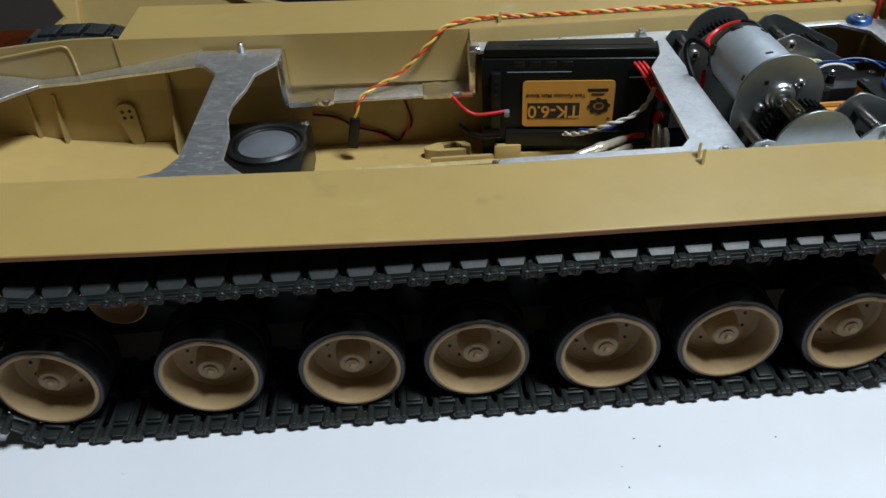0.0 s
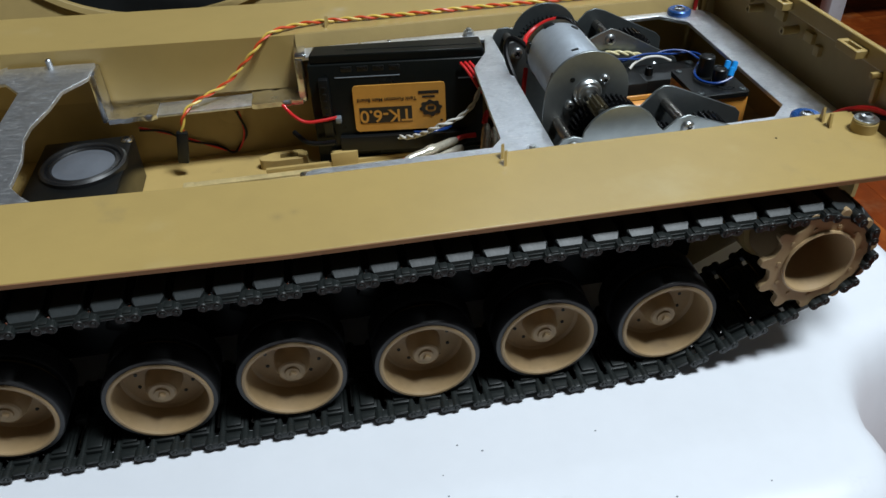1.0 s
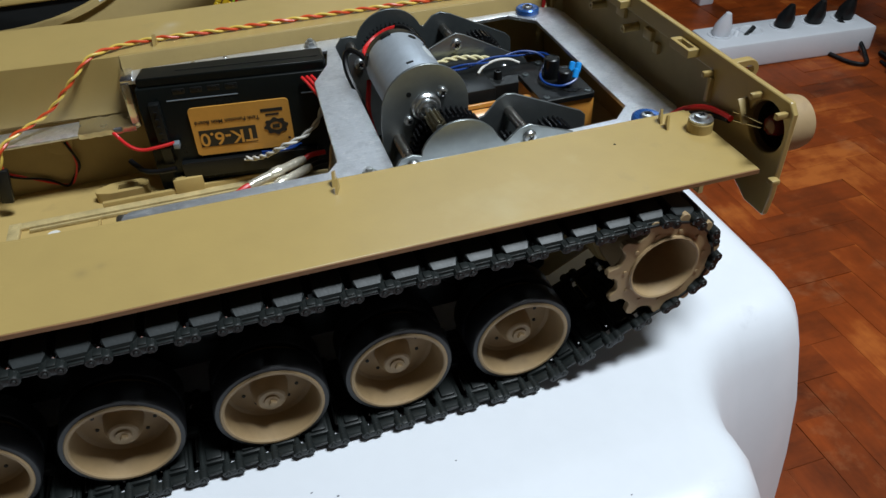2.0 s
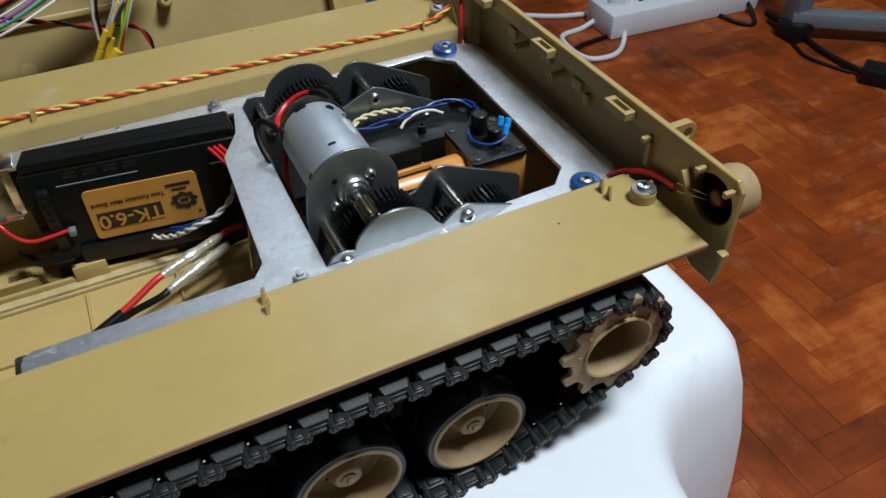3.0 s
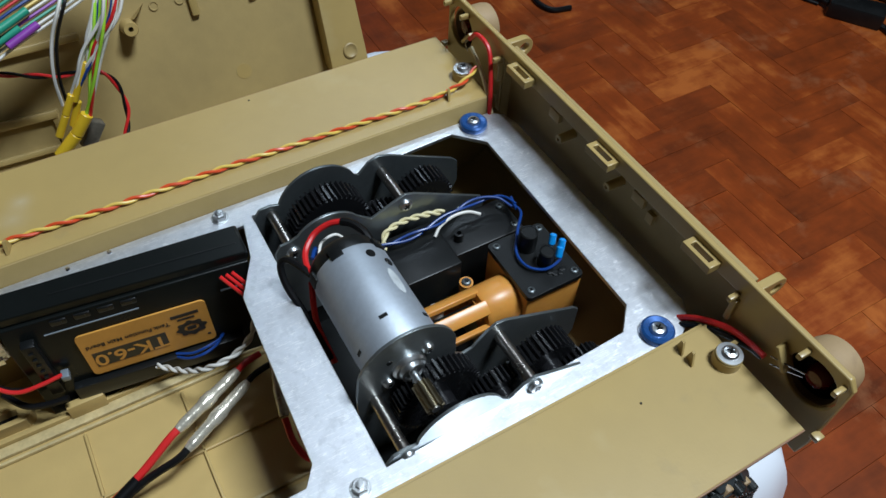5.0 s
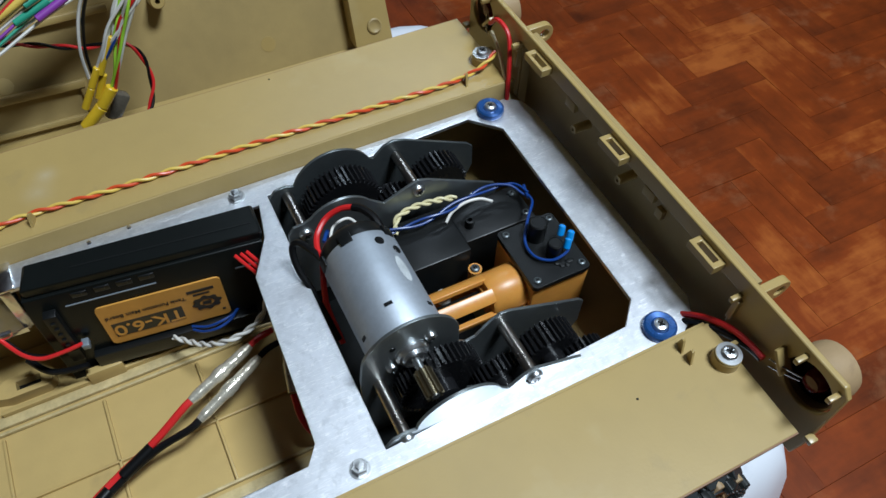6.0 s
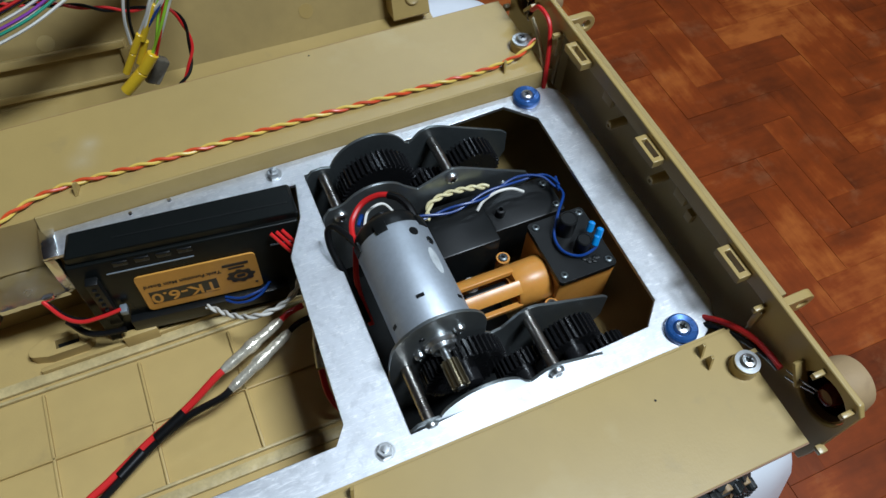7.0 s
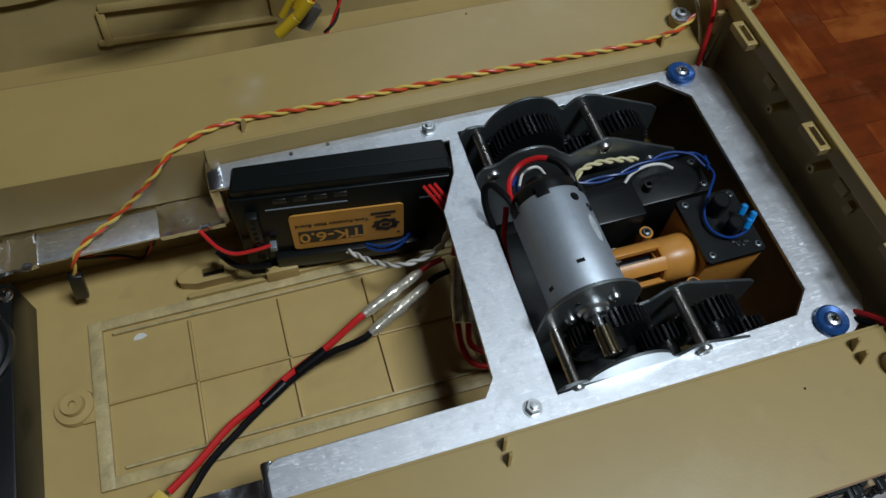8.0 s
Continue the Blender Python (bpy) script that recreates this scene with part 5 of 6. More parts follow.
# oval paper mark and rolled front seam on the can
bm = bmesh.new()
ring = [(0.0062 * math.cos(t), 0.145 * math.sin(t)) for t in [2 * math.pi * i / 24 for i in range(24)]]
face = [bm.verts.new((MOTOR[0] + 0.01508 * math.cos(radians(52) + a), -0.0120 + d, MOTOR[1] + 0.01508 * math.sin(radians(52) + a))) for d, a in ring]
mid = bm.verts.new((MOTOR[0] + 0.01508 * math.cos(radians(52)), -0.0120, MOTOR[1] + 0.01508 * math.sin(radians(52))))
for a, b in zip(face, face[1:] + face[:1]):
    bm.faces.new((a, b, mid))
part("paper_mark", bm, worn_paper, motor, "pale oval sticker", smooth=60)
bm = bmesh.new()
lathe(bm, (MOTOR[0], -0.0366, MOTOR[1]), (0, 1, 0), [(0.0140, 0.0000), (0.0152, 0.0002), (0.0154, 0.0010), (0.0152, 0.0018), (0.0148, 0.0020)], 48)
part("rolled_seam", bm, steel, motor)
bm = bmesh.new()
gear(bm, (MOTOR[0], -0.0515, MOTOR[1]), (0, 1, 0), 0.0034, 10, 0.0105, 0.0011)
part("pinion", bm, brass, motor, "small brass pinion")
for x, z in ((0.0391, 0.0985), (0.0240, 0.0878)):
    screw(motor, (x, -0.0378, z), (0, -1, 0), 0.0022, h=0.0018)
# flat black discs paint the dark of the mount holes
for x, z in ((0.0246, 0.0995), (0.0388, 0.0868)):
    bm = bmesh.new()
    lathe(bm, (x, -0.0377, z), (0, -1, 0), [(0.0012, 0), (0.0011, 0.0003), (0, 0.0003)], 12)
    part("mount_hole_dark", bm, black_plastic, motor)

for c, r, n, y, w in (((0.0400, 0.0755), 0.0168, 44, -0.0430, 0.0070), ((0.0625, 0.0690), 0.0105, 28, -0.0495, 0.0062), ((0.0860, 0.0660), 0.0132, 34, -0.0455, 0.0095), ((0.100, 0.060), 0.010, 26, -0.052, 0.005),
                      ((0.0405, 0.0760), 0.0172, 44, 0.0500, 0.0095), ((0.0625, 0.0690), 0.0105, 28, 0.0450, 0.0062), ((0.0860, 0.0690), 0.0132, 34, 0.0500, 0.0095)):
    bm = bmesh.new()
    gear(bm, (c[0], y, c[1]), (0, 1, 0), r, n, w)
    s = -1 if y < 0 else 1
    lathe(bm, (c[0], y, c[1]), (0, s, 0), [(0.0048, 0), (0.0048, w / 2 + 0.005), (0.0040, w / 2 + 0.0055), (0, w / 2 + 0.0055)], 18)
    part("gear", bm, gear_black, gearbox, "black nylon gear wheel")
bm = bmesh.new()
# black blocks, the widest added to paint the bay floor's shade
box(bm, (0.047, -0.0480, 0.0310), (0.070, 0.024, 0.0200), bevel=0.001)
box(bm, (0.047, 0.0470, 0.0310), (0.070, 0.022, 0.0200), bevel=0.001)
box(bm, (0.0450, 0.0, 0.0240), (0.074, 0.140, 0.0060), bevel=0.001)
part("base", bm, black_plastic, gearbox)
for x, y, z in ((0.104, -0.030, 0.0600), (0.0965, 0.0352, 0.0668)):
    screw(gearbox, (x, y, z), (0, -1, 0), 0.0020)

# ---- servo box and smoke generator beside the motor ----
servo = thing("servo_box", "flat black plastic servo housing beside the motor", "servo")
bm = bmesh.new()
box(bm, (0.0655, 0.0186, 0.0515), (0.0300, 0.0262, 0.0410), bevel=0.0008)
part("housing", bm, black_plastic, servo)
bm = bmesh.new()
box(bm, (0.0980, 0.0205, 0.0563), (0.0345, 0.0200, 0.0280), bevel=0.0008)
part("side_housing", bm, black_plastic, servo)
bm = bmesh.new()
lathe(bm, (0.0861, 0.0181, 0.0700), (0, 0, 1), [(0.0022, 0), (0.0020, 0.0044), (0.0011, 0.0046), (0.0010, 0.0020), (0, 0.0020)], 16)
part("post", bm, black_plastic, servo)
for x, y in ((0.1118, 0.0262), (0.1120, 0.0140)):
    screw(servo, (x, y, 0.0703), (0, 0, 1), 0.0018, mat=dark_steel)

smoke = thing("smoke_generator", "amber plastic smoke generator with a black circuit cover", "smoke generator")
bm = bmesh.new()
lathe(bm, (0.0745, -0.0145, 0.0655), (1, 0, 0), [(0, 0), (0.0050, 0), (0.0052, 0.0010), (0.0088, 0.0014), (0.0096, 0.0026), (0.0098, 0.0160), (0.0088, 0.0186), (0, 0.0190)], 36)
part("barrel", bm, amber, smoke)
bm = bmesh.new()
box(bm, (0.1045, -0.0112, 0.0590), (0.0268, 0.0300, 0.0330), bevel=0.0012)
part("chamber", bm, amber, smoke)


def stave(bm, x0, x1, r0, r1, a0, a1, n=6):
    """A bar cut from a tube round the barrel's axis, between two angles from the top."""
    ends = []
    for x in (x0, x1):
        loop = [(r, radians(a0 + (a1 - a0) * i / n)) for r, seq in ((r1, range(n + 1)), (r0, range(n, -1, -1))) for i in seq]
        ends.append([bm.verts.new((x, -0.0145 + r * math.sin(a), 0.0655 + r * math.cos(a))) for r, a in loop])
    m = len(ends[0])
    for i in range(m):
        bm.faces.new((ends[0][i], ends[0][(i + 1) % m], ends[1][(i + 1) % m], ends[1][i]))
    bm.faces.new(ends[0][::-1])
    bm.faces.new(ends[1])


for a0, a1 in ((14, 62), (-52, -14), (-128, -88), (88, 128)):
    bm = bmesh.new()
    stave(bm, 0.0490, 0.0775, 0.0072, 0.0096, a0, a1)
    part("guide_arm", bm, amber, smoke, bevel=0.0004)
bm = bmesh.new()
for k in range(12):
    stave(bm, 0.0462, 0.0496, 0.0060, 0.0098, 30 * k, 30 * k + 30, 3)
part("guide_end", bm, amber, smoke)
bm = bmesh.new()
rod(bm, (0.0555, -0.0130, 0.0660), (0.0750, -0.0130, 0.0660), 0.0020)
part("piston_rod", bm, black_plastic, smoke)
bm = bmesh.new()
lathe(bm, (0.0600, -0.0085, 0.0668), (0, 0, 1), [(0.0032, 0), (0.0032, 0.0025), (0.0024, 0.0032), (0, 0.0032)], 18)
part("crank_pin", bm, white_wire, smoke, "white nylon crank pin")
bm = bmesh.new()
pts = arc(0.1158, 0.0025, 0.0020, 0, 90, 4) + arc(0.0928, 0.0025, 0.0020, 90, 180, 4) + arc(0.0928, -0.0250, 0.0020, 180, 270, 4) + arc(0.1158, -0.0250, 0.0020, 270, 360, 4)
sheet(bm, pts, [], lambda a, b: Vector((a, b, 0.0782)), Vector((0, 0, -0.0024)))
part("cover", bm, black_plastic, smoke, bevel=0.0003)
for x, y in ((0.0940, -0.0238), (0.1150, -0.0238), (0.0940, 0.0015), (0.1150, 0.0015)):
    screw(smoke, (x, y, 0.0782), (0, 0, 1), 0.0017, mat=dark_steel)
for x, y, r, h in ((0.1048, -0.0045, 0.0038, 0.0100), (0.1068, -0.0150, 0.0032, 0.0078)):
    bm = bmesh.new()
    lathe(bm, (x, y, 0.0782), (0, 0, 1), [(r, 0), (r, h - 0.0004), (r - 0.0005, h), (r * 0.8, h), (r * 0.75, h - 0.0003), (0, h - 0.0003)], 24)
    part("capacitor", bm, black_plastic, smoke)
for x, y in ((0.0700, 0.0008), (0.0790, -0.0275)):
    bm = bmesh.new()
    lathe(bm, (x + 0.010, y, 0.0560), (0, 0, 1), [(0.0030, 0), (0.0030, 0.0080), (0, 0.0080)], 16)
    part("screw_ear", bm, amber, smoke)
    screw(smoke, (x + 0.010, y, 0.0640), (0, 0, 1), 0.0021, mat=dark_steel)
bm = bmesh.new()
rnd = random.Random(3)
for i in range(7):
    bmesh.ops.create_icosphere(bm, subdivisions=1, radius=0.0014, matrix=Matrix.Translation((0.1085 + rnd.uniform(-0.003, 0.003), -0.0208 + rnd.uniform(-0.0015, 0.0015), 0.0784)) @ Matrix.Diagonal((1, 1, 0.5, 1)))
part("glue_blob", bm, black_plastic, smoke, "shiny dried glue")

# ---- wires ----
def wire(name, strands, label, category="wire"):
    """A loose wire: strands of (points, radius, material)."""
    w = thing(name, label, category)
    for i, (pts, r, mat, raw) in enumerate(strands):
        bm = bmesh.new()
        tube(bm, pts, r, 8, 8, not raw)
        part("strand", bm, mat, w)
    return w


def pair(name, pts, r, pitch, a, b, label, spread=None):
    s = spread or r * 0.95
    return wire(name, [(twisted(pts, s, pitch, 0), r, a, True), (twisted(pts, s, pitch, math.pi), r, b, True)], label)


lead_path = [(-0.1610, 0.0562, 0.0480), (-0.1580, 0.0568, 0.0570), (-0.1520, 0.0610, 0.0615), (-0.1340, 0.0690, 0.0675), (-0.1180, 0.0712, 0.0815), (-0.1080, 0.0755, 0.0895), (-0.0960, 0.0815, 0.0906), (-0.0860, 0.0843, 0.0905), (-0.0763, 0.0853, 0.0904), (-0.040, 0.0848, 0.0901), (0.010, 0.0850, 0.0901),
             (0.064, 0.0840, 0.0901), (0.100, 0.0834, 0.0901), (0.1180, 0.0844, 0.0905), (0.1290, 0.0858, 0.0925), (0.1370, 0.0895, 0.0945)]
pair("twisted_lead", lead_path, 0.00070, 0.0150, orange_wire, yellow_wire, "twisted red and yellow lead along the fender")
bm = bmesh.new()
box(bm, (-0.1628, 0.0560, 0.0385), (0.0060, 0.0036, 0.0190), pose(0, 0, 0, 0, 10, 0).to_3x3(), bevel=0.0008)
tagged(part("lead_plug", bm, black_plastic), "black plastic plug on the twisted lead's end", "plug")
wire("lamp_lead", [([(0.1335, 0.0700, 0.0800), (0.1375, 0.0775, 0.0960), (0.1402, 0.0850, 0.1065), (0.1395, 0.0940, 0.1090), (0.1385, 0.0990, 0.1040)], 0.0011, red_wire, False),
                   ([(0.1345, 0.0680, 0.0790), (0.1362, 0.0790, 0.0900), (0.1385, 0.0900, 0.0960), (0.1390, 0.0980, 0.1000)], 0.0009, cream_wire, False)], "red lamp lead rising beside the stern plate")
wire("lamp_lead", [([(0.1340, -0.0600, 0.0780), (0.1366, -0.0690, 0.0870), (0.1392, -0.0790, 0.0925), (0.1402, -0.0880, 0.0945), (0.1400, -0.0955, 0.0955)], 0.0012, red_wire, False),
                   ([(0.1320, -0.0620, 0.0770), (0.1350, -0.0700, 0.0850), (0.1380, -0.0800, 0.0900), (0.1398, -0.0890, 0.0930), (0.1398, -0.0950, 0.0945)], 0.0012, black_wire, False)], "red and black lamp lead beside the stern plate")
wire("box_lead", [([(-0.1060, 0.0585, 0.0560), (-0.1000, 0.0500, 0.0525), (-0.0940, 0.0465, 0.0502), (-0.0860, 0.0455, 0.0506), (-0.0775, 0.0455, 0.0515)], 0.0009, red_wire, False),
                  ([(-0.1050, 0.0590, 0.0540), (-0.0990, 0.0510, 0.0510), (-0.0920, 0.0475, 0.0492), (-0.0840, 0.0460, 0.0494), (-0.0775, 0.0457, 0.0495)], 0.0008, black_wire, False)], "thin red and black lead into the control box")
wire("black_lead", [([(-0.1020, 0.0560, 0.0400), (-0.0960, 0.0490, 0.0370), (-0.0890, 0.0460, 0.0365), (-0.0800, 0.0440, 0.0375)], 0.0014, black_wire, False)], "short thick black lead by the control box")
pair("white_lead", [(-0.0450, 0.0425, 0.0370), (-0.0405, 0.0365, 0.0395), (-0.0340, 0.0275, 0.0455), (-0.0260, 0.0200, 0.0530), (-0.0160, 0.0180, 0.0575), (-0.0080, 0.0190, 0.0635), (-0.0030, 0.0230, 0.0710)], 0.00070, 0.0130, white_wire, white_wire, "twisted white lead below the label", 0.0007)
wire("blue_lead", [([(-0.0370, 0.0425, 0.0375), (-0.0320, 0.0370, 0.0400), (-0.0260, 0.0345, 0.0425), (-0.0200, 0.0370, 0.0415), (-0.0160, 0.0420, 0.0400)], 0.00062, blue_wire, False),
                   ([(-0.0360, 0.0425, 0.0390), (-0.0300, 0.0385, 0.0405), (-0.0240, 0.0375, 0.0420), (-0.0180, 0.0395, 0.0410), (-0.0150, 0.0425, 0.0400)], 0.00062, blue_wire, False)], "short blue lead below the label")
wire("red_leads", [([(-0.0098 + 0.0024 * k, 0.0410, 0.0775), (-0.0075 + 0.0024 * k, 0.0375, 0.0752), (-0.0040 + 0.0022 * k, 0.0340, 0.0700), (-0.0010 + 0.0018 * k, 0.0315, 0.0650), (0.0050 + 0.001 * k, 0.0290, 0.0600)], 0.0008, red_wire, False) for k in range(3)], "three red leads from the box's corner")
wire("speaker_lead", [([(-0.1871, 0.0735, 0.0444), (-0.1740, 0.0742, 0.0390), (-0.1628, 0.0742, 0.0341), (-0.1474, 0.0738, 0.0262), (-0.1377, 0.0735, 0.0228), (-0.1331, 0.0735, 0.0280), (-0.1308, 0.0735, 0.0359), (-0.1316, 0.0735, 0.0480)], 0.0006, red_wire, False),
                      ([(-0.1871, 0.0730, 0.0430), (-0.1740, 0.0738, 0.0402), (-0.1628, 0.0736, 0.0330), (-0.1474, 0.0740, 0.0276), (-0.1390, 0.0728, 0.0226), (-0.1340, 0.0742, 0.0272), (-0.1296, 0.0730, 0.0345), (-0.1326, 0.0728, 0.0480)], 0.0007, black_wire, False)], "thin red and black speaker lead under the rail")

# battery cable with bullet connectors
cable = thing("battery_cable", "red and black battery cable with clear-sleeved bullet connectors", "cable")
for pts, mat in (([(-0.0455, 0.0062, 0.0432), (-0.0500, 0.0042, 0.0426), (-0.0640, -0.0020, 0.0380), (-0.0820, -0.0085, 0.0340), (-0.1000, -0.0180, 0.0330), (-0.1106, -0.0236, 0.0330), (-0.1245, -0.0345, 0.0330), (-0.1370, -0.0430, 0.0330)], red_wire),
                 ([(-0.0450, -0.0023, 0.0411), (-0.0500, -0.0042, 0.0402), (-0.0650, -0.0055, 0.0370), (-0.0830, -0.0112, 0.0330), (-0.1000, -0.0212, 0.0320), (-0.1080, -0.0268, 0.0320), (-0.1205, -0.0358, 0.0320), (-0.1310, -0.0475, 0.0320)], black_wire)):
    bm = bmesh.new()
    tube(bm, pts, 0.00160, 10, 8)
    part("conductor", bm, mat, cable)
for p0, p1 in (((-0.0168, 0.0188, 0.0445), (-0.0462, 0.0058, 0.0432)), ((-0.0150, 0.0128, 0.0430), (-0.0455, -0.0026, 0.0410))):
    bm = bmesh.new()
    p0, p1 = Vector(p0), Vector(p1)
    d = (p1 - p0).length
    lathe(bm, p0, p1 - p0, [(0, 0), (0.0017, 0), (0.0023, 0.003), (0.0024, d * 0.40), (0.0029, d * 0.45), (0.0030, d * 0.55), (0.0024, d * 0.62), (0.0023, d * 0.9), (0.0017, d), (0, d)], 16)
    part("connector", bm, clear_sleeve, cable, "clear sleeve over a plated bullet connector")
for pts, mat in (([(-0.0180, 0.0182, 0.0444), (-0.0130, 0.0205, 0.0450), (-0.0060, 0.0225, 0.0440)], red_wire), ([(-0.0160, 0.0124, 0.0430), (-0.0110, 0.0150, 0.0430), (-0.0040, 0.0170, 0.0420)], black_wire)):
    bm = bmesh.new()
    tube(bm, pts, 0.00135, 10, 8)
    part("conductor", bm, mat, cable)
for p0, p1 in (((-0.0655, -0.0036, 0.0375), (-0.0790, -0.0087, 0.0343)), ((-0.0850, -0.0115, 0.0335), (-0.0960, -0.0180, 0.0328))):
    bm = bmesh.new()
    rod(bm, p0, p1, 0.0025, 14, 0.0002)
    part("heatshrink", bm, black_wire, cable, "black heat-shrink sleeve")
bm = bmesh.new()
box(bm, (-0.1415, -0.0482, 0.0325), (0.0110, 0.0090, 0.0070), pose(0, 0, 0, 0, 0, 38).to_3x3(), bevel=0.0008)
part("battery_plug", bm, yellow_wire, cable, "yellow battery plug")

spare = thing("spare_connectors", "sleeved connectors and red leads hanging below the cross bar", "connector")
for p0, p1 in (((-0.0010, 0.0170, 0.0520), (-0.0080, -0.0080, 0.0420)), ((0.0030, 0.0160, 0.0500), (-0.0030, -0.0085, 0.0400))):
    bm = bmesh.new()
    p0, p1 = Vector(p0), Vector(p1)
    d = (p1 - p0).length
    lathe(bm, p0, p1 - p0, [(0, 0), (0.0017, 0), (0.0026, 0.004), (0.0024, d * 0.5), (0.0028, d * 0.6), (0.0020, d), (0, d)], 14)
    part("connector", bm, clear_sleeve, spare)
for pts in ([(-0.0080, -0.0085, 0.0415), (-0.0085, -0.0180, 0.0370), (-0.0050, -0.0260, 0.0340), (0.0050, -0.0290, 0.0320)], [(-0.0020, 0.0180, 0.0530), (0.0010, 0.0240, 0.0560), (0.0050, 0.0300, 0.0500)], [(-0.0030, -0.0090, 0.0395), (-0.0040, -0.0170, 0.0350), (0.0040, -0.0230, 0.0310)]):
    bm = bmesh.new()
    tube(bm, pts, 0.0014, 8)
    part("conductor", bm, red_wire, spare)

# leads round the motor
wire("motor_lead", [([(0.0184, 0.0120, 0.0955), (0.0182, 0.0165, 0.0953), (0.0205, 0.0225, 0.0958), (0.0260, 0.0268, 0.0980), (0.0320, 0.0262, 0.1012), (0.0369, 0.0233, 0.1031)], 0.0012, red_wire, False),
                    ([(0.0362, 0.0238, 0.1029), (0.0392, 0.0205, 0.1034), (0.0415, 0.0150, 0.1030), (0.0422, 0.0085, 0.1010)], 0.0016, black_wire, False)], "thick red motor lead with a black sleeve")
wire("motor_lead", [([(0.0188, 0.0105, 0.0940), (0.0160, 0.0160, 0.0958), (0.0126, 0.0218, 0.0960), (0.0100, 0.0222, 0.0930), (0.0096, 0.0170, 0.0870), (0.0122, 0.0080, 0.0780), (0.0150, -0.0060, 0.0640)], 0.0014, black_wire, False),
                    ([(0.0200, 0.0200, 0.0800), (0.0160, 0.0080, 0.0700), (0.0165, -0.0060, 0.0600)], 0.0012, red_wire, False)], "black lead looping beside the motor")
wire("thin_leads", [([(0.0250, 0.0220, 0.0900), (0.0290, 0.0280, 0.0900), (0.0360, 0.0300, 0.0890), (0.0400, 0.0260, 0.0850)], 0.0006, white_wire, False),
                    ([(0.0230, 0.0240, 0.0880), (0.0265, 0.0290, 0.0870), (0.0240, 0.0200, 0.0860), (0.0200, 0.0180, 0.0840)], 0.0008, blue_wire, False)], "thin white and blue leads behind the motor")
pair("cream_lead", [(0.0540, 0.0250, 0.0740), (0.0575, 0.0300, 0.0775), (0.0660, 0.0322, 0.0780), (0.0760, 0.0318, 0.0775), (0.0860, 0.0312, 0.0755)], 0.00072, 0.0105, cream_wire, cream_wire, "twisted cream lead across the servo", 0.00075)
pair("blue_lead", [(0.0500, 0.0260, 0.0760), (0.0620, 0.0250, 0.0760), (0.0740, 0.0250, 0.0765), (0.0880, 0.0275, 0.0765), (0.1000, 0.0290, 0.0765), (0.1110, 0.0265, 0.0765), (0.1150, 0.0190, 0.0760)], 0.00058, 0.034, blue_wire, blue_wire, "loosely twisted blue lead over the servo", 0.0010)
wire("blue_lead", [([(0.1150, 0.0190, 0.0760), (0.1130, 0.0120, 0.0790), (0.1050, 0.0030, 0.0815), (0.0985, -0.0060, 0.0805), (0.0985, -0.0140, 0.0800), (0.1040, -0.0188, 0.0802), (0.1110, -0.0185, 0.0820), (0.1128, -0.0155, 0.0845)], 0.00062, blue_wire, False),
                   ([(0.1170, 0.0250, 0.0745), (0.1150, 0.0200, 0.0760), (0.1140, 0.0165, 0.0770)], 0.00075, blue_wire, False)], "blue leads to the capacitors")
wire("white_lead", [([(0.0770, 0.0225, 0.0725), (0.0810, 0.0250, 0.0745), (0.0880, 0.0262, 0.0762), (0.0950, 0.0255, 0.0760), (0.1000, 0.0232, 0.0742)], 0.0007, white_wire, False)], "bent white lead on the servo")
for x, y, z in ((0.1128, -0.0100, 0.0845), (0.1118, -0.0165, 0.0840), (0.1135, -0.0150, 0.0862)):
    bm = bmesh.new()
    rod(bm, (x - 0.0008, y - 0.001, z - 0.0020), (x + 0.0010, y + 0.001, z + 0.0020), 0.0015, 12, 0.0005)
    tagged(part("heatshrink_sleeve", bm, cyan_wire), "bright blue heat-shrink sleeve on a lead", "sleeve")

# ---- upper hull shell standing on edge behind the tank ----
shell = thing("upper_hull", "tan plastic upper hull shell standing on edge, inside showing", "hull shell")


def wall_at(x, z, proud=0.0):
    """A point on the shell's inside face; proud is towards the tank."""
    return Vector((x, 0.2160 + 0.45 * z - proud * 0.912, z + proud * 0.41))


GROUND = -0.0012
bm = bmesh.new()
sheet(bm, [(-0.372, GROUND), (0.140, GROUND), (0.140, 0.150), (0.10, 0.175), (-0.30, 0.175), (-0.372, 0.12)], [], lambda a, b: wall_at(a, b), Vector((0, 0.0025, 0)))
# darker tan puts part of this inside face's shade into its colour
part("deck_panel", bm, tan_dull, shell)
bm = bmesh.new()
base = [(-0.372, 0.0130), (-0.05, 0.0125), (-0.01, 0.0120), (0.03, 0.0115), (0.06, 0.0110), (0.10, 0.0110), (0.140, 0.0105)]
rows = []
for x, z in base:
    top = wall_at(x, z)
    rows.append([bm.verts.new(p) for p in (top + Vector((0, 0.001, 0)), Vector((x, top.y - 0.010, z - 0.001)), Vector((x, 0.1500, z + 0.001)), Vector((x, 0.1450, z - 0.002)), Vector((x, 0.1440, GROUND)), Vector((x, 0.1470, GROUND)), Vector((x, top.y, GROUND)))])
for a, b in zip(rows, rows[1:]):
    for i in range(7):
        j = (i + 1) % 7
        bm.faces.new((a[i], a[j], b[j], b[i]))
bm.faces.new(rows[0])
bm.faces.new(rows[-1][::-1])
part("side_panel", bm, tan, shell, smooth=20)
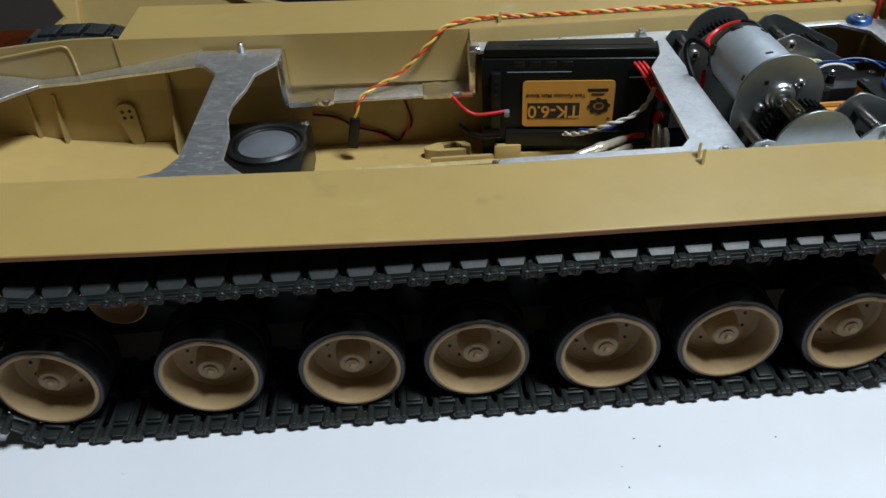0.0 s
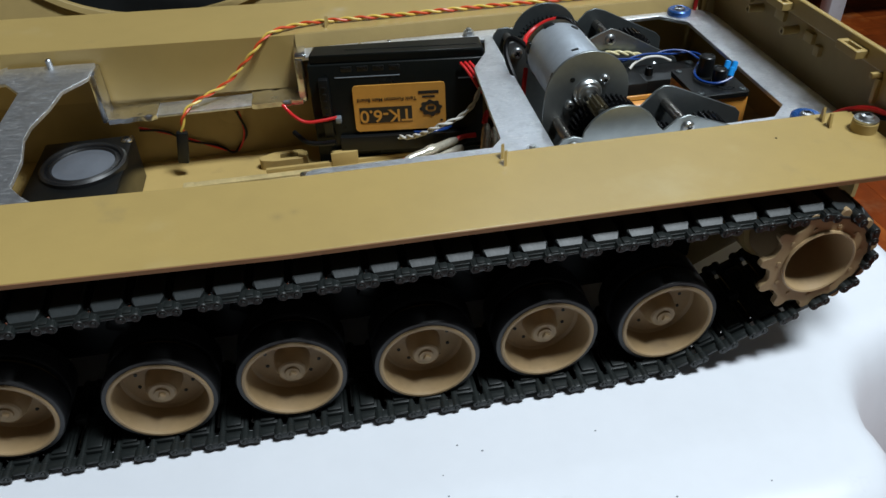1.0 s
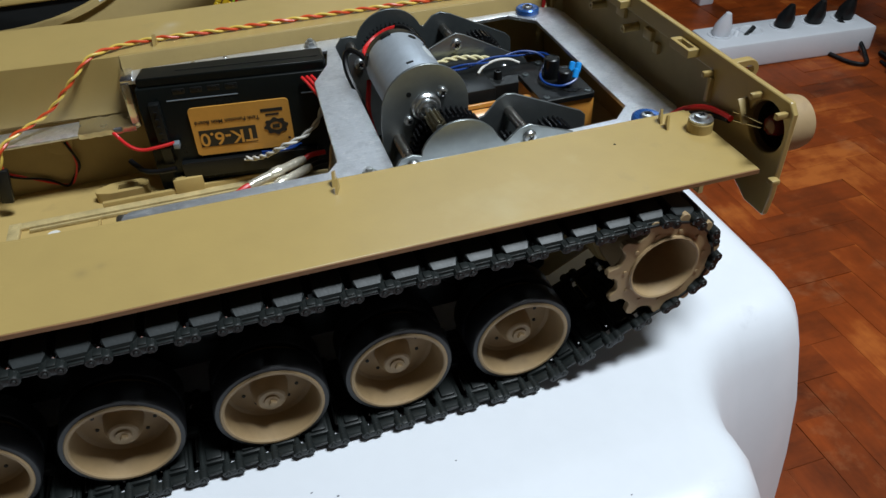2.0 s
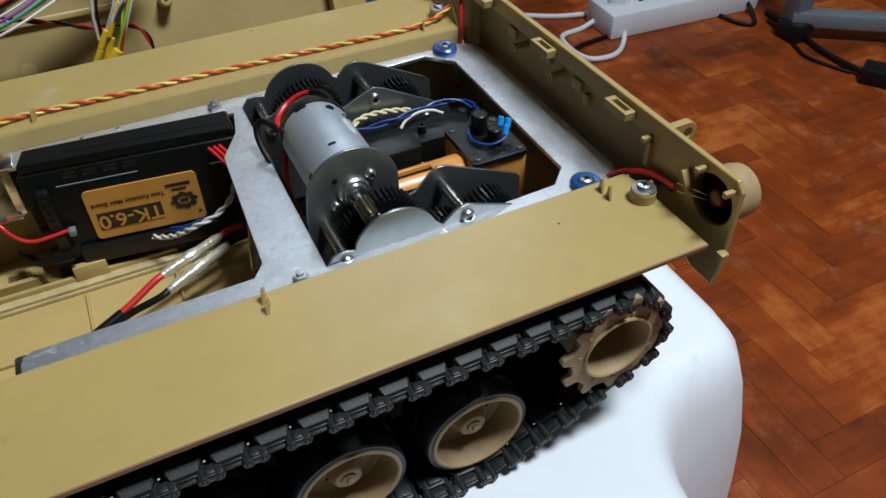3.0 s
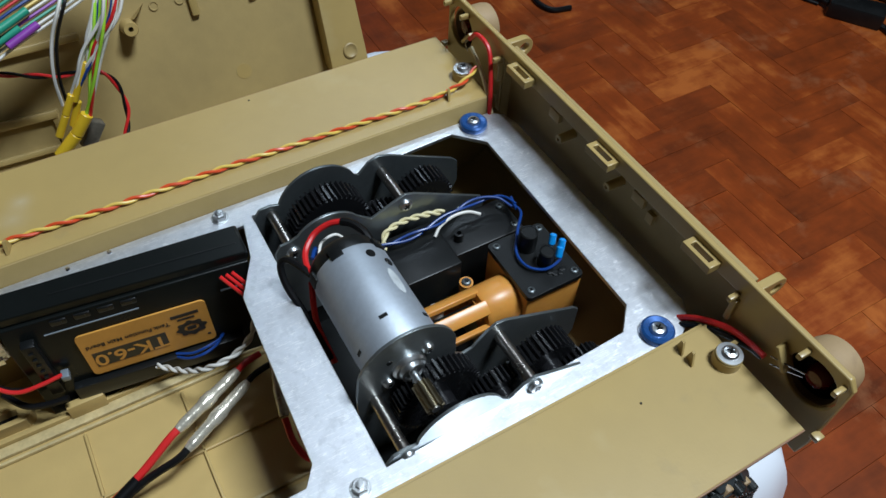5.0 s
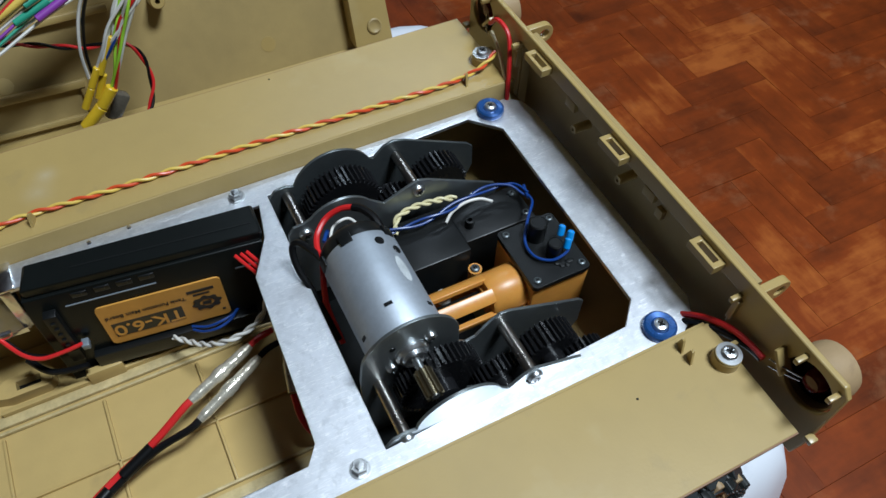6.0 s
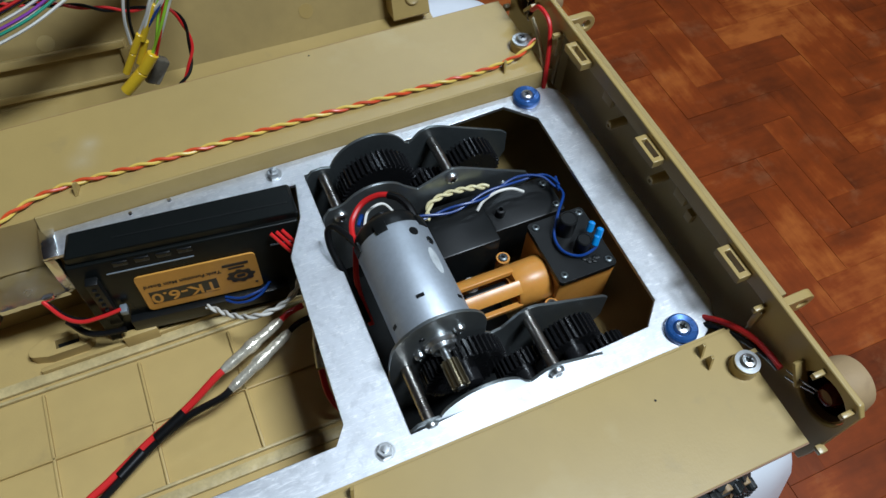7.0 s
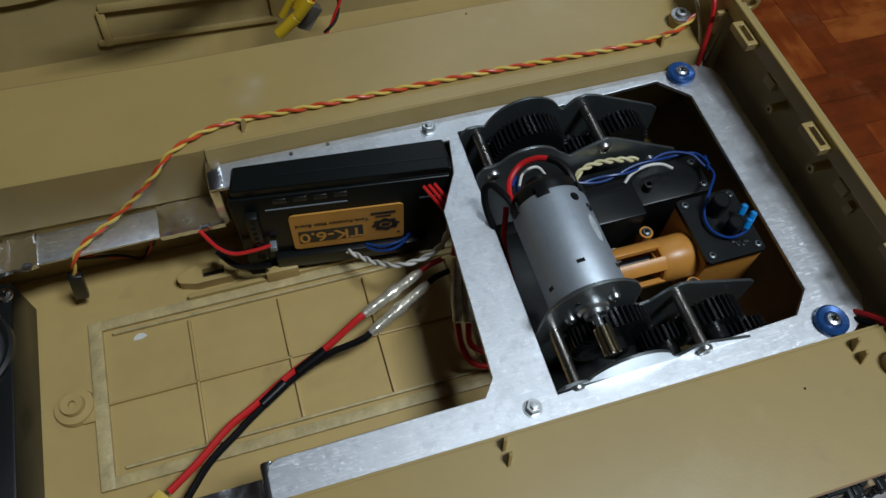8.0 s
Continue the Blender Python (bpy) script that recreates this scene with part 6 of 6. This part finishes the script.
# long sunk panel with a raised rim, and the ledge below it
bm = bmesh.new()
TILT = pose(0, 0, 0, -24, 0, 0).to_3x3()
for (xa, za), (xb, zb), w, proud in (((-0.142, 0.0368), (-0.046, 0.0330), 0.0046, 0.0044), ((-0.148, 0.0192), (-0.046, 0.0158), 0.0034, 0.0030)):
    p, q = wall_at(xa, za, proud / 2), wall_at(xb, zb, proud / 2)
    slope = Matrix.Rotation(-math.atan2(q.z - p.z, q.x - p.x), 3, "Y")
    box(bm, (p + q) / 2, ((q - p).length, proud, w), TILT @ slope, bevel=0.0007)
for x in (-0.1420, -0.0470):
    box(bm, wall_at(x, 0.0262, 0.0016), (0.0046, 0.0034, 0.0200), TILT, bevel=0.0007)
part("panel_rim", bm, tan, shell)
bm = bmesh.new()
box(bm, wall_at(-0.12, 0.0660, 0.002), (0.20, 0.0050, 0.0040), TILT, bevel=0.0008)
part("ledge", bm, tan, shell)
# wide flat black oval painting the turret opening's dark, with a raised lip
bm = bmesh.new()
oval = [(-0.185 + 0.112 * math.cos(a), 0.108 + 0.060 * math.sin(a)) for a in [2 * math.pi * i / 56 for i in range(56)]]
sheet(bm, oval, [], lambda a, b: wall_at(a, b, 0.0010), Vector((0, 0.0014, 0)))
part("turret_dark_sheet", bm, black_plastic, shell, "flat black sheet painted as the dark of a turret well")
bm = bmesh.new()
sheet(bm, [(-0.185 + 1.03 * (a + 0.185), 0.108 + 1.05 * (b - 0.108)) for a, b in oval], [[(-0.185 + 0.985 * (a + 0.185), 0.108 + 0.975 * (b - 0.108)) for a, b in oval]], lambda a, b: wall_at(a, b, 0.0045), Vector((0, 0.0050, 0)))
part("turret_lip", bm, tan_dull, shell, bevel=0.0006)
# thick lug at the bow end
bm = bmesh.new()
sheet(bm, [(-0.371, 0.030), (-0.371, 0.100), (-0.386, 0.090), (-0.390, 0.062), (-0.383, 0.052), (-0.396, 0.044), (-0.396, 0.034)], [], lambda a, b: wall_at(a, b, 0.0060), Vector((0, 0.0090, 0)))
part("bow_lug", bm, tan_floor, shell, bevel=0.0020)
# end block and screw hole
bm = bmesh.new()
pts = [(0.1120, GROUND + 0.012), (0.137, GROUND + 0.012), (0.137, 0.110), (0.1165, 0.120)]
sheet(bm, pts, [], lambda a, b: wall_at(a, b, 0.0120), Vector((0, 0.0125, 0)))
part("end_block", bm, tan, shell, bevel=0.0010)
bm = bmesh.new()
lathe(bm, wall_at(0.1265, 0.0225, 0.0121), (0, -0.912, 0.41), [(0.0048, 0), (0.0048, 0.0008), (0.0040, 0.0012), (0.0030, 0.0006), (0.0016, 0.0002), (0, 0.0002)], 22)
part("hole_rim", bm, tan_dull, shell, "recessed screw hole")
# screw post with its gussets
bm = bmesh.new()
lathe(bm, wall_at(0.0060, 0.0640, 0.0), (0, -0.912, 0.41), [(0.0046, 0), (0.0040, 0.0130), (0.0036, 0.0136), (0.0014, 0.0136), (0.0012, 0.0060), (0, 0.0060)], 22)
post = part("screw_post", bm, tan, shell)
bm = bmesh.new()
sheet(bm, [(0.0, 0.0), (0.0105, 0.0), (0.0015, 0.0100)], [], lambda a, b: wall_at(0.0085 + a * 0.8, 0.0670 + a * 0.5, b), Vector((0.0012, 0, 0.0012)))
part("gusset", bm, tan, post)
for x, z in ((0.0230, 0.0705), (0.0375, 0.0705), (0.0525, 0.0700), (0.0660, 0.0700)):
    bm = bmesh.new()
    lathe(bm, wall_at(x, z, 0.0001), (0, -0.912, 0.41), [(0.0026, 0), (0.0026, 0.0007), (0.0021, 0.0007), (0.0019, 0.0002), (0, 0.0002)], 16)
    part("pin_mark", bm, tan_dull, shell)
for x, z0, z1 in ((0.0440, 0.0585, 0.1150), (0.0790, 0.0600, 0.1150)):
    bm = bmesh.new()
    p = wall_at(x, (z0 + z1) / 2, 0.0016)
    box(bm, p, (0.0046, 0.0040, z1 - z0), pose(0, 0, 0, -24, 0, 0).to_3x3(), bevel=0.0008)
    part("rib", bm, tan, shell)
bm = bmesh.new()
box(bm, wall_at(0.093, 0.0735, 0.0006), (0.040, 0.0016, 0.0012), pose(0, 0, 0, -24, 0, 0).to_3x3())
part("seam", bm, tan, shell)
for x, z in ((0.0610, 0.0260), (-0.085, 0.0410)):
    bm = bmesh.new()
    lathe(bm, wall_at(x, z, -0.0002), (0, -0.912, 0.41), [(0.0046, 0), (0.0046, 0.0004), (0, 0.0004)], 22)
    part("ejector_mark", bm, tan, shell)
screw(shell, wall_at(0.122, 0.075, 0.0098), (0, -0.912, 0.41), 0.0042, name="chrome_screw", mat=chrome)

# loom of thin wires hanging in the shell
loom = thing("wire_loom", "loose bundle of thin coloured wires with yellow sleeves", "wire loom")
rnd = random.Random(11)
ends = [(-0.0345, 0.172, 0.0810), (-0.0240, 0.173, 0.0940), (-0.0290, 0.172, 0.0900), (-0.0310, 0.170, 0.0700)]
for i, mat in enumerate((white_wire, white_wire, white_wire, red_wire, white_wire, lime_wire, blue_wire, lime_wire, white_wire, red_wire, white_wire, lime_wire, blue_wire, white_wire, black_wire, white_wire)):
    e = Vector(ends[i % 4]) + Vector((rnd.uniform(-0.0010, 0.0010), rnd.uniform(-0.0012, 0.0012), rnd.uniform(-0.002, 0.003)))
    t = Vector((-0.0040 + rnd.uniform(-0.007, 0.006), 0.176 + rnd.uniform(-0.006, 0.004), 0.1210 + rnd.uniform(0, 0.006)))
    m = (e + t) / 2 + Vector((rnd.uniform(-0.0025, 0.0025) - 0.0015, -0.002, rnd.uniform(-0.002, 0.002)))
    bm = bmesh.new()
    tube(bm, [e, e.lerp(m, 0.5) + Vector((0, -0.001, 0)), m, t, t + Vector((0.014, 0.030, 0.030)), t + Vector((-0.030, 0.070, 0.020))], 0.00078, 6)
    part("strand", bm, mat, loom)
# one stray pair to the left of the bundle
for mat, dx in ((white_wire, 0.0), (black_wire, 0.0022)):
    bm = bmesh.new()
    tube(bm, [(-0.0400 + dx, 0.172, 0.0790), (-0.0385 + dx, 0.172, 0.0950), (-0.0330 + dx, 0.174, 0.1120), (-0.0230 + dx, 0.178, 0.1280), (-0.010 + dx, 0.21, 0.135)], 0.0008, 6)
    part("strand", bm, mat, loom)
for p0, p1, r in (((-0.0472, 0.1700, 0.0640), (-0.0405, 0.1708, 0.0742), 0.0018), ((-0.0405, 0.1708, 0.0744), (-0.0345, 0.1716, 0.0838), 0.0018), ((-0.0345, 0.1712, 0.0800), (-0.0285, 0.1720, 0.0905), 0.0017), ((-0.0290, 0.1720, 0.0900), (-0.0232, 0.1726, 0.0975), 0.0017),
                  ((-0.0395, 0.1716, 0.0665), (-0.0330, 0.1722, 0.0790), 0.0018),
                  ((-0.0505, 0.1690, 0.0535), (-0.0396, 0.1692, 0.0628), 0.0031), ((-0.0394, 0.1692, 0.0630), (-0.0316, 0.1698, 0.0720), 0.0030)):
    bm = bmesh.new()
    rod(bm, p0, p1, r, 14, 0.0003)
    part("sleeve", bm, yellow_sleeve, loom, "yellow heat-shrink sleeve")
bm = bmesh.new()
box(bm, (-0.0330, 0.1760, 0.0560), (0.0080, 0.0060, 0.0150), pose(0, 0, 0, 0, 38, 10).to_3x3(), bevel=0.0012)
part("clear_plug", bm, clear_smoke, loom, "smoky clear plug housing")
pair("speaker_wire", [(-0.200, 0.226, 0.1000), (-0.110, 0.218, 0.0870), (-0.070, 0.214, 0.0790), (-0.040, 0.210, 0.0700), (-0.0230, 0.208, 0.0690), (-0.0150, 0.205, 0.0650), (-0.0118, 0.201, 0.0570), (-0.0125, 0.196, 0.0460), (-0.0175, 0.190, 0.0370), (-0.024, 0.186, 0.032)],
     0.00085, 0.026, red_wire, black_wire, "twisted red and black wire inside the shell")
side_loom = thing("wire_loom", "fan of coloured wires with green and violet sleeves", "wire loom")
for i, mat in enumerate((white_wire, white_wire, green_wire, violet_wire, white_wire, yellow_wire, blue_wire, red_wire, green_wire, white_wire, violet_wire, lime_wire, white_wire, blue_wire)):
    dz = 0.0026 * i
    bm = bmesh.new()
    tube(bm, [(-0.110 - 0.003 * i, 0.190, 0.078 + dz * 0.6), (-0.080, 0.196 + rnd.uniform(-0.004, 0.002), 0.086 + dz * 0.8), (-0.050, 0.203, 0.0950 + dz), (-0.020, 0.212, 0.1020 + dz), (0.0100, 0.222, 0.1100 + dz)], 0.0008, 6)
    part("strand", bm, mat, side_loom)
for p0, p1, mat in (((-0.062, 0.199, 0.0990), (-0.044, 0.203, 0.1040), green_wire), ((-0.052, 0.198, 0.0990), (-0.036, 0.203, 0.1035), violet_wire), ((-0.070, 0.197, 0.1035), (-0.052, 0.201, 0.1100), yellow_wire), ((-0.055, 0.200, 0.1060), (-0.038, 0.206, 0.1100), green_wire)):
    bm = bmesh.new()
    rod(bm, p0, p1, 0.0019, 12, 0.0003)
    part("sleeve", bm, mat, side_loom)

# ---- far background on the floor ----
def floor_cable(name, pts, r, mat, label):
    bm = bmesh.new()
    tube(bm, [(x, y, FLOOR + r + 0.0005 + dz) for x, y, dz in pts], r, 10, 10)
    return tagged(part(name, bm, mat), label, "power cable")


strip = thing("power_strip", "long white power strip lying on the parquet", "power strip")
bm = bmesh.new()
m = pose(0, 0, 0, 0, 0, -4).to_3x3()
box(bm, (1.115, 0.955, FLOOR + 0.0275), (0.38, 0.105, 0.055), m, bevel=0.006)
part("housing", bm, white_plastic, strip)
for i in range(5):
    p = Vector((1.115, 0.955, 0)) + m @ Vector((-0.148 + 0.074 * i, 0.008, 0))
    bm = bmesh.new()
    lathe(bm, (p.x, p.y, FLOOR + 0.0548), (0, 0, 1), [(0.026, 0), (0.026, 0.002), (0.022, 0.0022), (0.020, 0.0006), (0, 0.0006)], 24)
    s = part("socket", bm, white_plastic, strip)
    if i in (0, 2, 3, 4):
        bm = bmesh.new()
        lathe(bm, (p.x, p.y, FLOOR + 0.0556), (0.1, -0.2, 1), [(0.018, 0), (0.018, 0.020), (0.012, 0.036), (0.006, 0.050), (0, 0.050)], 16)
        tagged(part("mains_plug", bm, black_plastic if i else white_plastic), "mains plug pushed into the power strip", "plug", "plugs in the power strip")
floor_cable("extension_cable", [(1.00, 0.99, 0.06), (0.957, 0.992, 0.02), (0.90, 0.985, 0.0), (0.838, 0.971, 0.0), (0.822, 0.91, 0.0), (0.833, 0.864, 0.0), (0.87, 0.852, 0.0), (0.905, 0.862, 0.0), (0.945, 0.900, 0.0), (0.975, 0.94, 0.02), (1.00, 0.96, 0.055)], 0.0055, white_plastic, "looped white cord on the parquet")
floor_cable("extension_cable", [(0.70, 1.20, 0.0), (0.78, 1.13, 0.0), (0.835, 1.084, 0.0), (0.90, 1.05, 0.0), (0.97, 1.02, 0.01), (1.02, 0.98, 0.055)], 0.0055, white_plastic, "white cord on the parquet")
floor_cable("power_cable", [(1.04, 0.96, 0.06), (0.99, 0.945, 0.03), (0.95, 0.935, 0.0), (0.89, 0.925, 0.0), (0.838, 0.915, 0.0), (0.795, 0.883, 0.0), (0.775, 0.84, 0.0), (0.784, 0.801, 0.0), (0.82, 0.79, 0.0)], 0.0050, black_wire, "black cord on the parquet")
floor_cable("power_cable", [(1.30, 0.86, 0.0), (1.292, 0.80, 0.0), (1.284, 0.749, 0.0), (1.268, 0.66, 0.0), (1.261, 0.575, 0.006), (1.272, 0.54, 0.006)], 0.0060, black_wire, "black cord into the power adapter")
floor_cable("power_cable", [(1.292, 0.50, 0.006), (1.300, 0.47, 0.0), (1.290, 0.43, 0.0), (1.282, 0.396, 0.0), (1.30, 0.34, 0.0)], 0.0060, black_wire, "black cord leaving the power adapter")
floor_cable("power_cable", [(1.275, 0.83, 0.0), (1.261, 0.764, 0.0), (1.238, 0.71, 0.0), (1.227, 0.670, 0.0), (1.240, 0.62, 0.0), (1.255, 0.585, 0.0)], 0.0035, black_wire, "thin black cord on the parquet")
floor_cable("power_cable", [(1.24, 0.94, 0.055), (1.27, 0.90, 0.02), (1.262, 0.86, 0.0), (1.235, 0.83, 0.0), (1.21, 0.85, 0.0), (1.20, 0.90, 0.0)], 0.0045, black_wire, "black cord hanging from the power strip")
bm = bmesh.new()
box(bm, (1.285, 0.525, FLOOR + 0.016), (0.100, 0.052, 0.032), pose(0, 0, 0, 0, 0, -58).to_3x3(), bevel=0.006)
tagged(part("power_adapter", bm, black_plastic), "black power adapter on the parquet", "power adapter")

stand = thing("metal_stand", "grey metal furniture stand with black foot on the floor", "stand")
bm = bmesh.new()
box(bm, (1.430, 0.640, FLOOR + 0.045), (0.42, 0.036, 0.030), pose(0, 0, 0, 0, 0, -36).to_3x3(), bevel=0.004)
part("foot_bar", bm, grey_metal, stand)
bm = bmesh.new()
box(bm, (1.275, 0.765, FLOOR + 0.34), (0.042, 0.042, 0.62), bevel=0.004)
part("upright", bm, grey_metal, stand)
bm = bmesh.new()
box(bm, (1.268, 0.752, FLOOR + 0.020), (0.052, 0.060, 0.040), bevel=0.008)
part("foot", bm, black_plastic, stand)
bm = bmesh.new()
lathe(bm, (1.432, 0.545, FLOOR + 0.0605), (0, 0, 1), [(0, -0.0605), (0.052, -0.0605), (0.068, -0.03), (0.068, 0.06), (0.05, 0.09), (0, 0.095)], 28)
tagged(part("black_pot", bm, black_plastic), "round black plastic pot on the floor", "pot")

table_leg = thing("white_rack", "white painted metal rack standing behind the power strip", "rack")
for x in (1.120, 1.66):
    bm = bmesh.new()
    box(bm, (x, 1.26, FLOOR + 0.45), (0.040, 0.040, 0.90), bevel=0.004)
    part("upright", bm, white_plastic, table_leg)
for z in (0.14, 0.60):
    bm = bmesh.new()
    box(bm, (1.39, 1.32, FLOOR + z), (0.60, 0.18, 0.02), bevel=0.003)
    part("shelf", bm, dark_furniture, table_leg)
bm = bmesh.new()
box(bm, (1.35, 1.60, FLOOR + 0.36), (0.90, 0.24, 0.72), bevel=0.006)
tagged(part("dark_cabinet", bm, dark_furniture), "dark wooden cabinet against the wall", "cabinet")
crate = thing("storage_crate", "bright blue plastic storage crate on the floor", "crate")
bm = bmesh.new()
box(bm, (0.45, 1.255, FLOOR + 0.17), (0.36, 0.28, 0.34), bevel=0.015)
part("body", bm, blue_paint, crate)
bm = bmesh.new()
box(bm, (0.45, 1.255, FLOOR + 0.345), (0.39, 0.31, 0.022), bevel=0.006)
part("rim", bm, blue_paint, crate)

# ---- ceiling lamp ----
fixture = thing("ceiling_lamp", "plain white ceiling tube lamp", "ceiling lamp")
bm = bmesh.new()
box(bm, (*LAMP, 1.925), (0.54, 0.38, 0.040), bevel=0.006)
part("housing", bm, white_plastic, fixture)
lamp_box = thing("unseen_wall_lamp", "unseen lamp box added on the wall for the metal's reflections", "wall lamp")
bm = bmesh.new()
box(bm, (UNSEEN_LAMP[0], 1.724, UNSEEN_LAMP[2]), (0.94, 0.040, 0.30), bevel=0.006)
part("housing", bm, white_plastic, lamp_box)
pendant = thing("pendant_lamp", "unseen bulb holder on a short cord, added for the rail's glare", "pendant lamp")
bm = bmesh.new()
rod(bm, (BULB[0], BULB[1], BULB[2] + 0.10), (BULB[0], BULB[1], 1.955), 0.003, 8)
part("cord", bm, white_plastic, pendant)
bm = bmesh.new()
lathe(bm, (BULB[0], BULB[1], BULB[2] + 0.058), (0, 0, 1), [(0, 0), (0.016, 0), (0.019, 0.006), (0.019, 0.034), (0.008, 0.046), (0, 0.046)], 20)
part("holder", bm, white_plastic, pendant)

# crumbs of dust on the table
bm = bmesh.new()
rnd = random.Random(8)
for i in range(26):
    r = rnd.uniform(0.00025, 0.0008)
    bmesh.ops.create_icosphere(bm, subdivisions=1, radius=r, matrix=Matrix.Translation((rnd.uniform(-0.36, 0.08), rnd.uniform(-0.186, -0.140), GROUND + r * 0.4)) @ Matrix.Diagonal((1, rnd.uniform(0.5, 1), 0.5, 1)))
tagged(part("dust_crumbs", bm, grey_cone), "tiny grey crumbs of dust on the white table", "dust", kind="stuff")

# ---- parquet blocks ----
WIDE, RATIO = 0.0500, 3

def block_mesh(length, width):
    bm = bmesh.new()
    a, b, e = length / 2 - 0.00015, width / 2 - 0.00015, 0.00025
    lo = [bm.verts.new((x, y, -0.010)) for x, y in ((-a, -b), (a, -b), (a, b), (-a, b))]
    mid = [bm.verts.new((x, y, -e)) for x, y in ((-a, -b), (a, -b), (a, b), (-a, b))]
    top = [bm.verts.new((x, y, 0)) for x, y in ((-a + e, -b + e), (a - e, -b + e), (a - e, b - e), (-a + e, b - e))]
    for p, q in ((lo, mid), (mid, top)):
        for i in range(4):
            j = (i + 1) % 4
            bm.faces.new((p[i], p[j], q[j], q[i]))
    bm.faces.new(top)
    bm.faces.new(lo[::-1])
    bmesh.ops.recalc_face_normals(bm, faces=bm.faces)
    me = bpy.data.meshes.new("parquet_block")
    bm.to_mesh(me)
    bm.free()
    me.materials.append(parquet)
    return me


BLOCK = block_mesh(WIDE * RATIO, WIDE)
bv = [v.co.copy() for v in BLOCK.vertices]
bf = [tuple(p.vertices) for p in BLOCK.polygons]
rest_v, rest_f, placed = [], [], 0
rnd = random.Random(21)
for i in range(-42, 47):
    for j in range(-42, 43):
        k = (i - j) % (2 * RATIO)
        if k == 0:
            c, turn = (i * WIDE + WIDE * RATIO / 2, j * WIDE + WIDE / 2), 0.0
        elif k == 2 * RATIO - 1:
            c, turn = (i * WIDE + WIDE / 2, j * WIDE + WIDE * RATIO / 2), 90.0
        else:
            continue
        if not (-1.68 < c[0] < 1.88 and -1.68 < c[1] < 1.73):
            continue
        m = pose(c[0], c[1], FLOOR + rnd.uniform(-0.0004, 0.0004), rnd.uniform(-0.5, 0.5), rnd.uniform(-0.2, 0.2), turn + 180 * rnd.randint(0, 1))
        if 0.20 < c[0] < 1.15 and -0.20 < c[1] < 1.05 and placed < 300:
            ob = new("parquet_block", BLOCK)
            ob.matrix_world = m
            ob.parent = floor
            placed += 1
        else:
            n = len(rest_v)
            rest_v += [m @ v for v in bv]
            rest_f += [tuple(n + q for q in f) for f in bf]
me = bpy.data.meshes.new("parquet_field")
me.from_pydata([tuple(v) for v in rest_v], [], rest_f)
me.materials.append(parquet)
ob = new("parquet_field", me)
ob.parent = floor
tagged(ob, "herringbone field of red-brown parquet blocks", kind="stuff")
